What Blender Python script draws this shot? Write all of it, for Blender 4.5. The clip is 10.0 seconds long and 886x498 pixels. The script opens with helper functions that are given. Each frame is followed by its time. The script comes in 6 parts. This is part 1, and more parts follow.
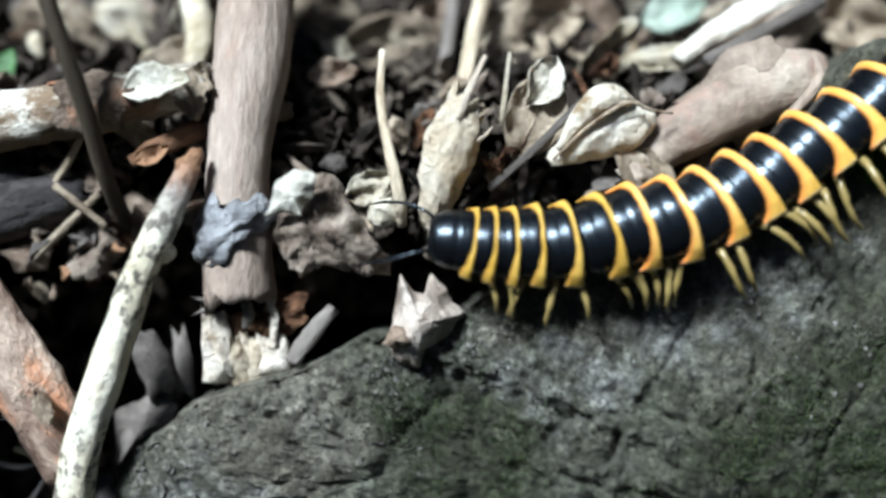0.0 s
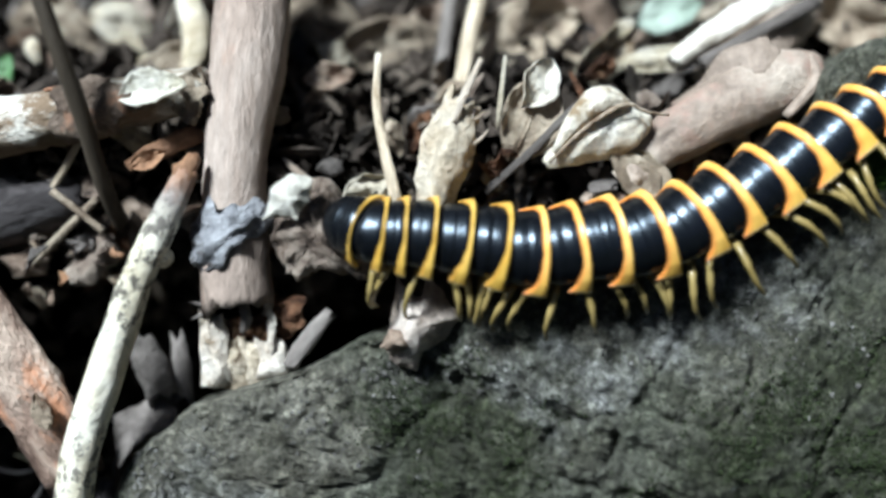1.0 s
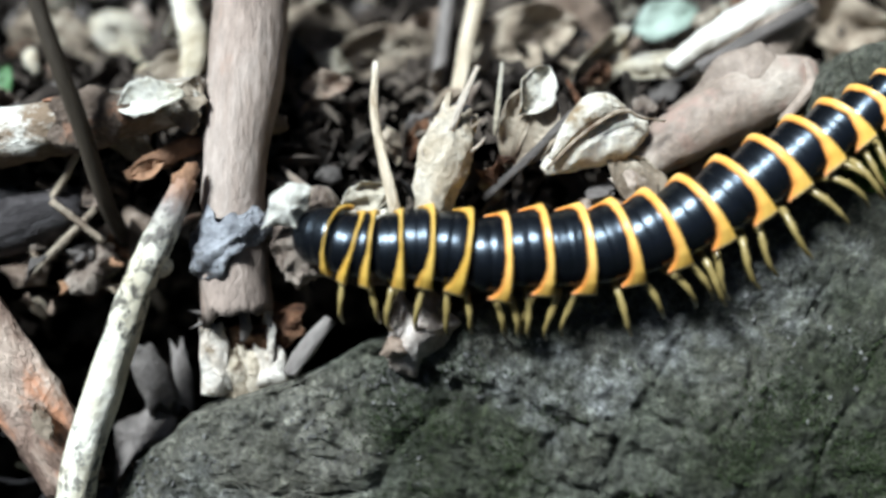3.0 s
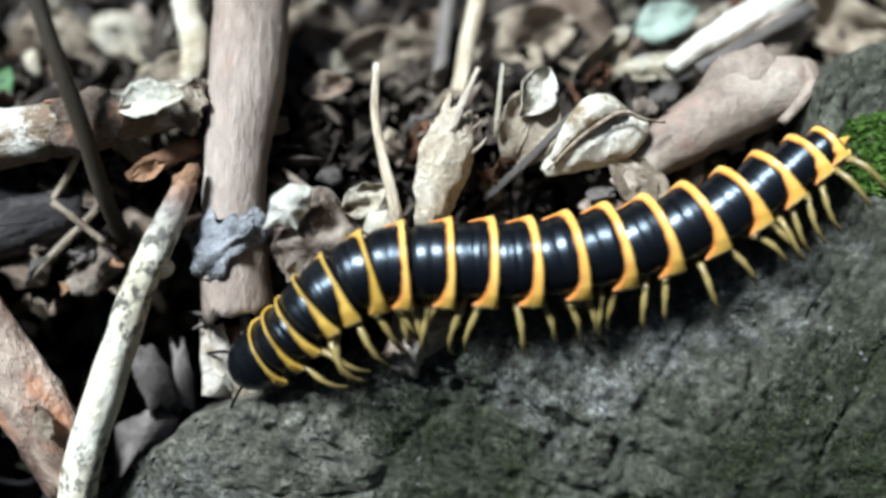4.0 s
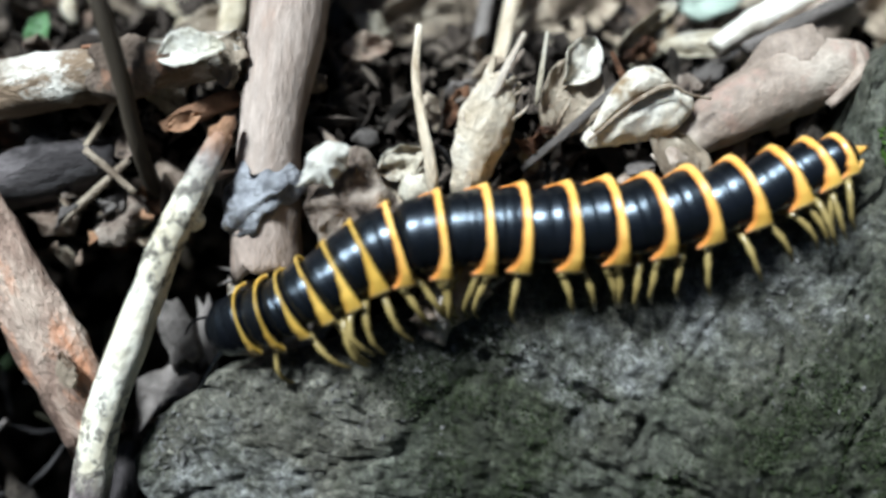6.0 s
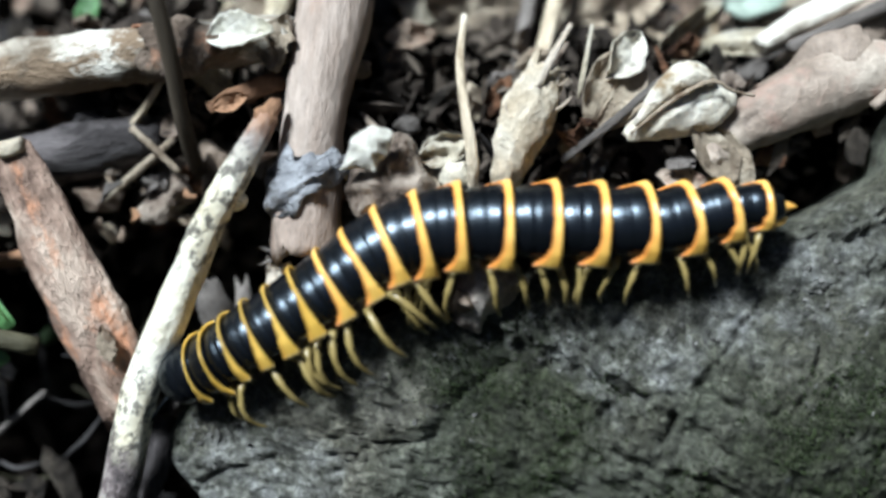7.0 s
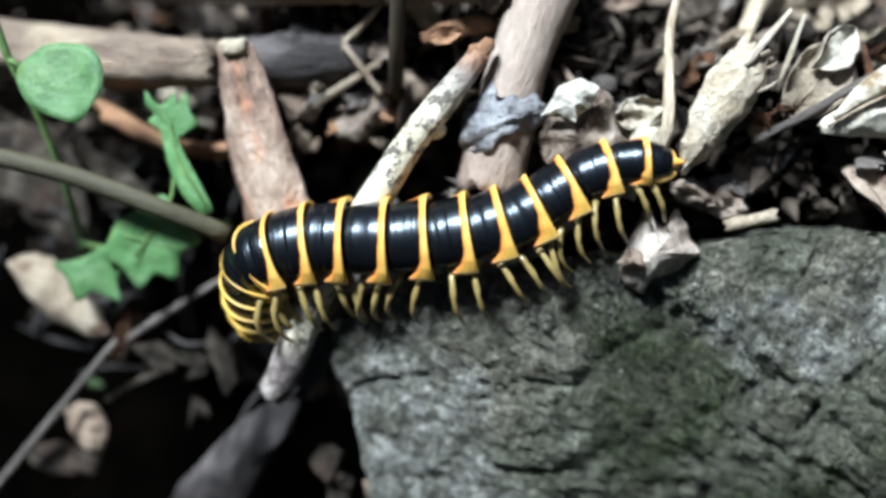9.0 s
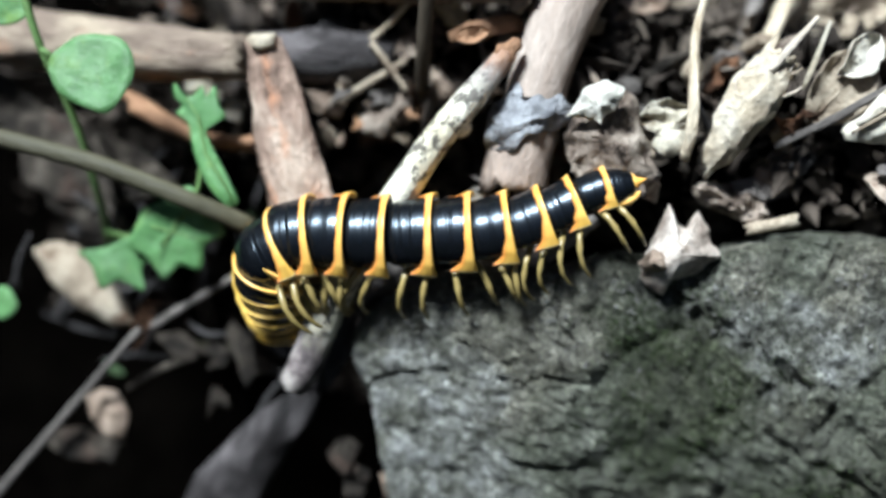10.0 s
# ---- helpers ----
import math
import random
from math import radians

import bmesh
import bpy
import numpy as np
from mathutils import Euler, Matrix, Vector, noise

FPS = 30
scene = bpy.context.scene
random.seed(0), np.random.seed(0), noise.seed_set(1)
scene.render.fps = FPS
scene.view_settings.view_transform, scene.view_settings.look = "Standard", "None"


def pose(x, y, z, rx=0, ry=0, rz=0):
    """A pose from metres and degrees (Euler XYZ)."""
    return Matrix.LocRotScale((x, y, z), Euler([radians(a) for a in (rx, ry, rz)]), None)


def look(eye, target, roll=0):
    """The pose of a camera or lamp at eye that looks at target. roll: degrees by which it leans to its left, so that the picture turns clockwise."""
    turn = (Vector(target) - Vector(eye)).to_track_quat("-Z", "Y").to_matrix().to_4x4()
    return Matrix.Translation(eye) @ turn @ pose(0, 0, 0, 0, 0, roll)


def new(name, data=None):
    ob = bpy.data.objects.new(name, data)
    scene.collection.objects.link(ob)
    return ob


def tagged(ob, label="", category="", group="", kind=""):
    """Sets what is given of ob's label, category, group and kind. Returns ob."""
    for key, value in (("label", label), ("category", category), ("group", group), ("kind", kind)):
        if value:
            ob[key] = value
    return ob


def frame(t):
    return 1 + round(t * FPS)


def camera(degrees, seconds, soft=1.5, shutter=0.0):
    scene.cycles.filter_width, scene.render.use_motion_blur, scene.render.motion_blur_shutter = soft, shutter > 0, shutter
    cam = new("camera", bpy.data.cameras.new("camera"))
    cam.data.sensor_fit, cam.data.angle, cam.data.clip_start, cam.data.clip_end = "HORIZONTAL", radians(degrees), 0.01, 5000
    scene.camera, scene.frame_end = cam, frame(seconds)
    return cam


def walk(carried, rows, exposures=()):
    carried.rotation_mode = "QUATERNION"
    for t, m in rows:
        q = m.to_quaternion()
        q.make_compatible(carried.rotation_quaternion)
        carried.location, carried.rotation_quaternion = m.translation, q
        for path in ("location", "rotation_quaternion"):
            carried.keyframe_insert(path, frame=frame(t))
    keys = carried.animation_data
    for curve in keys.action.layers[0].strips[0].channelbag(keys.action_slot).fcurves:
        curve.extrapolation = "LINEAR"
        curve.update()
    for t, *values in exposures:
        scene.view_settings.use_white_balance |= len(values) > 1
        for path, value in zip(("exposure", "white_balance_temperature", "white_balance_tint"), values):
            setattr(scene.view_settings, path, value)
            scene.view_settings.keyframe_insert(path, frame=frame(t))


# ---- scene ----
# ---- camera ----
cam = camera(50.0, 10.0, soft=3.0)
cam.data.dof.use_dof = True
cam.data.dof.focus_distance = 0.0648
cam.data.dof.aperture_fstop = 9.5
walk(cam, [
    (0, pose(0.00000, -0.03285, 0.06181, 28.000, -0.000, -0.000)),
    (0.5, pose(0.00021, -0.03271, 0.06186, 27.809, 0.133, 0.102)),
    (1, pose(0.00038, -0.03270, 0.06197, 28.003, 0.295, -0.244)),
    (1.5, pose(0.00049, -0.03259, 0.06208, 28.086, 0.416, -0.355)),
    (2, pose(0.00039, -0.03249, 0.06238, 27.997, 0.407, -0.381)),
    (2.5, pose(0.00039, -0.03265, 0.06227, 28.195, 0.428, -0.640)),
    (4, pose(0.00033, -0.03272, 0.06237, 28.333, 0.424, -0.690)),
    (4.5, pose(0.00013, -0.03241, 0.06242, 28.203, 0.294, -0.659)),
    (5, pose(0.00033, -0.03261, 0.06230, 28.468, 0.283, -0.554)),
    (5.5, pose(-0.00023, -0.03305, 0.06152, 28.318, -0.206, 0.484)),
    (5.7, pose(-0.00066, -0.03315, 0.06119, 27.486, -0.354, 1.395)),
    (6.8, pose(-0.00243, -0.03467, 0.06059, 28.015, -0.405, 3.445)),
    (7, pose(-0.00235, -0.03465, 0.06079, 27.652, -0.179, 4.530)),
    (7.5, pose(-0.00365, -0.03506, 0.06079, 26.883, -0.525, 7.013)),
    (8, pose(-0.00516, -0.03557, 0.06123, 26.144, -0.504, 9.737)),
    (8.5, pose(-0.00662, -0.03690, 0.06212, 25.727, 0.050, 12.465)),
    (9, pose(-0.00888, -0.03857, 0.06263, 25.530, -0.399, 15.249)),
    (9.5, pose(-0.00999, -0.03957, 0.06282, 25.448, -0.747, 16.872)),
    (10, pose(-0.00986, -0.03918, 0.06323, 25.344, -0.572, 16.633)),
], [(0.0, 0.54, 5600, 4), (5.5, 0.48, 5600, 4), (7.5, 0.5, 5600, 4), (9.0, 0.72, 5600, 4), (10.0, 0.74, 5600, 4)])

# ---- world and sun: soft light under a forest canopy ----
world = bpy.data.worlds.new("world")
scene.world = world
world.use_nodes = True
wn = world.node_tree.nodes
sky = wn.new("ShaderNodeTexSky")
sky.sky_type = "NISHITA"
sky.sun_disc = False
sky.sun_elevation, sky.sun_rotation = radians(64), radians(-66)
sky.altitude, sky.dust_density = 200, 3.0
wn["Background"].inputs["Strength"].default_value = 0.027
world.node_tree.links.new(sky.outputs["Color"], wn["Background"].inputs["Color"])
sun = new("sun", bpy.data.lights.new("sun", "SUN"))
sun.data.energy, sun.data.angle, sun.data.color = 6.5, radians(14), (1.0, 0.985, 0.96)
sun.matrix_world = look((-0.44, 0.2, 1.0), (0, 0, 0))

# The litter lies on a bank that rises 28 degrees away from the camera; along, up and off the bank in centimetres.
BANK = Matrix.Rotation(radians(28), 4, "X")
CM = 0.01


def at(a, b, h):
    return BANK @ (Vector((a, b, h)) * CM)


# ---- materials ----
def nodes(name, rough=0.7, spec=0.4):
    m = bpy.data.materials.new(name)
    m.use_nodes = True
    t = m.node_tree
    p = t.nodes["Principled BSDF"]
    p.inputs["Roughness"].default_value = rough
    p.inputs["Specular IOR Level"].default_value = spec
    return m, t, p


def coords(t, scale=(1, 1, 1), per_object=True):
    c = t.nodes.new("ShaderNodeTexCoord")
    mp = t.nodes.new("ShaderNodeMapping")
    mp.inputs["Scale"].default_value = scale
    t.links.new(c.outputs["Object"], mp.inputs["Vector"])
    if per_object:
        info = t.nodes.new("ShaderNodeObjectInfo")
        mul = t.nodes.new("ShaderNodeVectorMath")
        mul.operation = "SCALE"
        mul.inputs[0].default_value = (3.1, 7.7, 5.3)
        t.links.new(info.outputs["Random"], mul.inputs["Scale"])
        t.links.new(mul.outputs["Vector"], mp.inputs["Location"])
    return mp.outputs["Vector"]


def noise_tex(t, vec, scale, detail=6, rough=0.6, distort=0.0):
    n = t.nodes.new("ShaderNodeTexNoise")
    n.inputs["Scale"].default_value, n.inputs["Detail"].default_value = scale, detail
    n.inputs["Roughness"].default_value, n.inputs["Distortion"].default_value = rough, distort
    t.links.new(vec, n.inputs["Vector"])
    return n.outputs["Fac"]


def ramp(t, fac, stops):
    r = t.nodes.new("ShaderNodeValToRGB")
    e = r.color_ramp.elements
    while len(e) < len(stops):
        e.new(0.5)
    for k, (pos, col) in enumerate(stops):
        e[k].position, e[k].color = pos, (*col, 1)
    t.links.new(fac, r.inputs["Fac"])
    return r.outputs["Color"]


def mix(t, fac, a, b, mode="MIX"):
    m = t.nodes.new("ShaderNodeMix")
    m.data_type, m.blend_type = "RGBA", mode
    for sock, val in ((m.inputs["Factor"], fac), (m.inputs["A"], a), (m.inputs["B"], b)):
        if isinstance(val, (int, float)):
            sock.default_value = val
        elif isinstance(val, tuple):
            sock.default_value = (*val, 1)
        else:
            t.links.new(val, sock)
    return m.outputs["Result"]


def bump(t, p, height, dist, strength=1.0):
    b = t.nodes.new("ShaderNodeBump")
    b.inputs["Distance"].default_value, b.inputs["Strength"].default_value = dist, strength
    t.links.new(height, b.inputs["Height"])
    t.links.new(b.outputs["Normal"], p.inputs["Normal"])


def vary(t, col, low=0.75, high=1.2):
    info = t.nodes.new("ShaderNodeObjectInfo")
    r = t.nodes.new("ShaderNodeMapRange")
    r.inputs["To Min"].default_value, r.inputs["To Max"].default_value = low, high
    t.links.new(info.outputs["Random"], r.inputs["Value"])
    v = t.nodes.new("ShaderNodeVectorMath")
    v.operation = "SCALE"
    t.links.new(col, v.inputs[0])
    t.links.new(r.outputs["Result"], v.inputs["Scale"])
    return v.outputs["Vector"]


def surface(name, stops, scale=300, grain=(1, 1, 1), rough=0.75, spots=None, relief=0.0004, spec=0.2, fine=1800, spot_scale=450, swing=(0.75, 1.2)):
    """A matt natural surface: blotches in the stops' colours, fine grain, spots, and relief."""
    m, t, p = nodes(name, rough, spec)
    vec = coords(t, grain)
    big = noise_tex(t, vec, scale, 8, 0.62, 0.4)
    col = ramp(t, big, stops)
    small = noise_tex(t, vec, fine, 5, 0.7)
    col = mix(t, 0.55, col, ramp(t, small, [(0.3, (0.45, 0.43, 0.4)), (0.7, (1.25, 1.22, 1.18))]), "MULTIPLY")
    if spots:
        colour, low, high = spots
        s = noise_tex(t, vec, spot_scale, 6, 0.65)
        clump = t.nodes.new("ShaderNodeMath")
        clump.operation, clump.inputs[1].default_value = "MULTIPLY_ADD", 0.45
        t.links.new(noise_tex(t, vec, spot_scale * 0.16, 3, 0.5), clump.inputs[0])
        shift = t.nodes.new("ShaderNodeMath")
        shift.operation, shift.inputs[1].default_value = "SUBTRACT", 0.225
        t.links.new(s, shift.inputs[0])
        t.links.new(shift.outputs["Value"], clump.inputs[2])
        s = clump.outputs["Value"]
        col = mix(t, ramp(t, s, [(low, (0, 0, 0)), (high, (1, 1, 1))]), col, colour)
    col = vary(t, col, *swing)
    t.links.new(col, p.inputs["Base Color"])
    add = t.nodes.new("ShaderNodeMath")
    add.operation = "ADD"
    t.links.new(big, add.inputs[0])
    t.links.new(small, add.inputs[1])
    bump(t, p, add.outputs["Value"], relief)
    rr = t.nodes.new("ShaderNodeMapRange")
    rr.inputs["To Min"].default_value, rr.inputs["To Max"].default_value = rough - 0.15, rough + 0.15
    t.links.new(small, rr.inputs["Value"])
    t.links.new(rr.outputs["Result"], p.inputs["Roughness"])
    return m


# far blacker than real humus: the shade between the litter is in its colour
SHADED_SOIL = surface("soil", [(0.35, (0.0007, 0.0006, 0.0005)), (0.7, (0.003, 0.0025, 0.002))], 220, relief=0.0012, rough=0.98, spec=0.0)
BROWN_BARK = surface("brown_bark", [(0.34, (0.2, 0.155, 0.125)), (0.5, (0.42, 0.34, 0.285)), (0.66, (0.62, 0.54, 0.475))], 150, (1, 1, 0.3), spots=((0.46, 0.3, 0.22), 0.56, 0.7), spot_scale=260, relief=0.0003)
LOG_BARK = surface("log_bark", [(0.34, (0.15, 0.112, 0.085)), (0.5, (0.3, 0.235, 0.185)), (0.62, (0.58, 0.48, 0.36))], 190, (1, 1, 0.35), spots=((0.56, 0.3, 0.18), 0.53, 0.64), spot_scale=260, relief=0.0011)
RED_BARK = surface("red_bark", [(0.38, (0.13, 0.085, 0.065)), (0.5, (0.38, 0.27, 0.21)), (0.62, (0.66, 0.53, 0.43))], 240, (1, 1, 0.45), spots=((0.6, 0.3, 0.17), 0.55, 0.66), spot_scale=330, relief=0.0008, fine=1200)
GREY_BARK = surface("grey_bark", [(0.34, (0.13, 0.13, 0.135)), (0.48, (0.37, 0.38, 0.41)), (0.64, (0.62, 0.64, 0.68))], 260, (1, 1, 0.6), spots=((0.07, 0.06, 0.05), 0.6, 0.7), relief=0.0008)
# lilac grey taken darker than the wood, with the shade it lies in
LILAC_SHADED_WOOD = surface("lilac_grey_shaded_wood", [(0.36, (0.013, 0.011, 0.011)), (0.5, (0.045, 0.04, 0.04)), (0.64, (0.15, 0.135, 0.136))], 420, (1, 0.35, 0.35), relief=0.0006, rough=0.6)
ROT_WOOD = surface("rotten_red_wood", [(0.36, (0.05, 0.025, 0.015)), (0.5, (0.2, 0.1, 0.055)), (0.66, (0.4, 0.24, 0.14))], 500, (1, 1, 0.4), relief=0.001)
CRUMPLED = surface("crumpled_leaf", [(0.36, (0.05, 0.036, 0.028)), (0.46, (0.25, 0.195, 0.155)), (0.62, (0.56, 0.48, 0.4))], 330, relief=0.0009, fine=1500, spots=((0.03, 0.022, 0.018), 0.57, 0.63), spot_scale=420)
PINKISH = surface("pinkish_dead_leaf", [(0.34, (0.28, 0.22, 0.18)), (0.46, (0.55, 0.475, 0.41)), (0.62, (0.78, 0.71, 0.64))], 260, relief=0.0007, fine=1700, spots=((0.1, 0.07, 0.05), 0.64, 0.7), spot_scale=500)
MOTTLED = surface("mottled_bark", [(0.3, (0.42, 0.37, 0.27)), (0.47, (0.7, 0.67, 0.56)), (0.66, (0.84, 0.82, 0.74))], 200, (1, 1, 0.75), spots=((0.12, 0.1, 0.08), 0.515, 0.6), spot_scale=2200, relief=0.0004)
PALE_LOG = surface("pale_log", [(0.36, (0.15, 0.115, 0.08)), (0.45, (0.46, 0.42, 0.35)), (0.57, (0.8, 0.78, 0.7))], 190, (1, 1, 0.55), spots=((0.22, 0.16, 0.105), 0.545, 0.62), spot_scale=240, relief=0.0008, fine=900)
PALE_WOOD = surface("pale_wood", [(0.34, (0.3, 0.23, 0.15)), (0.48, (0.66, 0.57, 0.43)), (0.64, (0.88, 0.81, 0.67))], 320, (1, 1, 0.14), relief=0.0007, spots=((0.16, 0.12, 0.08), 0.63, 0.72))
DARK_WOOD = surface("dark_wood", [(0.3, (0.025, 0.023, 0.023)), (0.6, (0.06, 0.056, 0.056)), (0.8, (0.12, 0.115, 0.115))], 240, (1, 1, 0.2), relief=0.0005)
GREY_WOOD = surface("grey_wood", [(0.3, (0.09, 0.08, 0.073)), (0.6, (0.2, 0.18, 0.165)), (0.8, (0.34, 0.315, 0.29))], 240, (1, 1, 0.25), relief=0.0005)
PALE_LEAF = surface("pale_dead_leaf", [(0.32, (0.34, 0.28, 0.18)), (0.48, (0.66, 0.6, 0.46)), (0.66, (0.82, 0.78, 0.67))], 260, relief=0.0004, rough=0.55, fine=2600, spots=((0.24, 0.17, 0.1), 0.57, 0.68), spot_scale=380)
BUFF_LEAF = surface("buff_dead_leaf", [(0.32, (0.18, 0.14, 0.1)), (0.5, (0.41, 0.34, 0.255)), (0.7, (0.62, 0.55, 0.43))], 260, relief=0.0004, rough=0.55, fine=2600, spots=((0.15, 0.1, 0.065), 0.57, 0.68), spot_scale=380)
BROWN_LEAF = surface("brown_dead_leaf", [(0.32, (0.13, 0.092, 0.066)), (0.5, (0.28, 0.215, 0.165)), (0.7, (0.46, 0.385, 0.315))], 200, relief=0.0003, rough=0.5, fine=2200, spots=((0.15, 0.085, 0.06), 0.58, 0.7))
RUST_LEAF = surface("rust_dead_leaf", [(0.3, (0.16, 0.085, 0.05)), (0.6, (0.38, 0.22, 0.125)), (0.8, (0.52, 0.36, 0.23))], 260, relief=0.0003, rough=0.6)
ROSY_LEAF = surface("rosy_dead_leaf", [(0.34, (0.17, 0.13, 0.1)), (0.5, (0.36, 0.295, 0.24)), (0.66, (0.56, 0.49, 0.41))], 120, relief=0.0002, rough=0.42, fine=1500, spots=((0.36, 0.24, 0.19), 0.6, 0.75), spot_scale=300, swing=(0.85, 1.0))
WHITE_FLAKE = surface("white_flake", [(0.3, (0.6, 0.56, 0.42)), (0.5, (0.8, 0.78, 0.68)), (0.7, (0.86, 0.85, 0.8))], 260, relief=0.0005, spots=((0.35, 0.27, 0.12), 0.62, 0.68))
DEBRIS = surface("litter_crumbs", [(0.3, (0.02, 0.016, 0.013)), (0.5, (0.085, 0.068, 0.055)), (0.7, (0.27, 0.225, 0.18))], 110, relief=0.0005)
GRIT = surface("stone_grit", [(0.3, (0.06, 0.06, 0.053)), (0.5, (0.18, 0.176, 0.162)), (0.72, (0.42, 0.42, 0.4))], 700, relief=0.0003, rough=0.55, spec=0.5)
GREEN = surface("green_leaf", [(0.34, (0.05, 0.125, 0.04)), (0.5, (0.09, 0.2, 0.07)), (0.66, (0.17, 0.3, 0.14))], 150, relief=0.0002, rough=0.5, fine=900, spec=0.3, spots=((0.13, 0.22, 0.06), 0.58, 0.7), spot_scale=300)
CREAM_LEAF = surface("cream_dead_leaf", [(0.32, (0.5, 0.43, 0.31)), (0.48, (0.8, 0.75, 0.63)), (0.66, (0.9, 0.88, 0.8))], 260, relief=0.0004, rough=0.5, fine=2600, spots=((0.3, 0.22, 0.13), 0.6, 0.7), spot_scale=380, swing=(1.0, 1.05))
# dark green for the added ring that keeps low sky light out
SKY_BLOCKER = surface("sky_blocker_green", [(0.3, (0.008, 0.01, 0.005)), (0.55, (0.025, 0.034, 0.015)), (0.75, (0.06, 0.075, 0.035))], 3, relief=0.01, rough=0.95, spec=0.1, fine=14)
# dull brown, darkened past the leaves' own tone to carry the hollow's shade
DULL_SHADED_LEAF = surface("dull_shaded_dead_leaf", [(0.36, (0.012, 0.01, 0.008)), (0.5, (0.045, 0.037, 0.029)), (0.66, (0.16, 0.138, 0.112))], 420, relief=0.0008, rough=0.6, fine=1800, spots=((0.06, 0.04, 0.03), 0.56, 0.68))
GREEN_STEM = surface("green_stem", [(0.3, (0.09, 0.17, 0.05)), (0.7, (0.17, 0.28, 0.1))], 200, relief=0.0001, rough=0.55)
MOSS_FILM = surface("moss_film", [(0.3, (0.012, 0.018, 0.007)), (0.6, (0.03, 0.042, 0.016)), (0.8, (0.055, 0.07, 0.03))], 500, relief=0.0002, rough=0.9)
OLIVE_TWIG = surface("olive_twig", [(0.3, (0.045, 0.042, 0.026)), (0.7, (0.105, 0.098, 0.062))], 160, (1, 1, 0.2), relief=0.0002, rough=0.55)
SMOOTH_TWIG = surface("smooth_twig", [(0.3, (0.03, 0.026, 0.018)), (0.7, (0.065, 0.053, 0.04))], 140, (1, 1, 0.1), relief=0.0001, rough=0.55)
TEAL_LEAF = surface("grey_green_leaf", [(0.3, (0.2, 0.26, 0.21)), (0.7, (0.4, 0.47, 0.41))], 160, relief=0.0002)
DARK_BLADE = surface("dark_blade", [(0.3, (0.02, 0.035, 0.015)), (0.7, (0.05, 0.08, 0.035))], 160, (1, 1, 0.2), relief=0.0001)
CREAM_WOOD = surface("cream_wood", [(0.3, (0.56, 0.47, 0.36)), (0.5, (0.78, 0.71, 0.61)), (0.72, (0.88, 0.84, 0.76))], 300, (1, 1, 0.2), relief=0.0007, spots=((0.3, 0.22, 0.14), 0.6, 0.7), swing=(1.0, 1.0))
MOSS = surface("moss", [(0.3, (0.06, 0.13, 0.02)), (0.6, (0.15, 0.28, 0.045)), (0.8, (0.26, 0.4, 0.09))], 300, relief=0.0006, rough=0.9)


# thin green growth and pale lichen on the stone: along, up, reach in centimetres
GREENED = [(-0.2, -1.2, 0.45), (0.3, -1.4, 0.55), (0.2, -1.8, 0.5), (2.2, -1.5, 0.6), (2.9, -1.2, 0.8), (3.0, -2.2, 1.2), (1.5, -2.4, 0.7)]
BROWNED = [(-1.9, -1.5, 0.45), (-1.4, -1.25, 0.5), (-0.9, -1.05, 0.45), (-1.2, -1.7, 0.5), (0.45, -0.62, 0.2), (1.3, -0.4, 0.4)]
PALED = [(1.9, -0.28, 0.4), (1.5, -0.48, 0.3), (2.45, -0.05, 0.4), (-1.3, -1.7, 0.3), (0.6, -0.9, 0.22), (0.95, -0.8, 0.34), (1.2, -0.95, 0.28), (0.8, -1.06, 0.2), (1.6, -0.6, 0.34), (2.1, -0.4, 0.3), (-1.95, -1.85, 0.42), (-1.5, -2.25, 0.45), (-1.75, -1.6, 0.3), (-1.65, -2.0, 0.6), (-1.3, -2.7, 0.6)]


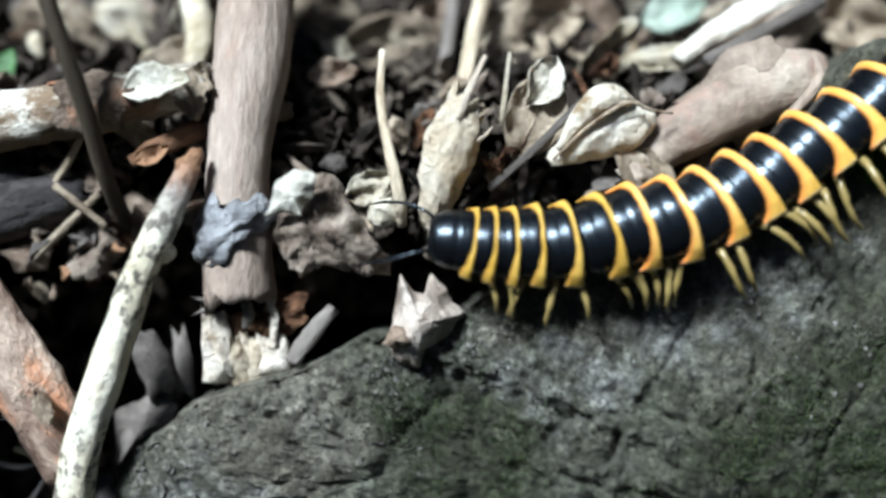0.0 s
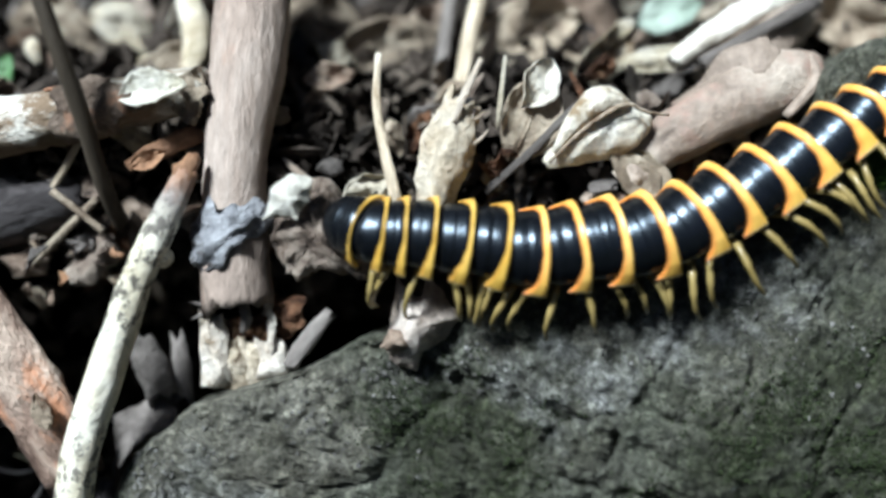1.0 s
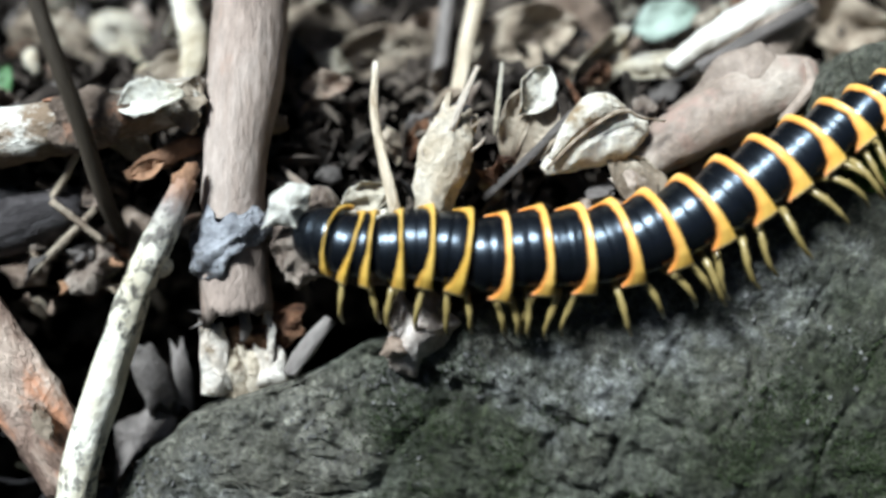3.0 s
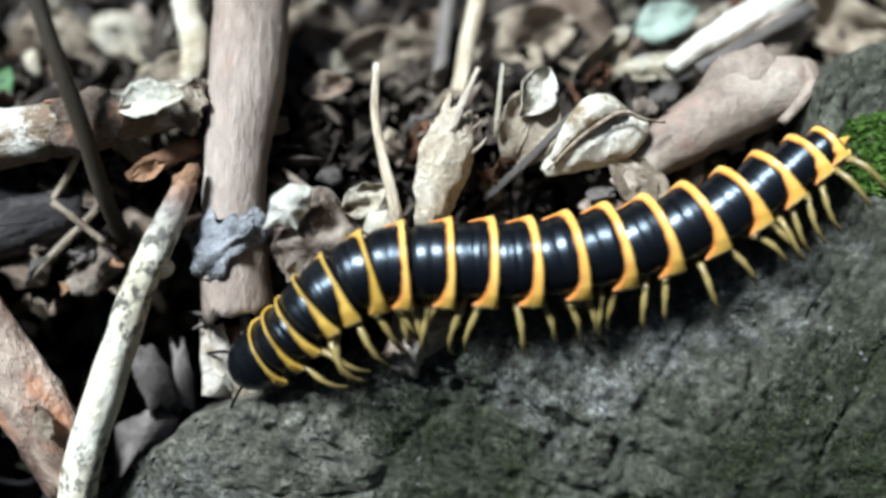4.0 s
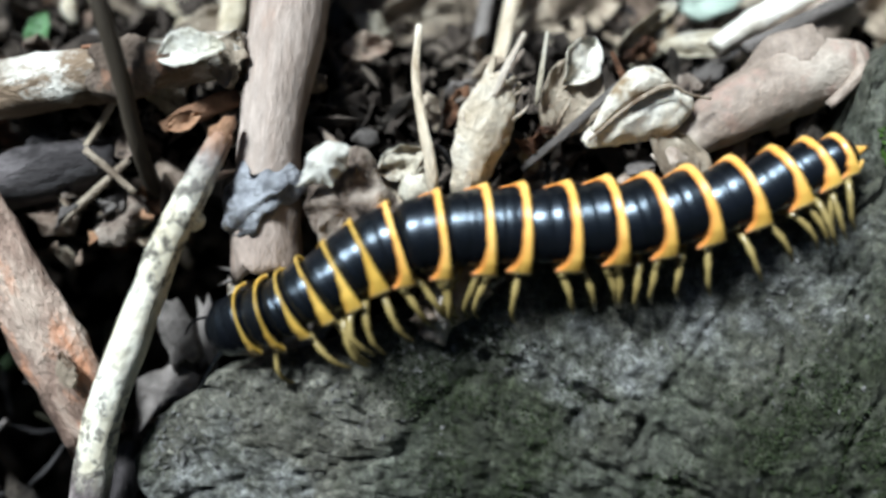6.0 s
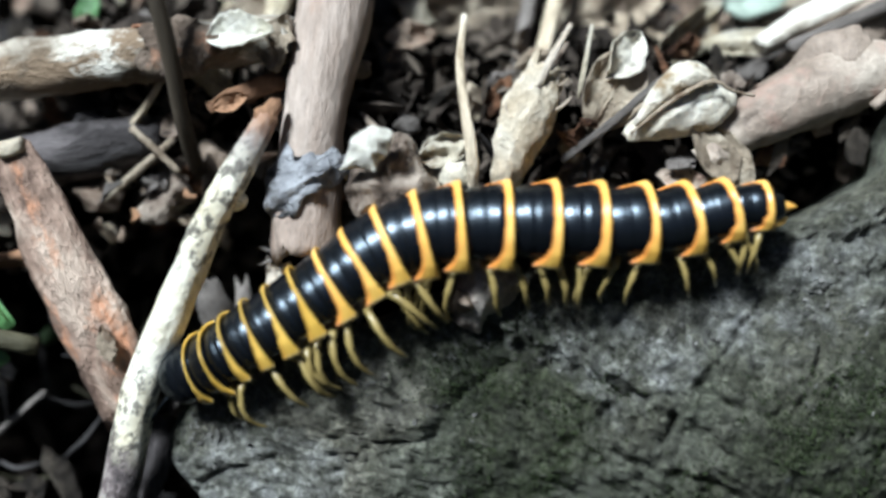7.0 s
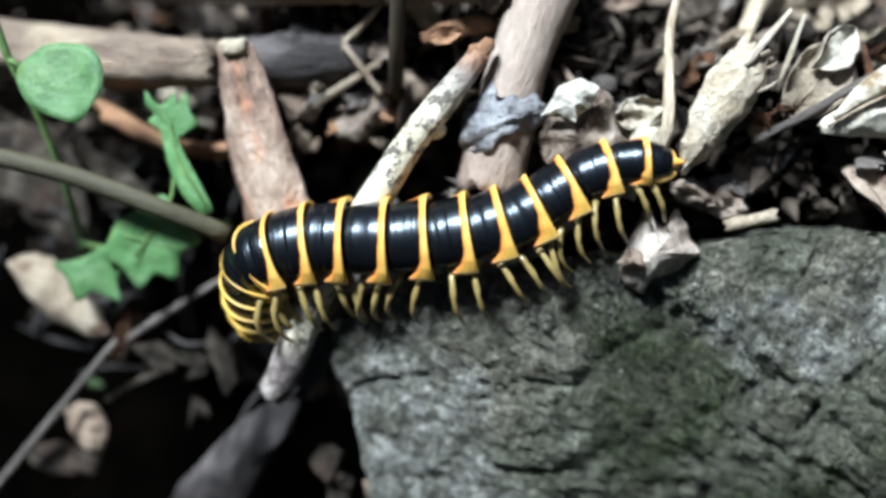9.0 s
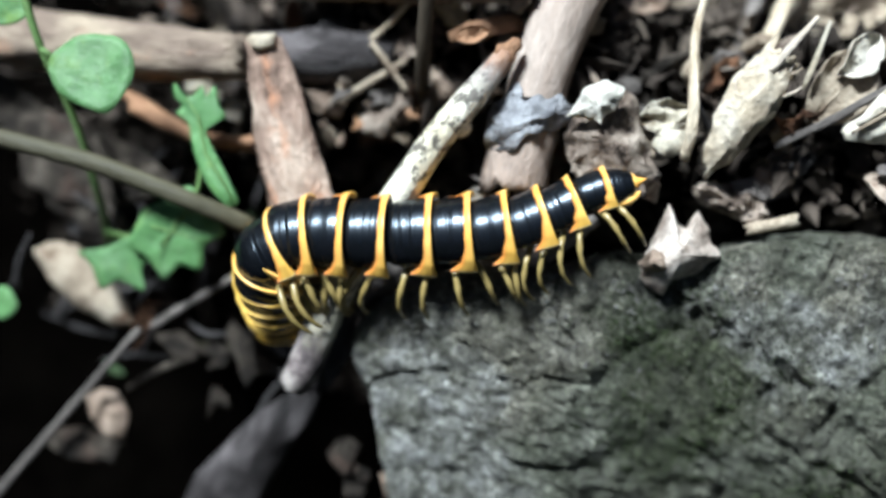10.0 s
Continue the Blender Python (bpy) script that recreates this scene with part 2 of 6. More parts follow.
def stone_material():
    m, t, p = nodes("mossy_stone", 0.6, 0.18)
    vec = coords(t, per_object=False)
    big = noise_tex(t, vec, 75, 8, 0.65, 0.6)
    mid = noise_tex(t, vec, 420, 9, 0.75)
    fine = noise_tex(t, vec, 2100, 6, 0.8)
    col = ramp(t, mid, [(0.37, (0.055, 0.06, 0.048)), (0.45, (0.14, 0.148, 0.12)), (0.55, (0.225, 0.232, 0.195)), (0.7, (0.36, 0.365, 0.32))])
    col = mix(t, ramp(t, big, [(0.45, (0, 0, 0)), (0.62, (0.45, 0.45, 0.45))]), col, (0.26, 0.24, 0.195))
    lump = t.nodes.new("ShaderNodeTexNoise")
    lump.inputs["Scale"].default_value, lump.inputs["Detail"].default_value = 130, 7
    lump.inputs["Roughness"].default_value = 0.65
    t.links.new(vec, lump.inputs["Vector"])
    off = t.nodes.new("ShaderNodeVectorMath")
    off.operation = "SUBTRACT"
    off.inputs[1].default_value = (0.5, 0.5, 0.5)
    t.links.new(lump.outputs["Color"], off.inputs[0])
    warp = t.nodes.new("ShaderNodeVectorMath")
    warp.operation = "MULTIPLY_ADD"
    warp.inputs[1].default_value = (0.013, 0.013, 0.0)
    t.links.new(off.outputs["Vector"], warp.inputs[0])
    flat = t.nodes.new("ShaderNodeVectorMath")
    flat.operation, flat.inputs[1].default_value = "MULTIPLY", (1, 1, 0)
    t.links.new(vec, flat.inputs[0])
    t.links.new(flat.outputs["Vector"], warp.inputs[2])

    def blots(spots, most):
        total = None
        for x, y, r in spots:
            near = t.nodes.new("ShaderNodeVectorMath")
            near.operation = "DISTANCE"
            near.inputs[1].default_value = (x * CM, y * CM, 0)
            t.links.new(warp.outputs["Vector"], near.inputs[0])
            one = t.nodes.new("ShaderNodeMapRange")
            one.interpolation_type = "SMOOTHSTEP"
            one.inputs["From Min"].default_value, one.inputs["From Max"].default_value = r * CM * 0.5, r * CM * 1.2
            one.inputs["To Min"].default_value, one.inputs["To Max"].default_value = most, 0.0
            t.links.new(near.outputs["Value"], one.inputs["Value"])
            if total is None:
                total = one.outputs["Result"]
            else:
                top = t.nodes.new("ShaderNodeMath")
                top.operation = "MAXIMUM"
                t.links.new(total, top.inputs[0])
                t.links.new(one.outputs["Result"], top.inputs[1])
                total = top.outputs["Value"]
        return total
    col = mix(t, blots(BROWNED, 0.75), col, ramp(t, mid, [(0.38, (0.11, 0.1, 0.085)), (0.48, (0.3, 0.28, 0.24)), (0.6, (0.5, 0.47, 0.41))]))
    col = mix(t, blots(PALED, 0.85), col, ramp(t, mid, [(0.4, (0.1, 0.1, 0.09)), (0.47, (0.25, 0.248, 0.235)), (0.53, (0.41, 0.41, 0.395)), (0.62, (0.62, 0.62, 0.63))]))
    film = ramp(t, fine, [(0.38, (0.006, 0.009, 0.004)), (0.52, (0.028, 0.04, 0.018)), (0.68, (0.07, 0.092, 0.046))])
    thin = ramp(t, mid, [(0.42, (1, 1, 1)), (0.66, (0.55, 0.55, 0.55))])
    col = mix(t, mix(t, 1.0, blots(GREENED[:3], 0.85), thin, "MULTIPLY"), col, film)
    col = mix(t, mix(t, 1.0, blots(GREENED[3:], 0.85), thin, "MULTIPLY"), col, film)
    col = mix(t, 0.4, col, (0.06, 0.062, 0.038))
    col = mix(t, 0.6, col, ramp(t, fine, [(0.34, (0.42, 0.42, 0.4)), (0.5, (1.0, 1.0, 0.97)), (0.66, (1.6, 1.6, 1.55))]), "MULTIPLY")
    grains = []
    for scale in (1300, 2900):
        cell = t.nodes.new("ShaderNodeTexVoronoi")
        cell.inputs["Scale"].default_value = scale
        t.links.new(vec, cell.inputs["Vector"])
        grains.append(cell)
        col = mix(t, 0.4, col, ramp(t, cell.outputs["Color"], [(0.2, (0.4, 0.4, 0.39)), (0.55, (1.0, 1.0, 0.99)), (0.8, (1.8, 1.8, 1.76))]), "MULTIPLY")
    # pale dots in the base colour imitate bright glints on the grit
    glints = noise_tex(t, vec, 900, 3, 0.5)
    col = mix(t, ramp(t, glints, [(0.71, (0, 0, 0)), (0.79, (0.5, 0.5, 0.5))]), col, (0.55, 0.56, 0.57))
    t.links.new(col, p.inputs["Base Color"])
    add = t.nodes.new("ShaderNodeMath")
    add.operation = "MULTIPLY_ADD"
    add.inputs[1].default_value = 0.4
    t.links.new(fine, add.inputs[0])
    t.links.new(mid, add.inputs[2])
    rough = t.nodes.new("ShaderNodeMath")
    rough.operation = "MULTIPLY_ADD"
    rough.inputs[1].default_value = -0.3
    t.links.new(grains[0].outputs["Distance"], rough.inputs[0])
    t.links.new(add.outputs["Value"], rough.inputs[2])
    bump(t, p, rough.outputs["Value"], 0.0016)
    rr = t.nodes.new("ShaderNodeMapRange")
    rr.inputs["To Min"].default_value, rr.inputs["To Max"].default_value = 0.35, 0.75
    t.links.new(mid, rr.inputs["Value"])
    t.links.new(rr.outputs["Result"], p.inputs["Roughness"])
    return m


def shell_material(name, stops, rough, coat=0.3, ribs=0.00006, spec=0.4, front=None):
    """Hard glossy cuticle with fine cross ribs."""
    m, t, p = nodes(name, rough, spec)
    vec = coords(t)
    blot = noise_tex(t, vec, 500, 5, 0.6)
    col = ramp(t, blot, stops)
    if front:
        edge, keel = t.nodes.new("ShaderNodeAttribute"), t.nodes.new("ShaderNodeAttribute")
        edge.attribute_name, keel.attribute_name = "edge", "keel"
        col = mix(t, ramp(t, keel.outputs["Fac"], [(0.55, (0, 0, 0)), (0.95, (0.7, 0.7, 0.7))]), col, (0.8, 0.5, 0.08))
        col = mix(t, ramp(t, keel.outputs["Fac"], [(0.95, (0, 0, 0)), (0.99, (0.6, 0.6, 0.6))]), col, (0.9, 0.8, 0.55))
        col = mix(t, ramp(t, edge.outputs["Fac"], [(0.6, (0, 0, 0)), (1.0, (0.75, 0.75, 0.75))]), col, front)
    t.links.new(col, p.inputs["Base Color"])
    p.inputs["Coat Weight"].default_value = coat
    p.inputs["Coat Roughness"].default_value = 0.24
    vec2 = coords(t, (1, 0.08, 0.08))
    rib = noise_tex(t, vec2, 2200, 3, 0.5)
    bump(t, p, rib, ribs)
    return m


def stick_bark():
    """Cream bark thick with black specks in some stretches and clean in others, worn to bare brown wood at both ends (z runs along the stick)."""
    m, t, p = nodes("speckled_stick", 0.6, 0.3)
    vec = coords(t, (1, 1, 0.75))
    base = ramp(t, noise_tex(t, vec, 220, 7, 0.6), [(0.34, (0.36, 0.3, 0.19)), (0.47, (0.66, 0.6, 0.44)), (0.62, (0.86, 0.82, 0.68))])
    sep = t.nodes.new("ShaderNodeSeparateXYZ")
    t.links.new(t.nodes.new("ShaderNodeTexCoord").outputs["Object"], sep.inputs["Vector"])

    def calc(op, a, b):
        q = t.nodes.new("ShaderNodeMath")
        q.operation = op
        for sock, val in zip(q.inputs, (a, b)):
            if isinstance(val, (int, float)):
                sock.default_value = val
            else:
                t.links.new(val, sock)
        return q.outputs["Value"]
    wob = calc("MULTIPLY", calc("SUBTRACT", noise_tex(t, vec, 500, 5, 0.65), 0.5), 0.16)
    far = calc("ADD", calc("DIVIDE", sep.outputs["Z"], 0.0298), wob)
    thickly = ramp(t, far, [(0.0, (1, 1, 1)), (0.3, (0.85, 0.85, 0.85)), (0.36, (0.9, 0.9, 0.9)), (0.42, (0.16, 0.16, 0.16)), (0.58, (0.2, 0.2, 0.2)), (0.64, (1, 1, 1)), (1.0, (0.9, 0.9, 0.9))])
    speck = ramp(t, noise_tex(t, vec, 1500, 5, 0.68), [(0.505, (0, 0, 0)), (0.57, (0.9, 0.9, 0.9))])
    col = mix(t, mix(t, 1.0, speck, thickly, "MULTIPLY"), base, (0.075, 0.066, 0.058))
    bare = ramp(t, noise_tex(t, vec, 420, 8, 0.7), [(0.38, (0.03, 0.025, 0.025)), (0.5, (0.17, 0.14, 0.135)), (0.62, (0.48, 0.43, 0.39))])
    col = mix(t, ramp(t, far, [(0.12, (1, 1, 1)), (0.2, (0, 0, 0)), (0.82, (0, 0, 0)), (0.93, (0.9, 0.9, 0.9))]), col, bare)
    col = mix(t, ramp(t, far, [(0.92, (0, 0, 0)), (0.97, (0.8, 0.8, 0.8))]), col, (0.36, 0.18, 0.09))
    t.links.new(col, p.inputs["Base Color"])
    bump(t, p, calc("ADD", noise_tex(t, vec, 900, 6, 0.7), noise_tex(t, vec, 260, 4, 0.6)), 0.0007)
    return m


STICK = stick_bark()
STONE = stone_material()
BLACK = shell_material("black_cuticle", [(0.3, (0.002, 0.0025, 0.003)), (0.7, (0.004, 0.0045, 0.006))], 0.27, 0.05, 0.00014, 0.6)
ORANGE = shell_material("orange_cuticle", [(0.3, (0.72, 0.36, 0.06)), (0.7, (0.88, 0.55, 0.15))], 0.36, 0.1, 0.00012, 0.4, (0.55, 0.14, 0.03))
YELLOW = shell_material("yellow_cuticle", [(0.3, (0.5, 0.3, 0.04)), (0.7, (0.66, 0.44, 0.1))], 0.38, 0.1, 0.0001, 0.4, (0.34, 0.16, 0.025))
LEG = shell_material("leg_cuticle", [(0.3, (0.17, 0.125, 0.038)), (0.7, (0.3, 0.23, 0.085))], 0.35, 0.2, 0.00003)
BLACK.node_tree.nodes["Principled BSDF"].inputs["Specular Tint"].default_value = (0.72, 0.86, 1.0, 1)


# ---- building helpers ----
def mesh_of(name, bm, material, smooth=True):
    bmesh.ops.recalc_face_normals(bm, faces=bm.faces)
    me = bpy.data.meshes.new(name)
    bm.to_mesh(me)
    bm.free()
    me.materials.append(material)
    me.polygons.foreach_set("use_smooth", [smooth] * len(me.polygons))
    return me


def thing(name, bm, material, m, label, category, group="", kind="", smooth=True):
    ob = new(name, mesh_of(name, bm, material, smooth))
    ob.matrix_world = m
    return tagged(ob, label, category, group, kind)


def root(name, m, label, category, group=""):
    ob = new(name)
    ob.empty_display_size = 0.005
    ob.matrix_world = m
    return tagged(ob, label, category, group)


def part(name, bm, material, parent, label="", m=None, smooth=True):
    ob = new(name, mesh_of(name, bm, material, smooth))
    ob.parent = parent
    if m is not None:
        ob.matrix_basis = m
    return tagged(ob, label)


def glide(points, n):
    """n points along a smooth line through the given ones (any number of values a point)."""
    P = [np.array(p, float) for p in points]
    if len(P) == 2:
        return [P[0] + (P[1] - P[0]) * k / (n - 1) for k in range(n)]
    P = [2 * P[0] - P[1], *P, 2 * P[-1] - P[-2]]
    out = []
    for k in range(n):
        s = k / (n - 1) * (len(P) - 3)
        i = min(int(s), len(P) - 4)
        u = s - i
        a, b, c, d = P[i:i + 4]
        out.append(0.5 * (2 * b + (c - a) * u + (2 * a - 5 * b + 4 * c - d) * u * u + (3 * b - a - 3 * c + d) * u ** 3))
    return out


def tube(bm, line, sides=14, rough=0.12, freq=3.0, seed=0.0, jag=0.0, flat=1.0, open_end=False):
    """A closed irregular tube. line: points (x, y, z, radius) in centimetres; jag: how far the ends are splintered; flat: thickness over width."""
    rings = []
    pts = [Vector(p[:3]) for p in line]
    side = None
    for k, p in enumerate(pts):
        d = (pts[min(k + 1, len(pts) - 1)] - pts[max(k - 1, 0)]).normalized()
        ref = Vector((0, 0, 1)) if abs(d.z) < 0.9 else Vector((0, 1, 0))
        x = d.cross(ref).normalized()
        y = x.cross(d).normalized()
        ring = []
        for j in range(sides):
            a = 2 * math.pi * j / sides
            w = Vector((math.cos(a), math.sin(a), 0))
            r = line[k][3] * (1 + rough * noise.noise(Vector((w.x * freq, w.y * freq, k * 0.5 + seed))) + 0.5 * rough * noise.noise(Vector((w.x * freq * 3, w.y * freq * 3, k * 0.9 + seed + 9))))
            q = p + (x * w.x + y * w.y * flat) * r
            if jag and k in (0, len(pts) - 1):
                q += d * (1 if k else -1) * jag * noise.noise(Vector((w.x * 4, w.y * 4, seed + 40))) * 2
            ring.append(bm.verts.new(q * CM))
        rings.append(ring)
    for a, b in zip(rings, rings[1:]):
        for j in range(sides):
            bm.faces.new((a[j], a[(j + 1) % sides], b[(j + 1) % sides], b[j]))
    for ring, k, s in ((rings[0], 0, -1), (rings[-1], -1, 1)):
        if open_end and k == -1:
            continue
        mid = bm.verts.new(sum((v.co for v in ring), Vector()) / sides - s * (pts[-1] - pts[-2]).normalized() * CM * line[k][3] * (0.35 if jag else -0.15))
        for j in range(sides):
            bm.faces.new((ring[j], ring[(j + 1) % sides], mid))
    return bm


def stick_bm(points, n=16, **kw):
    """A stick through (a, b, h, radius) points; the mesh is centred on the first point's foot."""
    line = glide(points, n)
    return tube(bmesh.new(), line, **kw)


def along(points):
    """The turn that lays a mesh's z axis along the line of the points, so that its grain follows it."""
    return (Vector(points[-1][:3]) - Vector(points[0][:3])).to_track_quat("Z", "Y").to_matrix().to_4x4()


def stick(name, points, material, label, category="twig", n=16, group="", **kw):
    o, turn = Vector(points[0][:3]), along(points)
    bm = stick_bm([(p[0] - o.x, p[1] - o.y, p[2] - o.z, p[3]) for p in points], n, **kw)
    bm.transform(turn.inverted())
    return thing(name, bm, material, BANK @ Matrix.Translation(o * CM) @ turn, label, category, group)


def limb(name, points, material, parent, label="", n=16, **kw):
    """A stick-shaped part, its points in the space of the parent's foot."""
    turn = along(points)
    bm = stick_bm(points, n, **kw)
    bm.transform(turn.inverted())
    return part(name, bm, material, parent, label, turn)


def crinkle(u, v, seed):
    """Sharp creases of a dried sheet, about -0.5 to 0.5."""
    return 0.5 - 1.6 * abs(noise.noise(Vector((u * 3.4 + seed, v * 1.7, seed * 2.1)))) - 0.5 * abs(noise.noise(Vector((u * 9 + seed, v * 4.5, seed))))


def leaf_bm(length, width, curl=0.6, bend=0.4, tip=0.5, wave=0.12, thick=0.018, seed=0.0, teeth=0.0, nu=18, nv=10, fold=0.0, stalk=0.0):
    """A dead leaf in centimetres along x: curl rolls its sides up (radians), bend arches it, fold creases it along the midrib."""
    bm = bmesh.new()
    top, low = [], []
    for i in range(nu + 1):
        u = i / nu
        half = width / 2 * math.sin(math.pi * min(max(u, 0.02), 0.985) ** (0.5 + tip * 0.7)) ** 0.75
        half *= 1 + 0.14 * noise.noise(Vector((u * 5, seed, 1.3))) + teeth * 2.2 * noise.noise(Vector((u * 19, seed, 4.4)))
        row_t, row_l = [], []
        for j in range(nv + 1):
            v = j / nv * 2 - 1
            ang = v * curl
            y = half * (math.sin(ang) / max(curl, 1e-3) if curl > 0.05 else v)
            z = half * ((1 - math.cos(ang)) / max(curl, 1e-3) if curl > 0.05 else 0) + fold * half * abs(v)
            z += wave * width * (noise.noise(Vector((u * 2.5 + seed, v * 1.2, seed * 1.7))) + 0.4 * noise.noise(Vector((u * 7 + seed, v * 3, seed))))
            z -= 0.02 * width * max(0, 1 - abs(v) * 8)
            z += 0.55 * wave * width * crinkle(u, v, seed)
            b = (u - 0.5) * bend
            x = length * (math.sin(b) / bend if abs(bend) > 0.05 else u - 0.5)
            lift = length * ((math.cos(b) - 1) / bend if abs(bend) > 0.05 else 0)
            y += 0.06 * width * noise.noise(Vector((u * 4, v, seed + 5)))
            p = Vector((x - z * math.sin(b) * 0.5, y, lift + z))
            row_t.append(bm.verts.new(p * CM))
            row_l.append(bm.verts.new((p - Vector((0, 0, thick))) * CM))
        top.append(row_t)
        low.append(row_l)
    for i in range(nu):
        for j in range(nv):
            bm.faces.new((top[i][j], top[i + 1][j], top[i + 1][j + 1], top[i][j + 1]))
            bm.faces.new((low[i][j], low[i][j + 1], low[i + 1][j + 1], low[i + 1][j]))
    for i in range(nu):
        for j, w in ((0, 1), (nv, -1)):
            bm.faces.new((top[i][j], low[i][j], low[i + 1][j], top[i + 1][j])[::w])
    for j in range(nv):
        for i, w in ((0, -1), (nu, 1)):
            bm.faces.new((top[i][j], low[i][j], low[i][j + 1], top[i][j + 1])[::w])
    if stalk:
        e = Vector((top[nu][nv // 2].co)) / CM
        tube(bm, [(e.x - 0.06 * length, e.y, e.z - 0.02, 0.02), (e.x + stalk * 0.5, e.y + 0.03, e.z + 0.02, 0.016), (e.x + stalk, e.y + 0.1, e.z - 0.05, 0.014)], 6, 0.1)
    return bm


def place(a, b, h, turn=0.0, tilt=0.0, lean=0.0):
    """A pose on the bank: turn about the bank's normal, tilt about its own cross axis, lean about its own length."""
    return BANK @ pose(a * CM, b * CM, h * CM) @ Matrix.Rotation(radians(turn), 4, "Z") @ Matrix.Rotation(radians(tilt), 4, "Y") @ Matrix.Rotation(radians(lean), 4, "X")


def leaf(name, spot, turn, tilt, lean, material, label, group="", **kw):
    a, b, h = spot
    stalk = kw.pop("stalk", 0)
    h = max(h, soil_height(a, b) + 0.1)
    ob = thing(name, leaf_bm(**kw), material, place(a, b, h, turn, tilt, lean), label, "dead leaf", group)
    x = kw["length"] / 2
    if kw["length"] >= 0.6:
        L, W, s, bend = kw["length"], kw["width"], kw["seed"], kw.get("bend", 0.4)
        line = []
        for k in range(13):
            u = 0.06 + 0.9 * k / 12
            z = kw.get("wave", 0.12) * W * (noise.noise(Vector((u * 2.5 + s, 0, s * 1.7))) + 0.4 * noise.noise(Vector((u * 7 + s, 0, s)))) - 0.02 * W + 0.55 * kw.get("wave", 0.12) * W * crinkle(u, 0, s)
            q = (u - 0.5) * bend
            line.append((L * math.sin(q) / bend - z * math.sin(q) * 0.5, 0.06 * W * noise.noise(Vector((u * 4, 0, s + 5))), L * (math.cos(q) - 1) / bend + z + 0.002, 0.007 + 0.008 * u))
        part("midrib", tube(bmesh.new(), line, 6, 0.1), material, ob)
    if stalk:
        rib = [(0.7 * x, 0, -0.05, 0.016), (x, 0.01, -0.04, 0.016), (x + stalk * 0.5, 0.03, 0.0, 0.015), (x + stalk, 0.1, -0.06, 0.013)]
        part("stalk", tube(bmesh.new(), glide(rib, 10), 7, 0.1), material, ob)
    return ob


def chip_bm(length, width, thick, seed, n=9):
    """A broken flake of bark or wood, uneven all round."""
    bm = bmesh.new()
    rings = []
    for z, s in ((-0.5, 0.86), (-0.1, 1.0), (0.3, 0.97), (0.5, 0.8)):
        ring = []
        for j in range(n):
            a = 2 * math.pi * j / n
            r = 1 + 0.5 * noise.noise(Vector((math.cos(a) * 1.7, math.sin(a) * 1.7, seed)))
            p = Vector((math.cos(a) * length / 2 * r * s, math.sin(a) * width / 2 * r * s, z * thick))
            p.z += 0.3 * thick * noise.noise(Vector((p.x * 4, p.y * 4, seed + 3))) + 0.12 * length * noise.noise(Vector((p.x * 1.5, p.y * 1.5, seed + 7)))
            ring.append(bm.verts.new(p * CM))
        rings.append(ring)
    for a, b in zip(rings, rings[1:]):
        for j in range(n):
            bm.faces.new((a[j], a[(j + 1) % n], b[(j + 1) % n], b[j]))
    bm.faces.new(rings[0][::-1])
    bm.faces.new(rings[-1])
    return bm


def roll_bm(points, a0, a1, n=16, steps=18, thick=0.02, rough=0.12, seed=0.0, ragged=0.0):
    """A rolled sheet (leaf or bark) round the line (a, b, h, radius), from the angle a0 to a1 in degrees; 90 faces off the bank."""
    bm = bmesh.new()
    line = glide(points, n)
    pts = [Vector(p[:3]) for p in line]
    grids = []
    for inset in (0, thick):
        grid = []
        for k, p in enumerate(pts):
            d = (pts[min(k + 1, n - 1)] - pts[max(k - 1, 0)]).normalized()
            ref = Vector((0, 0, 1)) if abs(d.z) < 0.9 else Vector((0, 1, 0))
            x = d.cross(ref).normalized()
            y = x.cross(d).normalized()
            row = []
            for j in range(steps + 1):
                a = radians(a0 + (a1 - a0) * j / steps)
                c, s = math.cos(a), math.sin(a)
                r = line[k][3] * (1 + rough * noise.noise(Vector((c * 2, s * 2, k * 0.35 + seed))) + 0.4 * rough * noise.noise(Vector((c * 6, s * 6, k * 0.9 + seed)))) - inset
                q = p + (x * c + y * s) * r
                if ragged and k in (0, n - 1):
                    q += d * (1 if k else -1) * ragged * noise.noise(Vector((c * 1.8, s * 1.8, seed + 2 + k))) * 2
                row.append(bm.verts.new(q * CM))
            grid.append(row)
        grids.append(grid)
    o, q = grids
    for g in grids:
        for k in range(n - 1):
            for j in range(steps):
                bm.faces.new((g[k][j], g[k][j + 1], g[k + 1][j + 1], g[k + 1][j]))
    for k in range(n - 1):
        for j in (0, steps):
            bm.faces.new((o[k][j], o[k + 1][j], q[k + 1][j], q[k][j]))
    for j in range(steps):
        for k in (0, n - 1):
            bm.faces.new((o[k][j], o[k][j + 1], q[k][j + 1], q[k][j]))
    return bm


def roll(name, points, material, label, category, a0, a1, **kw):
    o = Vector(points[0][:3])
    pts = [(p[0] - o.x, p[1] - o.y, p[2] - o.z, p[3]) for p in points]
    return thing(name, roll_bm(pts, a0, a1, **kw), material, BANK @ Matrix.Translation(o * CM), label, category)


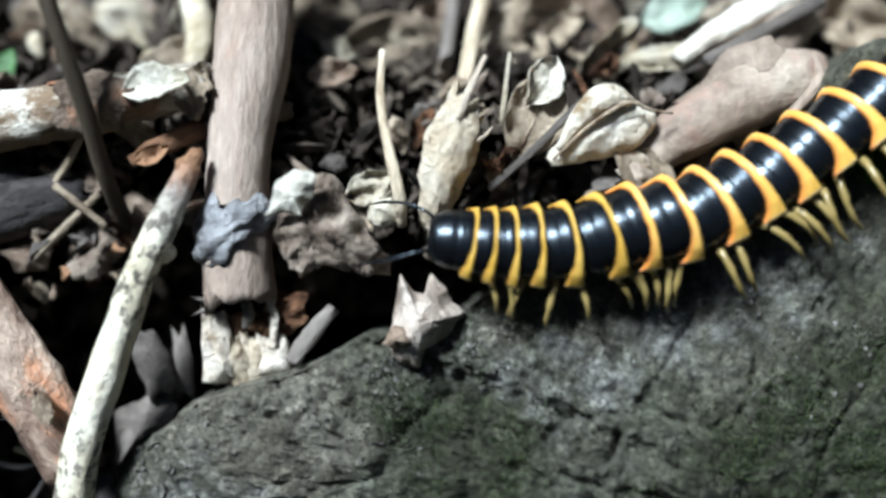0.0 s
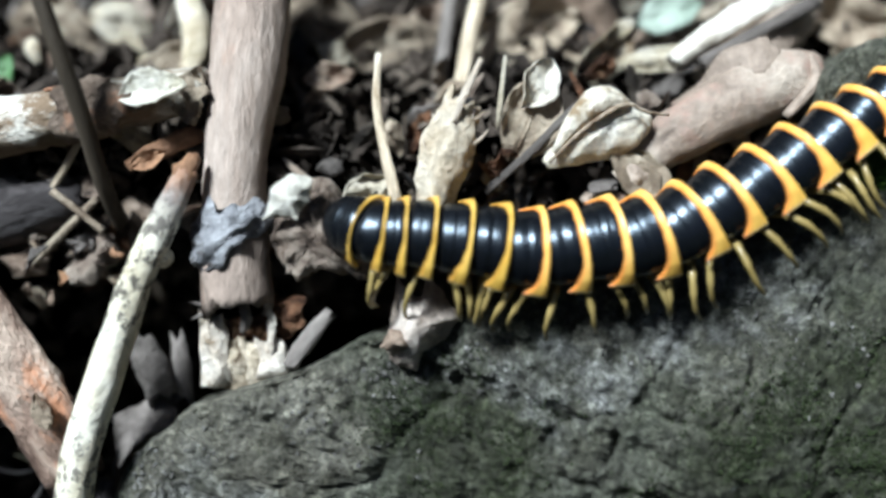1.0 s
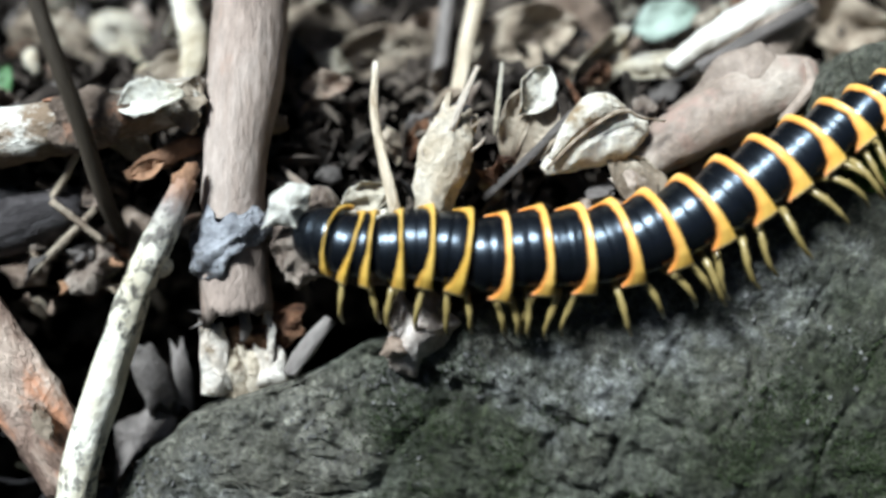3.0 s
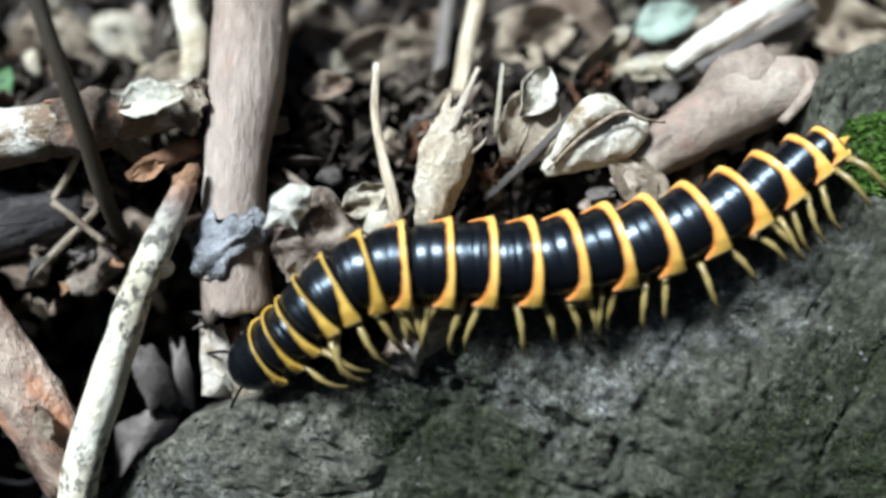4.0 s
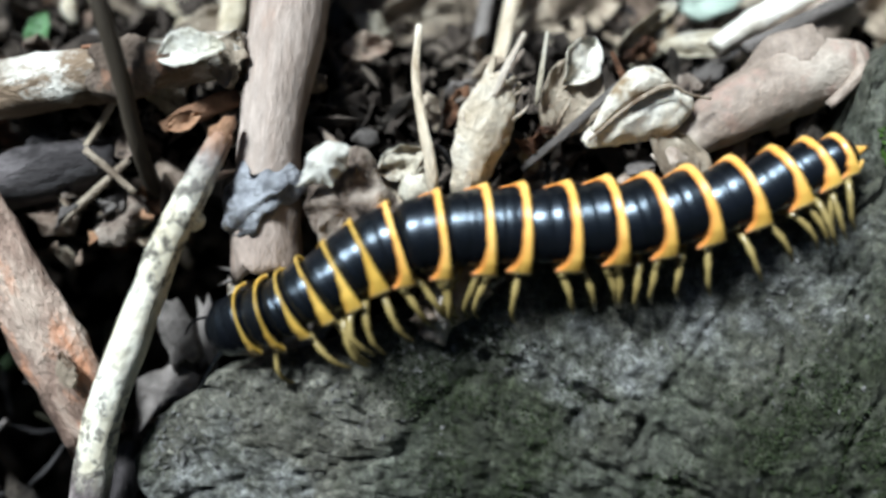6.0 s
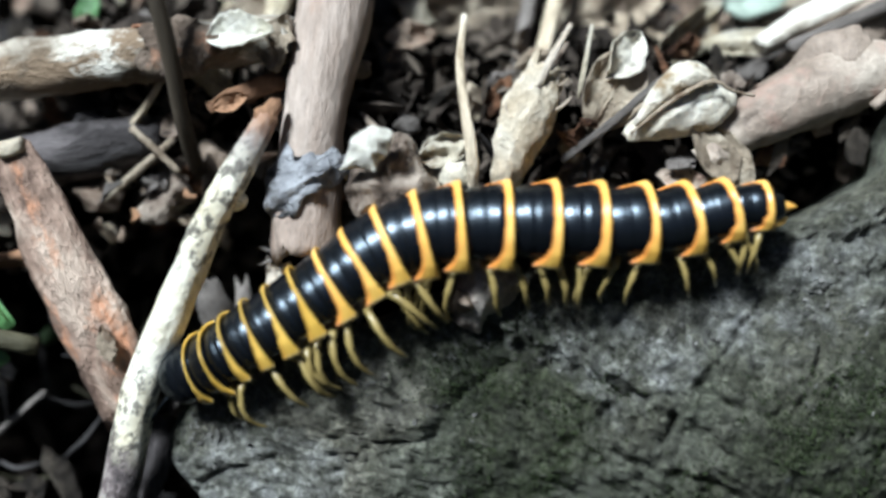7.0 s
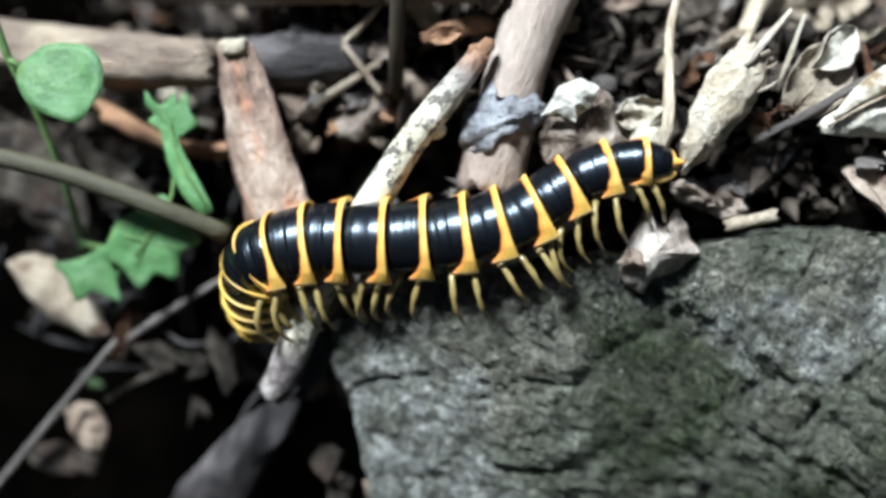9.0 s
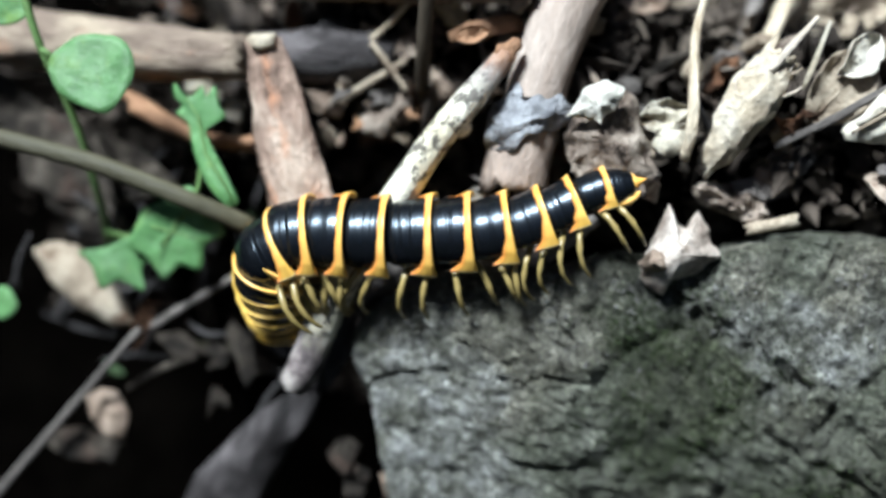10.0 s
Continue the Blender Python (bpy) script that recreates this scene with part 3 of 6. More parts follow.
def scrap_bm(length, width, seed, bend=0.5, thick=0.014):
    """A torn scrap of leaf or bark: a thin bent sheet with a ragged outline."""
    rng = random.Random(seed)
    bm = bmesh.new()
    n = 11
    rim = [(rng.uniform(0.62, 1.2)) for _ in range(n)]
    curve, twist = rng.uniform(-bend, bend), rng.uniform(-bend, bend)
    layers = []
    for dz in (0.5, -0.5):
        rings = []
        for s in (1.0, 0.55):
            ring = []
            for j in range(n):
                a = 2 * math.pi * j / n
                x, y = math.cos(a) * rim[j] * s, math.sin(a) * rim[j] * s
                z = (curve * y * y * 0.6 + twist * x * y * 0.5 - 0.3 * abs(curve) * x * x) * width + 0.1 * width * noise.noise(Vector((x * 2, y * 2, seed * 1.7)))
                ring.append(bm.verts.new(Vector((x * length / 2, y * width / 2, z + dz * thick)) * CM))
            rings.append(ring)
        mid = bm.verts.new(Vector((0, 0, dz * thick)) * CM)
        for j in range(n):
            bm.faces.new((rings[0][j], rings[0][(j + 1) % n], rings[1][(j + 1) % n], rings[1][j]))
            bm.faces.new((rings[1][j], rings[1][(j + 1) % n], mid))
        layers.append(rings[0])
    for j in range(n):
        bm.faces.new((layers[0][j], layers[0][(j + 1) % n], layers[1][(j + 1) % n], layers[1][j]))
    return bm


def sheet_bm(outline, thick=0.02, bulge=0.0, crumple=0.08, freq=3.0, seed=0.0, jag=0.06, slope=(0.0, 0.0), around=44, steps=(1.0, 0.9, 0.76, 0.6, 0.42, 0.2)):
    """A torn crumpled sheet with a cornered outline (x, y) in centimetres; bulge lifts its middle, slope tips it, crumple folds it."""
    bm = bmesh.new()
    n = len(outline)
    rim = []
    for k in range(around):
        q = k / around * n
        i = int(q)
        a, b = Vector((*outline[i], 0)), Vector((*outline[(i + 1) % n], 0))
        p = a + (b - a) * (q - i)
        rim.append(p * (1 + jag * (noise.noise(Vector((q * 2.1, seed, 2))) + 0.8 * noise.noise(Vector((q * 6.3, seed, 5))))))
    layers = []
    for dz in (0.5, -0.5):
        rings = []
        for s in steps:
            ring = []
            for p in rim:
                q = p * s
                w = Vector((q.x * freq, q.y * freq, seed * 3.1))
                fold = 0.6 - 2.2 * abs(noise.noise(w)) - 0.9 * abs(noise.noise(w * 2.7 + Vector((4, 1, 2))))
                z = bulge * (1 - s * s) + slope[0] * q.x + slope[1] * q.y + crumple * fold
                ring.append(bm.verts.new(Vector((q.x, q.y, z + dz * thick)) * CM))
            rings.append(ring)
        mid = bm.verts.new(sum((v.co for v in rings[-1]), Vector()) / around)
        for a, b in zip(rings, rings[1:]):
            for j in range(around):
                bm.faces.new((a[j], a[(j + 1) % around], b[(j + 1) % around], b[j]))
        for j in range(around):
            bm.faces.new((rings[-1][j], rings[-1][(j + 1) % around], mid))
        layers.append(rings[0])
    for j in range(around):
        bm.faces.new((layers[0][j], layers[0][(j + 1) % around], layers[1][(j + 1) % around], layers[1][j]))
    return bm


def sheet(name, spot, outline, material, label, category="dead leaf", group="", **kw):
    return thing(name, sheet_bm(outline, **kw), material, place(*spot), label, category, group)


# ---- ground: forest soil blackened for the gaps' shade, hollow between the litter, one sheet to the horizon ----
MOUNDS = [((-0.41, 0.76, 0.3), 1.6, 0.9, 1.75), ((-0.66, 1.54, 0.2), 1.9, 0.9, 1.3), ((-2.81, 0.45, 0.2), 0.9, 0.6, 1.6), ((1.28, 1.30, 0.2), 2.0, 0.9, 1.3), ((-2.64, 1.59, 0), 1.5, 0.8, 1.3), ((2.98, 1.59, 0), 1.5, 1.2, 1.1), ((-3.63, -0.50, 0.2), 0.8, 0.6, 1.3), ((-5.16, -1.37, 0.2), 1.2, 0.8, 1.2), ((0.47, 0.45, 0.2), 0.8, 0.5, 1.0)]


def soil_height(a, b):
    h = -1.5 - 0.25 * max(0, b - 1.0) - 0.5 * (1 - math.tanh(2.5 * (b + 0.9)))
    for (ma, mb, mh), wa, wb, up in MOUNDS:
        h += up * math.exp(-((a - ma) / wa) ** 2 - ((b - mb) / wb) ** 2)
    h = min(h, -0.05 - 1.1 * max(0.0, b - 0.95))
    return h + 0.3 * noise.noise(Vector((a * 1.3, b * 1.3, 4))) + 0.08 * noise.noise(Vector((a * 4, b * 4, 8)))


def ground():
    bm = bmesh.new()
    n = 110
    grid = []
    for j in range(-n, n + 1):
        row = []
        for i in range(-n, n + 1):
            s, r = i / n, j / n
            a, b = 9 * s + 4000 * s ** 9 + 60 * s ** 5, 9 * r + 4000 * r ** 9 + 60 * r ** 5
            near = math.exp(-(a * a + b * b) / 400)
            h = soil_height(a, b) * near - 1.5 * (1 - near)
            rise = 20 * math.tanh(b / 20)
            p = Vector((a, b * math.cos(radians(28)), rise * math.sin(radians(28)))) + Vector((0, -0.469, 0.883)) * h
            row.append(bm.verts.new(p * CM))
        grid.append(row)
    for j in range(2 * n):
        for i in range(2 * n):
            bm.faces.new((grid[j][i], grid[j][i + 1], grid[j + 1][i + 1], grid[j + 1][i]))
    thing("ground", bm, SHADED_SOIL, Matrix(), "forest soil under the leaf litter, blackened for the shade of its gaps", "ground", kind="structure")



def forest():
    """An unseen dark ring added all round to block low sky light: uneven and closed, far behind the camera and the
    litter.
    """
    bm = bmesh.new()
    rings = []
    n = 96
    for k in range(9):
        ring = []
        for j in range(n):
            w = 2 * math.pi * j / n
            r = 6.0 + 0.9 * noise.noise(Vector((math.cos(w) * 4, math.sin(w) * 4, k * 0.6)))
            top = 5.6 + 1.3 * noise.noise(Vector((math.cos(w) * 6, math.sin(w) * 6, 11)))
            ring.append(bm.verts.new((math.cos(w) * r, math.sin(w) * r, -0.3 + top * k / 8)))
        rings.append(ring)
    for p, q in zip(rings, rings[1:]):
        for j in range(n):
            bm.faces.new((p[j], p[(j + 1) % n], q[(j + 1) % n], q[j]))
    thing("backdrop", bm, SKY_BLOCKER, Matrix(), "unseen dark green ring added to block low sky light", "forest", kind="structure")


# ---- the stone ----
STONE_RIM = [(-2.3, -1.88), (-2.31, -1.69), (-2.19, -1.43), (-2.05, -1.3), (-1.9, -1.2), (-1.74, -1.07), (-1.39, -0.95), (-1.0, -0.84), (-0.72, -0.69), (-0.53, -0.58), (-0.34, -0.56), (-0.12, -0.57), (0.06, -0.49), (0.22, -0.36), (0.56, -0.2), (0.92, -0.08), (1.3, 0.01), (2.0, 0.14), (2.5, 0.42), (2.62, 0.85), (2.72, 1.25), (3.4, 1.55), (5.6, 1.5), (6.8, -0.5), (6.4, -3.2), (4.5, -5.0), (1.2, -5.4), (-1.1, -4.9), (-1.58, -3.4), (-1.95, -2.4)]


def stone_top(a, b):
    """The stone's upper face: level near its ridge, rounding off towards its foot."""
    x = max(0.0, -0.75 - b)
    k = 0.07 + 0.17 / (1 + math.exp(-3 * max(-5.0, min(5.0, a))))
    edge = -0.93 - 0.45 * (a - 0.38) + 0.16 * noise.noise(Vector((a * 2.6, 3.3, 1))) + 0.05 * noise.noise(Vector((a * 9, 1.3, 1)))
    reach = max(0.0, min(1.0, (a + 0.5) / 0.5, (2.2 - a) / 0.8))
    step = 0.11 * reach / (1 + math.exp(max(-30.0, min(30.0, (b - edge) / 0.018))))
    return 0.52 - 0.02 * a - step - k * (x * x if x < 1 else 2 * x - 1)


def stone():
    bm = bmesh.new()
    rim = glide([*STONE_RIM, STONE_RIM[0]], 721)[:-1]
    c = Vector((2.6, -2.6))
    levels = [(0.02 + 0.8 * k / 95, 0) for k in range(96)]
    for k in range(1, 41):
        u = k / 40
        levels.append((0.82 + 0.18 * (1 - (1 - u) ** 2), 0.36 * (1 - math.sqrt(max(0, 1 - u ** 5)))))
    levels += [(1.0, 0.45), (1.0, 0.55), (0.998, 0.68), (0.995, 0.85), (0.985, 1.1), (0.96, 1.6), (0.9, 2.4), (0.84, 3.2)]
    rings = []
    for s, drop in levels:
        ring = []
        for k, p in enumerate(rim):
            q = c + (Vector(p) - c) * s
            h = stone_top(q.x, q.y) - drop
            w = Vector((q.x, q.y, h))
            d = 0.13 * noise.noise(w * 0.9) + 0.05 * noise.noise(w * 2.6) + 0.045 * noise.noise(w * 6.5) + 0.03 * noise.noise(w * 14) + 0.024 * noise.noise(w * 29)
            cut = abs(noise.noise(w * 1.4 + Vector((5, 2, 1))))
            d -= 0.06 * max(0, 1 - cut * 13)
            d -= 0.05 * max(0, 1 - abs(noise.noise(w * 4.5 + Vector((1, 7, 3)))) * 8) * max(0, noise.noise(w * 1.1) + 0.4)
            d -= 0.02 * max(0, 1 - abs(noise.noise(w * 10 + Vector((3, 1, 8)))) * 6)
            out = (Vector(p) - c).normalized() * d * (0.45 if drop > 0.15 else 0.2)
            ring.append(bm.verts.new(Vector((q.x + out.x, q.y + out.y, h + d * (1 if drop < 0.12 else 0.35))) * CM))
        rings.append(ring)
    mid = bm.verts.new(Vector((c.x, c.y, stone_top(c.x, c.y) - 0.03)) * CM)
    n = len(rim)
    for j in range(n):
        bm.faces.new((rings[0][j], rings[0][(j + 1) % n], mid))
    for a, b in zip(rings, rings[1:]):
        for j in range(n):
            bm.faces.new((a[j], a[(j + 1) % n], b[(j + 1) % n], b[j]))
    bm.faces.new(rings[-1])
    return thing("stone", bm, STONE, BANK.copy(), "dark grey-green rough stone with thin moss film", "stone")


def ball(bm, centre, size, seg=16, squash=1.0):
    made = bmesh.ops.create_uvsphere(bm, u_segments=seg, v_segments=seg // 2, radius=1)["verts"]
    for v in made:
        v.co = Vector((centre[0] + v.co.x * size[0], centre[1] + v.co.y * size[1], centre[2] + v.co.z * size[2])) * CM
    return bm


# ---- wood ----
def wood():
    # the thick broken branch
    o = Vector((-1.40, -0.23, 0.35))
    br = root("broken_branch", BANK @ Matrix.Translation(o * CM), "thick brown broken branch with loose grey bark", "branch")

    def rel(p, r):
        return (p[0] - o.x, p[1] - o.y, p[2] - o.z, r)
    limb("stem", [rel((-1.41, -0.36, 0.38), 0.251), rel((-1.42, 0.00, 0.4), 0.236), rel((-1.42, 0.44, 0.42), 0.220), rel((-1.40, 0.83, 0.38), 0.220), rel((-1.36, 1.29, 0.26), 0.267), rel((-1.35, 1.81, 0.1), 0.279), rel((-1.36, 2.54, -0.1), 0.303)], BROWN_BARK, br, n=26, sides=24, rough=0.08, freq=2.2, jag=0.09)
    bm = roll_bm([rel((-1.39, 0.03, 0.42), 0.262), rel((-1.43, 0.16, 0.42), 0.285), rel((-1.39, 0.32, 0.42), 0.25)], -70, 265, n=14, steps=44, thick=0.03, rough=0.2, seed=3, ragged=0.1)
    for v in bm.verts:
        v.co.y += 0.38 * (v.co.x + 0.0002)
        v.co += v.co.normalized() * 0.00035 * crinkle(v.co.x * 260, v.co.y * 500, 2.2)
    part("bark_collar", bm, GREY_BARK, br, "loose grey bark collar")
    part("bark_tatter", scrap_bm(0.3, 0.16, 31, 1.4, 0.02), GREY_BARK, br, "", Matrix.Translation((Vector((-1.59, 0.00, 0.6)) - o) * CM) @ pose(0, 0, 0, 20, 10, 30))
    trough = roll_bm([rel((-1.41, -0.28, 0.38), 0.235), rel((-1.4, -0.5, 0.36), 0.235), rel((-1.38, -0.72, 0.32), 0.225), rel((-1.36, -0.88, 0.28), 0.2)], 168, 372, n=16, steps=30, thick=0.05, rough=0.2, seed=4.6, ragged=0.1)
    part("broken_half", trough, CREAM_WOOD, br, "pale splintered inner wood of the broken end")
    for x0, x1, low, high, seed in ((-1.67, -1.5, -0.93, -0.42, 1.0), (-1.52, -1.37, -0.97, -0.58, 2.0), (-1.41, -1.25, -0.93, -0.6, 3.0), (-1.29, -1.1, -0.89, -0.6, 4.0)):
        x, y = (x0 + x1) / 2, (low + high) / 2
        w, l = (x1 - x0) / 2 + 0.02, (high - low) / 2
        h = 0.27 + 1.2 * (x + 1.36) ** 2
        part("shard", sheet_bm([(-w, -l), (0.2 * w, -1.1 * l), (w, -0.9 * l), (0.9 * w, 0.1), (0.6 * w, l), (-0.3 * w, 0.8 * l), (-w, 1.1 * l)], thick=0.05, bulge=0.05, crumple=0.035, freq=5, seed=seed, jag=0.1, slope=(0.0, 0.12), around=28), CREAM_WOOD if seed in (1.0, 4.0) else PALE_WOOD, br, "cream splintered plate of wood", Matrix.Translation((Vector((x, y, h)) - o) * CM))
    part("rotten_core", sheet_bm([(-0.24, -0.1), (0.1, -0.16), (0.3, -0.02), (0.3, 0.2), (-0.22, 0.2)], thick=0.08, bulge=0.05, crumple=0.14, freq=7, seed=5.2, jag=0.12), ROT_WOOD, br, "reddish crumbling rotten core", Matrix.Translation((Vector((-1.27, -0.5, 0.24)) - o) * CM))
    # a solid black chip paints the shade inside the broken end
    part("hollow_core", chip_bm(0.4, 0.16, 0.1, 2.2, 13), SHADED_SOIL, br, "black chip standing for the shade inside the hollow end", Matrix.Translation((Vector((-1.42, -0.37, 0.3)) - o) * CM))
    limb("hanging_fibre", [rel((-1.36, -0.36, 0.46), 0.035), rel((-1.34, -0.46, 0.44), 0.045), rel((-1.38, -0.55, 0.4), 0.02)], GREY_WOOD, br, n=8, sides=7, rough=0.4, seed=6)
    limb("bark_flap", [rel((-1.05, -0.79, 0.42), 0.05), rel((-0.98, -0.68, 0.44), 0.062), rel((-0.88, -0.55, 0.44), 0.062), rel((-0.76, -0.41, 0.4), 0.045)], GREY_WOOD, br, "grey broken strip of bark", n=12, sides=10, rough=0.3, jag=0.06, flat=0.6, seed=8)
    for x0, y0, x1, y1 in ((-1.6, -0.36, -1.76, -0.33), (-1.6, -0.4, -1.74, -0.46)):
        limb("torn_fibre", [rel((x0, y0, 0.42), 0.02), rel(((x0 + x1) / 2, (y0 + y1) / 2, 0.44), 0.014), rel((x1, y1, 0.42), 0.003)], GREY_WOOD, br, n=6, sides=6, rough=0.3)
    # the mottled pale stick
    ms = stick("mottled_stick", [(*(-2.63, -2.21, 0.42), 0.114), (*(-2.56, -2.01, 0.5), 0.128), (*(-2.44, -1.37, 0.6), 0.126), (*(-2.23, -0.78, 0.68), 0.121), (*(-2.01, -0.18, 0.72), 0.106), (*(-1.84, 0.19, 0.72), 0.102), (*(-1.67, 0.56, 0.7), 0.076)], STICK, "pale stick mottled with black specks", "stick", 34, sides=20, rough=0.12, jag=0.04, seed=2)
    back = ms.matrix_world.inverted()
    knob = ball(bmesh.new(), (0, 0, 0), (0.09, 0.07, 0.13), 14)
    part("knot", knob, MOTTLED, ms, "", back @ place(*(-1.88, -0.03, 0.62), 20))
    part("broken_tip", chip_bm(0.2, 0.15, 0.1, 8.8, 11), RUST_LEAF, ms, "rust-brown broken tip", back @ place(*(-1.67, 0.56, 0.72), 60))
    # upright thin dark stem
    ut = stick("upright_twig", [(*(-2.29, 0.17, 0.1), 0.061), (*(-2.30, 0.47, 0.5), 0.058), (*(-2.34, 0.93, 0.8), 0.059), (*(-2.41, 1.26, 0.95), 0.058), (*(-2.50, 1.63, 1.05), 0.057), (*(-2.63, 2.28, 1.2), 0.055)], SMOOTH_TWIG, "thin dark upright woody shoot", "twig", 20, sides=12, rough=0.05)
    for spot in ((-2.30, 0.48, 0.5), (-2.37, 1.10, 0.88)):
        part("leaf_scar", ball(bmesh.new(), (0, 0, 0), (0.062, 0.062, 0.05), 12), SMOOTH_TWIG, ut, "", ut.matrix_world.inverted() @ place(*spot))
    # pale log behind
    lg = stick("pale_log", [(*(-4.75, 0.72, -0.3), 0.215), (*(-3.7, 0.83, 0.1), 0.215), (*(-2.84, 0.93, 0.38), 0.196), (*(-2.31, 1.02, 0.45), 0.177), (*(-1.67, 1.16, 0.3), 0.165)], PALE_LOG, "pale rotten log with flaking bark", "log", 26, sides=20, rough=0.2, jag=0.1, seed=4)
    back = lg.matrix_world.inverted()
    part("bark_flake", leaf_bm(0.46, 0.3, 0.9, 0.2, wave=0.12, seed=4.4, teeth=0.07), WHITE_FLAKE, lg, "white bark flake", back @ place(*(-1.92, 1.10, 0.66), 12, 0, -15))
    wrap = roll_bm([(*(-2.57, 0.95, 0.44), 0.220), (*(-2.37, 0.99, 0.46), 0.220), (*(-2.18, 1.03, 0.44), 0.208)], 20, 200, n=10, steps=20, thick=0.02, rough=0.2, seed=7.7, ragged=0.12)
    part("bark_flake", wrap, LOG_BARK, lg, "brown bark patch", back @ BANK)
    part("bark_flake", leaf_bm(0.4, 0.3, 0.6, 0.3, wave=0.3, seed=6.4, teeth=0.16), BUFF_LEAF, lg, "brown bark flake", back @ place(*(-1.70, 1.09, 0.5), 80, 0, -10))
    # flat red bark strip
    bs = stick("bark_strip", [(*(-3.47, 0.23, 0.55), 0.137), (*(-3.31, -0.07, 0.55), 0.190), (*(-3.10, -0.50, 0.52), 0.232), (*(-2.82, -1.01, 0.45), 0.255), (*(-2.57, -1.59, 0.3), 0.228)], RED_BARK, "flat reddish-brown strip of old bark", "bark", 22, sides=16, rough=0.16, jag=0.08, flat=0.35, seed=6)
    back = bs.matrix_world.inverted()
    part("bark_flake", leaf_bm(0.26, 0.13, 0.4, 0.2, wave=0.2, seed=37.4, teeth=0.16), BUFF_LEAF, bs, "buff flake", back @ place(*(-2.70, -1.06, 0.6), 110))
    # long log at the far left
    stick("brown_log", [(*(-6.62, -0.35, 0.1), 0.263), (*(-5.51, -0.16, 0.15), 0.239), (*(-4.41, -0.03, 0.25), 0.215), (*(-3.65, 0.10, 0.35), 0.175)], LOG_BARK, "thick brown weathered log", "log", 24, sides=18, rough=0.15, jag=0.12, seed=7)
    stick("grey_log", [(-3.66, 0.13, 0.12, 0.2), (-3.25, 0.24, 0.12, 0.205), (-2.85, 0.36, 0.1, 0.19), (-2.6, 0.42, 0.06, 0.15)], LILAC_SHADED_WOOD, "short grey rotten log in shade", "log", 12, sides=14, rough=0.2, jag=0.1, seed=8)
    chipped = chip_bm(0.2, 0.15, 0.12, 7.1, 11)
    thing("broken_knot", chipped, PALE_WOOD, place(*(-3.46, 0.23, 0.6), 20), "pale splintered knot of wood on a log", "wood chip")
    # splinters
    sp = root("wood_splinter", place(*(0.06, 0.46, 0.55)), "pale torn wood splinter standing in the litter", "splinter")
    so = Vector((0.06, 0.46, 0.55))

    def rs(p, r):
        return (p[0] - so.x, p[1] - so.y, p[2] - so.z, r)
    husk = roll_bm([rs((-0.1, 0.12, 0.42), 0.03), rs((-0.06, 0.3, 0.5), 0.11), rs((0.0, 0.52, 0.54), 0.165), rs((0.06, 0.72, 0.56), 0.175), rs((0.12, 0.9, 0.56), 0.15), rs((0.16, 1.0, 0.56), 0.12)], 0, 185, n=24, steps=26, thick=0.025, rough=0.24, seed=1.4, ragged=0.12)
    part("husk", husk, PALE_WOOD, sp, "cream fibrous husk with a torn upper edge")
    limb("spike", [rs((0.1, 0.86, 0.7), 0.024), rs((0.18, 1.06, 0.78), 0.026), rs((0.28, 1.26, 0.82), 0.016)], CREAM_WOOD, sp, n=8, sides=8, rough=0.3, flat=0.6, seed=4)
    for x0, y0, x1, y1 in ((-0.06, 0.32, -0.1, 0.46), (0.12, 0.34, 0.18, 0.5), (0.17, 0.26, 0.27, 0.36), (0.02, 0.42, -0.02, 0.58), (0.14, 0.4, 0.24, 0.48), (-0.14, 0.1, -0.17, 0.3), (-0.15, 0.0, -0.2, 0.12)):
        limb("fibre", [(x0, y0, 0.08, 0.012), ((x0 + x1) / 2 + 0.01, (y0 + y1) / 2, 0.11, 0.01), (x1, y1, 0.12, 0.003)], CREAM_WOOD, sp, n=6, sides=6, rough=0.3)
    stick("grey_twig", [(*(-0.43, 1.41, 0.25), 0.024), (*(-0.43, 1.02, 0.45), 0.031), (*(-0.36, 0.65, 0.6), 0.038), (*(-0.30, 0.39, 0.6), 0.042), (*(-0.28, 0.16, 0.5), 0.034)], PALE_WOOD, "thin pale dry twig", "twig", 16, sides=9, rough=0.2, seed=3)
    stick("brown_twig", [(*(0.32, 0.42, 0.35), 0.027), (*(0.61, 0.67, 0.45), 0.031), (*(0.87, 0.93, 0.5), 0.027), (*(1.08, 1.13, 0.45), 0.019)], GREY_WOOD, "thin grey-brown dry twig", "twig", 16, sides=9, rough=0.2, flat=0.6, seed=5)
    stick("upright_twig", [(0.13, 1.07, -0.15, 0.057), (0.22, 1.57, -0.33, 0.065), (0.33, 2.04, -0.41, 0.071), (0.37, 2.31, -0.30, 0.066)], PALE_WOOD, "thin pale upright twig", "twig", 12, sides=9, rough=0.15, seed=7)
    stick("upright_twig", [(-0.02, 0.99, -0.20, 0.053), (0.03, 1.57, -0.54, 0.061), (0.13, 2.28, -0.63, 0.058)], GREY_WOOD, "thin grey upright twig", "twig", 12, sides=9, rough=0.15, seed=9)
    stick("peeled_branch", [(1.75, 1.42, -0.22, 0.067), (2.06, 1.62, -0.25, 0.102), (2.40, 1.83, -0.39, 0.122), (2.87, 2.09, -0.47, 0.140)], PALE_LOG, "pale peeled branch over dead leaves", "branch", 16, sides=12, rough=0.18, jag=0.08, seed=11)
    stick("dark_twig", [(1.95, 1.39, -0.04, 0.050), (2.34, 1.60, -0.08, 0.055), (2.87, 1.89, -0.25, 0.061)], GREY_WOOD, "thin weathered grey twig", "twig", 12, sides=8, rough=0.2, seed=13)
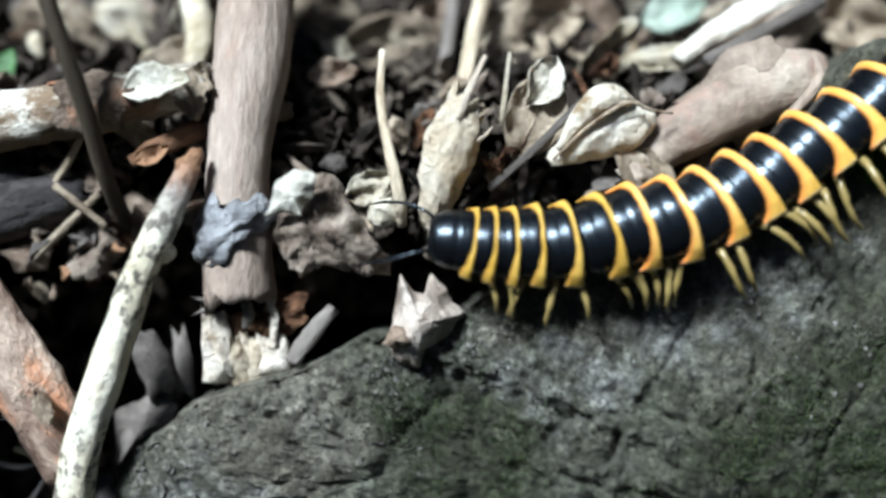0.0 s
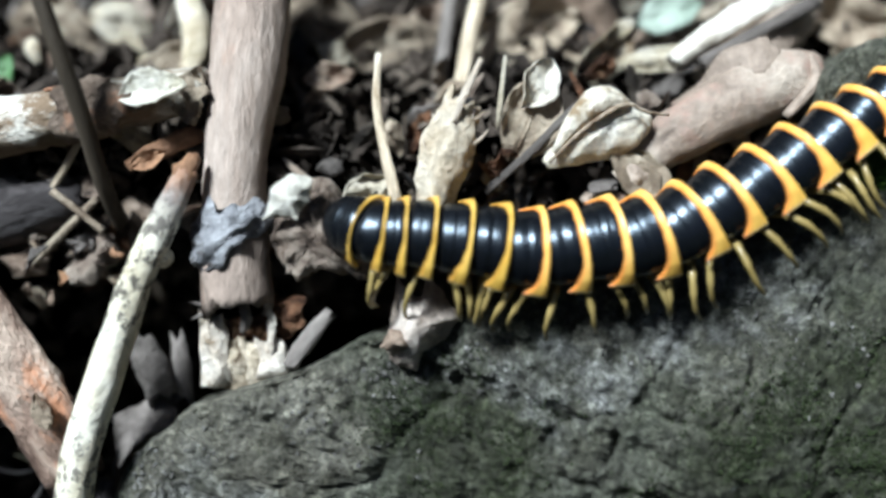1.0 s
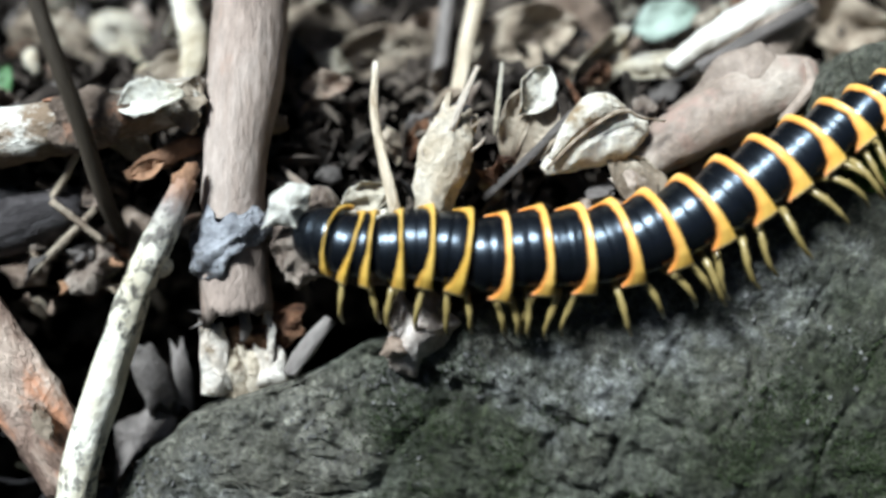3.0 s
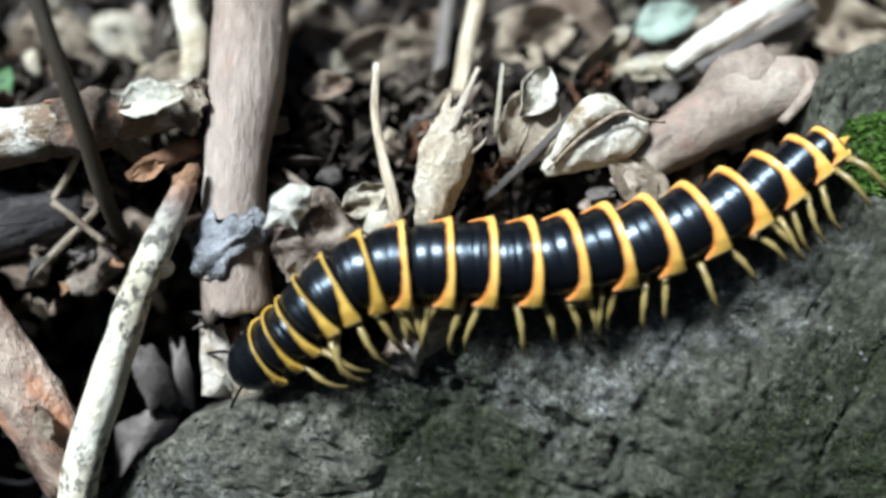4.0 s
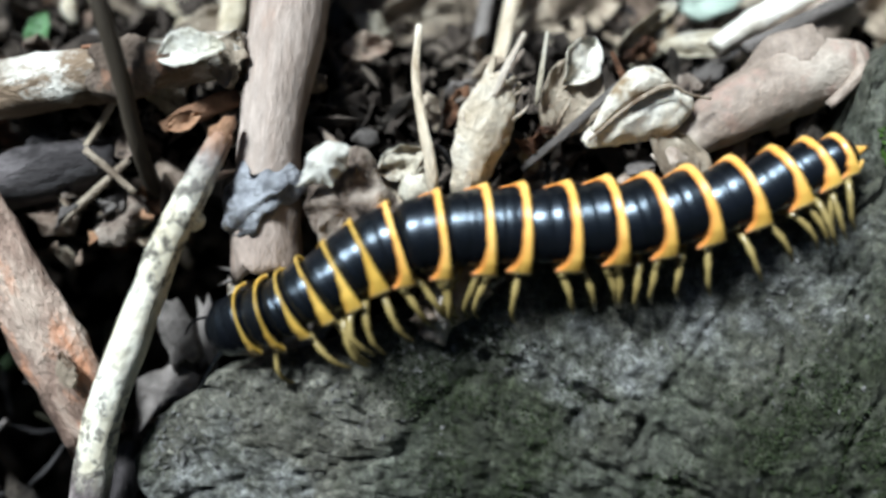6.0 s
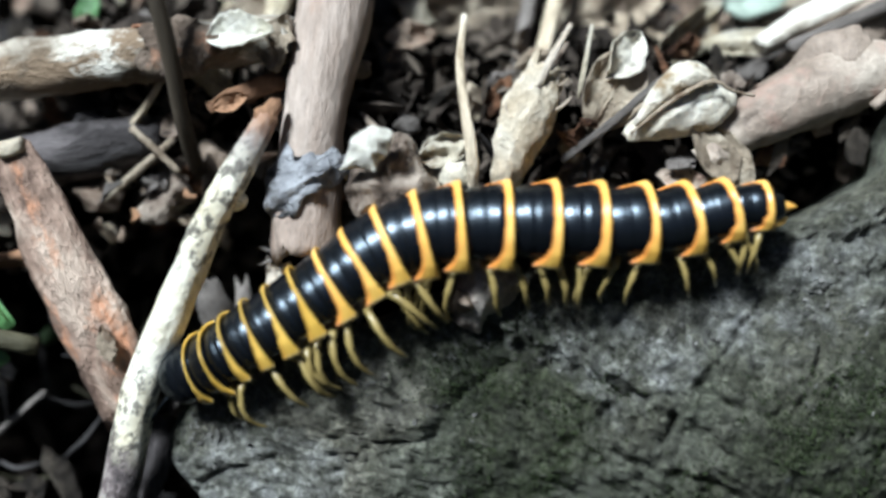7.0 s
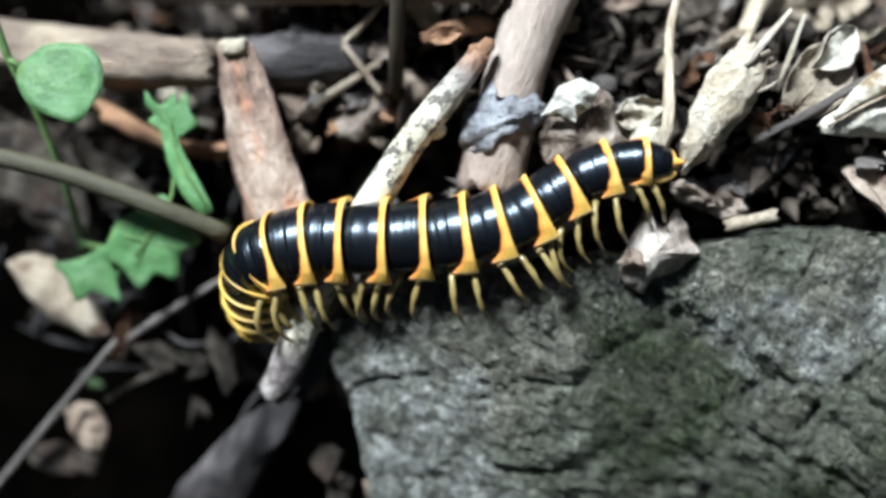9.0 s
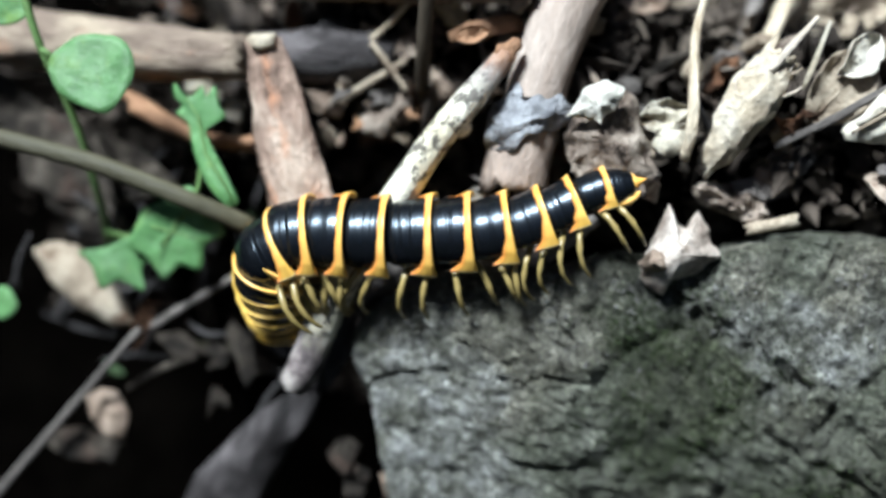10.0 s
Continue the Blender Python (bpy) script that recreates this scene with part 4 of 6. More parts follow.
    # twigs round the left gap
    stick("dry_twig", [(*(-2.97, -0.07, 0.12), 0.032), (*(-2.71, 0.15, 0.2), 0.032), (*(-2.46, 0.40, 0.2), 0.028)], BUFF_LEAF, "thin straight dry twig", "twig", 10, sides=8, rough=0.2, seed=15)
    stick("thin_twig", [(*(-2.79, 0.45, 0.2), 0.028), (*(-2.61, 0.68, 0.3), 0.028), (*(-2.53, 0.84, 0.3), 0.024)], PALE_WOOD, "thin pale dry twig", "twig", 10, sides=7, rough=0.2, seed=16)
    roll("bark_roll", [(-2.19, -0.63, 0.12, 0.1), (-2.09, -0.81, 0.14, 0.125), (-2.01, -1.02, 0.14, 0.11)], GREY_WOOD, "short lilac-grey roll of bark with a dark hollow end", "bark", -60, 250, n=14, thick=0.03, rough=0.2, seed=17, ragged=0.06)
    stick("brown_shard", [(-1.93, -0.61, 0.05, 0.05), (-1.88, -0.82, 0.1, 0.075), (-1.88, -1.07, 0.05, 0.07)], GREY_WOOD, "short brown shard of bark in the gap", "bark", 10, sides=9, rough=0.3, flat=0.5, jag=0.08, seed=18)
    sheet("bark_slab", (-2.17, -1.29, 0.12), [(-0.22, 0.11), (0.03, 0.23), (0.27, 0.17), (0.23, 0.04), (0.03, -0.05), (-0.12, -0.18), (-0.2, -0.34)], GREY_WOOD, "flat grey-brown slab of bark against the stone", "bark", bulge=0.05, crumple=0.06, freq=2.5, seed=6.6, thick=0.06)
    sheet("grey_leaf", (-2.45, -1.96, 0.15), [(-0.04, 0.32), (0.08, 0.35), (0.13, 0.05), (0.04, -0.26), (-0.09, -0.32), (-0.12, -0.11)], LILAC_SHADED_WOOD, "lilac-grey dead leaf hanging beside the stick", "dead leaf", bulge=0.05, crumple=0.05, seed=7.2)
    stick("rust_twig", [(*(-2.14, 0.60, 0.5), 0.046), (*(-1.94, 0.73, 0.4), 0.070), (*(-1.67, 0.86, 0.3), 0.070)], RUST_LEAF, "rust-brown curl of bark", "bark", 10, sides=9, rough=0.3, flat=0.5, seed=19)
    stick("thin_twig", [(-2.74, 0.45, 0.3, 0.028), (-2.56, 0.31, 0.3, 0.028), (-2.38, 0.16, 0.3, 0.028)], BUFF_LEAF, "thin tan dry twig", "twig", 10, sides=7, rough=0.2, seed=88)
    # seen last, at the left end
    stick("green_twig", [(*(-5.96, -0.99, 0.75), 0.071), (*(-5.21, -0.97, 0.75), 0.071), (*(-4.40, -0.97, 0.72), 0.071), (*(-3.68, -1.05, 0.66), 0.071), (*(-3.22, -1.13, 0.5), 0.071)], OLIVE_TWIG, "smooth olive-brown leafless twig", "twig", 20, sides=12, rough=0.05, seed=21)
    stick("straw", [(*(-5.01, -4.02, 0), 0.029), (*(-4.52, -3.15, 0.15), 0.029), (*(-4.21, -2.60, 0.25), 0.03), (*(-3.96, -2.16, 0.32), 0.03)], GREY_WOOD, "thin pale dry straw", "twig", 16, sides=9, rough=0.15, seed=22)
    stick("straw", [(*(-3.98, -2.18, 0.05), 0.026), (*(-3.67, -1.87, 0.15), 0.029), (*(-3.27, -1.49, 0.2), 0.029)], GREY_WOOD, "thin pale dry straw", "twig", 10, sides=9, rough=0.15, seed=23)
    stick("buff_twig", [(*(-4.51, -0.47, 0.2), 0.068), (*(-4.14, -0.56, 0.2), 0.056), (*(-3.74, -0.57, 0.25), 0.048), (*(-3.41, -0.49, 0.25), 0.044)], RUST_LEAF, "thin dry orange-brown twig", "twig", 12, sides=8, rough=0.2, seed=24)
    stick("short_stick", [(*(0.30, -0.20, 0.35), 0.043), (*(0.60, -0.05, 0.38), 0.047)], BUFF_LEAF, "short pale stick beside the stone", "twig", 6, sides=8, rough=0.2, jag=0.04, seed=25)


# ---- dead leaves ----
def leaves():
    # the grey-white crumpled leaf leaning on the branch
    cr = sheet("crumpled_leaf", (-0.82, 0.12, 0.55), [(-0.12, 0.42), (0.09, 0.38), (0.27, 0.08), (0.39, -0.11), (0.34, -0.31), (0.0, -0.23), (-0.14, -0.31), (-0.25, -0.19), (-0.32, 0.0), (-0.27, 0.23)], CRUMPLED, "crumpled dark brown leaf with torn edges and holes", "dead leaf", bulge=0.2, crumple=0.14, freq=3.6, seed=1.1, jag=0.1, around=64)
    part("white_flake", sheet_bm([(-0.2, -0.12), (-0.13, 0.08), (-0.02, 0.17), (0.14, 0.15), (0.12, 0.0), (0.06, -0.05), (0.04, -0.12), (-0.08, -0.1)], thick=0.03, bulge=0.06, crumple=0.05, freq=5, seed=3.7, jag=0.08, slope=(0.3, 0.0)), WHITE_FLAKE, cr, "cream-white torn flake of bark", Matrix.Translation(Vector((-0.14, 0.22, 0.3)) * CM))
    sheet("curled_scrap", (-0.5, -0.07, 0.4), [(-0.18, 0.08), (-0.03, 0.11), (0.13, 0.02), (0.13, -0.12), (-0.07, -0.08)], CRUMPLED, "dark brown torn scrap in the shade", "dead leaf", bulge=0.1, crumple=0.12, seed=2.9)
    sheet("yellow_flake", (-0.41, 0.28, 0.46), [(-0.1, 0.03), (0.02, 0.15), (0.1, 0.12), (0.09, -0.09), (0.0, -0.14), (-0.12, -0.08)], PALE_LEAF, "pale yellowish square flake of leaf", "dead leaf", bulge=0.06, crumple=0.06, seed=3.3)
    cl = roll("curled_leaf", [(*(0.73, 0.60, 0.45), 0.031), (*(0.88, 0.70, 0.42), 0.124), (*(1.10, 0.81, 0.4), 0.178), (*(1.32, 0.88, 0.4), 0.170), (*(1.47, 0.92, 0.42), 0.046)], CREAM_LEAF, "pale tightly curled dead leaf with dark folds", "dead leaf", 0, 205, n=20, seed=2.3, rough=0.22)
    co = Vector((0.73, 0.60, 0.45))
    part("upper_fold", roll_bm([(p[0] - co.x, p[1] - co.y, p[2] - co.z, p[3]) for p in ((*(0.77, 0.67, 0.58), 0.019), (*(0.94, 0.90, 0.6), 0.077), (*(1.11, 1.02, 0.6), 0.093), (*(1.28, 1.00, 0.58), 0.031))], 10, 200, n=16, seed=3.3, rough=0.2), CREAM_LEAF, cl)
    part("midrib", tube(bmesh.new(), [(p[0] - co.x, p[1] - co.y, p[2] - co.z, p[3]) for p in glide([(*(0.74, 0.60, 0.62), 0.01), (*(0.96, 0.81, 0.68), 0.013), (*(1.23, 0.98, 0.66), 0.014), (*(1.39, 0.94, 0.6), 0.012), (*(1.57, 0.93, 0.5), 0.01)], 14)], 7, 0.1), BUFF_LEAF, cl)
    leaf("oval_leaf", (0.64, 0.95, 0.4), 70, 5, 10, BUFF_LEAF, "buff oval cupped dead leaf", length=0.72, width=0.5, curl=0.9, bend=0.7, wave=0.15, seed=3.1)
    leaf("oval_leaf", (0.70, 1.16, 0.52), 60, 10, 20, CREAM_LEAF, "pale rounded tip of a cupped dead leaf", length=0.4, width=0.32, curl=0.8, bend=0.7, wave=0.15, seed=3.6)
    bl = roll("broad_leaf", [(*(1.38, 0.56, 0.3), 0.079), (*(1.59, 0.75, 0.24), 0.173), (*(1.90, 0.95, 0.16), 0.231), (*(2.24, 1.13, 0.1), 0.255), (*(2.54, 1.24, 0.08), 0.239), (*(2.75, 1.24, 0.1), 0.167)], ROSY_LEAF, "large smooth brown rolled dead leaf", "dead leaf", -15, 215, n=26, seed=4.2, rough=0.12)
    bo = Vector((1.38, 0.56, 0.3))
    part("rolled_lip", roll_bm([(p[0] - bo.x, p[1] - bo.y, p[2] - bo.z, p[3]) for p in ((*(2.44, 0.94, 0.3), 0.032), (*(2.57, 1.08, 0.32), 0.040), (*(2.66, 1.22, 0.3), 0.040), (*(2.64, 1.39, 0.24), 0.028))], 0, 250, n=14, seed=6.1, rough=0.15), ROSY_LEAF, bl)
    roll("broad_leaf", [(2.15, 1.02, 0.00, 0.159), (2.32, 1.34, -0.21, 0.198), (2.60, 1.63, -0.41, 0.195), (2.92, 1.97, -0.61, 0.173)], ROSY_LEAF, "brown upturned end of a rolled dead leaf", "dead leaf", 10, 200, n=14, seed=5.2, rough=0.12)
    sheet("broad_leaf", (2.27, 1.2, 0.22), [(-0.45, -0.03), (-0.23, 0.24), (0.07, 0.34), (0.19, 0.18), (0.38, 0.06), (0.42, -0.1), (0.21, -0.19), (-0.15, -0.25), (-0.43, -0.29)], ROSY_LEAF, "flat brown upper lobe of a broad dead leaf", "dead leaf", bulge=0.08, crumple=0.05, freq=1.6, seed=8.1, jag=0.04)
    sheet("broad_leaf", (1.37, 0.52, 0.4), [(-0.17, 0.03), (-0.01, 0.11), (0.15, 0.03), (0.11, -0.08), (-0.09, -0.08)], ROSY_LEAF, "small pinkish torn leaf lobe", "dead leaf", bulge=0.05, crumple=0.06, seed=8.7)
    leaf("small_leaf", (1.34, 0.53, 0.45), 130, 0, 15, BUFF_LEAF, "small pinkish-buff pointed dead leaf", length=0.5, width=0.28, curl=0.5, bend=0.3, wave=0.15, seed=5.5)
    leaf("fallen_leaf", (-0.43, 1.68, -0.62), 15, 0, 5, BUFF_LEAF, "buff flat dead leaf", length=0.97, width=0.43, curl=0.6, bend=0.8, wave=0.3, seed=6.1)
    leaf("fallen_leaf", (0.70, 1.77, -0.63), 20, 5, 10, BUFF_LEAF, "buff arched dead leaf", length=1.08, width=0.60, curl=0.9, bend=1.0, wave=0.3, seed=6.7)
    leaf("fallen_leaf", (1.29, 1.53, -0.35), 50, 0, 20, PALE_LEAF, "pale folded dead leaf", length=0.69, width=0.42, curl=0.8, bend=0.5, wave=0.3, seed=7.3)
    leaf("fallen_leaf", (1.76, 1.47, -0.25), 5, 0, 0, PALE_LEAF, "pale narrow dead leaf", length=0.79, width=0.23, curl=0.6, bend=0.5, wave=0.3, seed=7.9)
    leaf("fallen_leaf", (3.34, 1.84, -0.73), -15, 0, 10, BUFF_LEAF, "tan flat dead leaf", length=1.09, width=0.49, curl=0.5, bend=0.4, wave=0.3, seed=8.5)
    leaf("fallen_leaf", (-2.07, 1.79, -0.91), 80, 0, 10, PALE_LEAF, "pale twisted dead leaf", length=1.08, width=0.33, curl=0.8, bend=0.9, wave=0.3, seed=9.2)
    leaf("fallen_leaf", (-2.58, 1.87, -0.85), -30, 0, 0, PALE_LEAF, "cream arched dead leaf", length=0.82, width=0.38, curl=0.8, bend=1.1, wave=0.3, seed=9.8)
    leaf("fallen_leaf", (-3.19, 1.90, -0.96), -20, 0, 0, BUFF_LEAF, "buff arched dead leaf", length=0.98, width=0.55, curl=0.8, bend=1.0, wave=0.3, seed=10.4)
    leaf("fallen_leaf", (-0.83, 1.33, -0.15), 10, 0, 5, BROWN_LEAF, "small brown dead leaf", length=0.41, width=0.23, curl=0.7, bend=0.6, wave=0.3, seed=11.0)
    leaf("orange_leaf", (-1.96, 0.64, 0.62), 25, 0, 10, RUST_LEAF, "small orange fragment of dead leaf", length=0.26, width=0.14, curl=0.6, bend=0.4, wave=0.2, seed=11.6)
    leaf("torn_leaf", (-0.48, 0.43, 0.5), 20, 0, 10, PALE_LEAF, "small pale torn dead leaf", length=0.4, width=0.26, curl=0.6, bend=0.4, wave=0.25, seed=12.2)
    sh = sheet("shrivelled_leaf", (-0.14, -0.49, 0.47), [(-0.21, -0.25), (-0.23, -0.16), (-0.22, -0.04), (-0.18, 0.14), (-0.16, 0.33), (-0.06, 0.2), (0.01, 0.18), (0.05, 0.33), (0.16, 0.23), (0.21, 0.13), (0.3, 0.06), (0.23, -0.02), (0.18, -0.11), (0.07, -0.18), (0.0, -0.24), (-0.02, -0.34), (-0.11, -0.31)], PINKISH, "pale pinkish crumpled leaf on the stone's edge", "dead leaf", bulge=0.24, crumple=0.075, freq=2.6, seed=13.3, jag=0.05, around=72)
    part("fold", sheet_bm([(-0.1, -0.05), (-0.03, 0.08), (0.1, 0.06), (0.12, -0.04), (0.0, -0.09)], thick=0.02, bulge=0.1, crumple=0.06, freq=6, seed=15.9, jag=0.1), BROWN_LEAF, sh, "shaded dark fold", Matrix.Translation(Vector((-0.17, -0.1, 0.16)) * CM))
    leaf("green_grey_leaf", (1.86, 1.91, -0.63), 20, 0, 0, TEAL_LEAF, "grey-green faded leaf among litter", length=0.55, width=0.33, curl=0.5, bend=0.3, wave=0.15, seed=41.1)
    leaf("green_grey_leaf", (-3.37, 1.40, -0.31), 70, 0, 0, GREEN, "small green leaf in the litter", length=0.31, width=0.19, curl=0.5, bend=0.3, wave=0.15, seed=42.1)
    leaf("fallen_leaf", (1.18, 1.90, -0.74), -40, 0, 0, BROWN_LEAF, "dull brown arched dead leaf", length=0.87, width=0.49, curl=0.8, bend=1.0, wave=0.3, seed=43.1)
    leaf("fallen_leaf", (-0.11, 1.76, -0.78), 60, 0, 0, BROWN_LEAF, "dull brown dead leaf", length=0.76, width=0.43, curl=0.7, bend=0.7, wave=0.3, seed=44.1)
    leaf("fallen_leaf", (-2.11, 1.45, -0.34), 40, 0, 0, BUFF_LEAF, "buff curved dead leaf", length=0.84, width=0.31, curl=0.8, bend=1.1, wave=0.3, seed=45.1)
    leaf("fallen_leaf", (-0.90, 1.87, -0.85), -30, 0, 0, BUFF_LEAF, "buff dead leaf with a curled edge", length=0.87, width=0.49, curl=0.8, bend=0.7, wave=0.3, seed=46.1)
    stick("grass_blade", [(*(-2.26, -1.77, 0.2), 0.048), (*(-2.15, -1.52, 0.35), 0.044), (*(-1.94, -1.27, 0.4), 0.020)], DARK_BLADE, "dark green blade of grass", "grass", 10, sides=7, rough=0.05, flat=0.3)
    roll("fallen_leaf", [(-2.06, 2.14, -0.63, 0.088), (-1.94, 1.80, -0.54, 0.114), (-1.89, 1.51, -0.33, 0.102), (-1.97, 1.29, -0.22, 0.041)], PALE_LEAF, "cream curled dead leaf edge", "dead leaf", 0, 200, n=14, seed=47.1, rough=0.2)
    sheet("torn_scrap", (0.14, -0.04, 0.25), [(-0.3, 0.05), (-0.17, 0.12), (0.04, 0.11), (0.23, 0.06), (0.31, -0.06), (0.14, -0.12), (-0.05, -0.08), (-0.22, -0.06)], CRUMPLED, "torn brown shreds of leaf behind the stone", "dead leaf", bulge=0.1, crumple=0.16, freq=5.0, seed=51.1, jag=0.14)
    sheet("torn_scrap", (0.3, 0.11, 0.2), [(-0.19, 0.0), (0.0, 0.09), (0.2, 0.03), (0.09, -0.07), (-0.11, -0.07)], GREY_WOOD, "grey-brown shred of bark behind the stone", "bark", bulge=0.06, crumple=0.12, freq=5.0, seed=52.1, jag=0.14)
    sheet("crumpled_scrap", (-2.5, -0.03, 0.15), [(-0.2, -0.05), (-0.14, 0.11), (-0.01, 0.09), (0.04, 0.2), (0.17, 0.15), (0.18, -0.02), (0.07, -0.08), (0.01, -0.2), (-0.15, -0.2)], CRUMPLED, "tan crumpled leaf scrap between the sticks", "dead leaf", bulge=0.1, crumple=0.14, freq=4.0, seed=53.1, jag=0.12)
    sheet("crumpled_scrap", (-3.01, -0.05, 0.1), [(-0.19, 0.04), (0.0, 0.14), (0.15, 0.05), (0.11, -0.11), (-0.09, -0.12)], BROWN_LEAF, "brown torn leaf scrap under the grey log", "dead leaf", bulge=0.08, crumple=0.1, freq=4.0, seed=54.1, jag=0.12)
    # right of the stone's ridge, and the left end
    leaf("dry_leaf", (1.33, 0.21, 0.3), -32, 0, -35, BROWN_LEAF, "dark brown curled dead leaf by the stone", length=0.75, width=0.35, curl=0.9, bend=0.4, wave=0.15, seed=14.1)
    leaf("dry_leaf", (1.47, 0.47, 0.42), -55, 0, 15, BUFF_LEAF, "pinkish-buff pointed dead leaf by the stone", length=0.55, width=0.32, curl=0.6, bend=0.3, wave=0.15, seed=14.7)
    leaf("dry_leaf", (-0.60, 0.19, 0.4), 60, 0, 10, BUFF_LEAF, "small buff dead leaf", length=0.4, width=0.25, curl=0.6, bend=0.3, wave=0.2, seed=15.1)
    leaf("dry_leaf", (0.43, 0.27, 0.1), 75, 0, 10, BROWN_LEAF, "dull brown dead leaf behind a splinter", length=0.5, width=0.3, curl=0.6, bend=0.3, wave=0.2, seed=15.7)
    leaf("buff_leaf", (-4.94, -1.15, -0.1), -60, 0, 20, DULL_SHADED_LEAF, "dull brown broad dead leaf in the shade", length=1.1, width=0.8, curl=0.4, bend=0.3, wave=0.12, seed=16.9)
    leaf("buff_leaf", (-5.60, -0.78, -0.1), -30, 0, 10, DULL_SHADED_LEAF, "dull brown narrow dead leaf", length=1.0, width=0.4, curl=0.5, bend=0.3, wave=0.12, seed=17.5)

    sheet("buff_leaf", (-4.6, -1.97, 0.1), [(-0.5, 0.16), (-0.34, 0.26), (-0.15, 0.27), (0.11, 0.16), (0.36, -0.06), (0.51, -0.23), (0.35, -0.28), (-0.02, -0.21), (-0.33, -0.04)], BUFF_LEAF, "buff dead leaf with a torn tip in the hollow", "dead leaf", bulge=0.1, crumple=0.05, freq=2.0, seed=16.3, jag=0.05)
    # most leaf colours down to dark_scrap are darkened to paint in the hollow's shade
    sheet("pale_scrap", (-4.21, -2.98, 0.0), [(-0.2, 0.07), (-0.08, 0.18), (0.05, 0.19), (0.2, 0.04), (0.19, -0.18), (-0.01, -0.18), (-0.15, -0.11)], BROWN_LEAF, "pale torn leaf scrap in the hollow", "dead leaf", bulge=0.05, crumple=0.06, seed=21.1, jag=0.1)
    sheet("brown_leaf", (-4.39, -3.34, -0.08), [(-0.35, 0.01), (-0.03, 0.15), (0.34, 0.13), (0.33, -0.07), (-0.06, -0.14), (-0.26, -0.1)], DULL_SHADED_LEAF, "brown dead leaf under a pale scrap", "dead leaf", bulge=0.08, crumple=0.06, seed=22.1, jag=0.08)
    sheet("shrivelled_scrap", (-3.72, -2.26, 0.05), [(-0.21, 0.04), (-0.04, 0.11), (0.17, 0.05), (0.15, -0.06), (0.02, -0.12), (-0.12, -0.04)], DULL_SHADED_LEAF, "grey shrivelled leaf in the hollow", "dead leaf", bulge=0.06, crumple=0.08, seed=23.1, jag=0.1)
    sheet("shrivelled_scrap", (-3.39, -2.25, 0.08), [(-0.18, 0.01), (0.0, 0.11), (0.11, 0.07), (0.1, -0.06), (-0.04, -0.13), (0.0, 0.0)], DULL_SHADED_LEAF, "buff curled rim of a shrivelled leaf", "dead leaf", bulge=0.06, crumple=0.08, seed=24.1, jag=0.1)
    sheet("rotten_wood", (-2.93, -3.05, -0.02), [(-0.46, -0.51), (-0.4, -0.19), (-0.22, 0.1), (-0.04, 0.42), (0.21, 0.69), (0.41, 0.71), (0.4, 0.48), (0.27, 0.18), (0.14, -0.35), (-0.02, -0.69), (-0.34, -0.79)], LILAC_SHADED_WOOD, "flat lilac-grey piece of rotten wood", "wood", bulge=0.1, crumple=0.07, freq=2.2, seed=25.1, jag=0.05, thick=0.08)
    sheet("crumpled_scrap", (-2.11, -2.84, -0.05), [(-0.23, 0.06), (-0.13, 0.24), (0.03, 0.21), (0.02, 0.06), (0.17, -0.01), (0.15, -0.23), (0.02, -0.25), (-0.06, -0.06)], DULL_SHADED_LEAF, "pinkish crumpled scrap beside the stone", "dead leaf", bulge=0.08, crumple=0.12, freq=5, seed=26.1, jag=0.12)
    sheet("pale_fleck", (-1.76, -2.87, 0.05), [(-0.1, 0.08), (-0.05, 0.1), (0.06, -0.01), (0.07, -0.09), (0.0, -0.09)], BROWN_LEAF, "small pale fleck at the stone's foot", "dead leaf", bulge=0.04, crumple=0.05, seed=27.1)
    sheet("dull_leaf", (-4.92, -1.0, -0.1), [(-0.78, 0.2), (-0.49, 0.32), (-0.01, 0.25), (0.4, 0.21), (0.81, -0.02), (0.56, -0.23), (0.0, -0.42), (-0.48, -0.35)], DULL_SHADED_LEAF, "large dull buff leaf behind a bare twig", "dead leaf", bulge=0.12, crumple=0.08, freq=1.5, seed=28.1)
    sheet("dark_scrap", (-3.24, -2.2, -0.1), [(-0.16, 0.26), (0.04, 0.13), (0.16, -0.13), (0.12, -0.28), (-0.02, -0.08), (-0.16, 0.07)], DULL_SHADED_LEAF, "thin brown curled strip below the body", "dead leaf", bulge=0.05, crumple=0.06, seed=29.1)
    stick("orange_twig", [(-4.62, -0.39, 0.15, 0.05), (-4.2, -0.53, 0.2, 0.06), (-3.8, -0.59, 0.2, 0.05), (-3.41, -0.54, 0.2, 0.04)], RUST_LEAF, "orange-brown dry twig behind the seedling", "twig", 14, sides=9, rough=0.2, seed=31)
    stick("thin_straw", [(-4.07, -2.74, 0.0, 0.02), (-3.82, -2.49, 0.05, 0.028), (-3.54, -2.3, 0.08, 0.02)], DULL_SHADED_LEAF, "thin bent straw in the hollow", "twig", 10, sides=7, rough=0.25, seed=32)


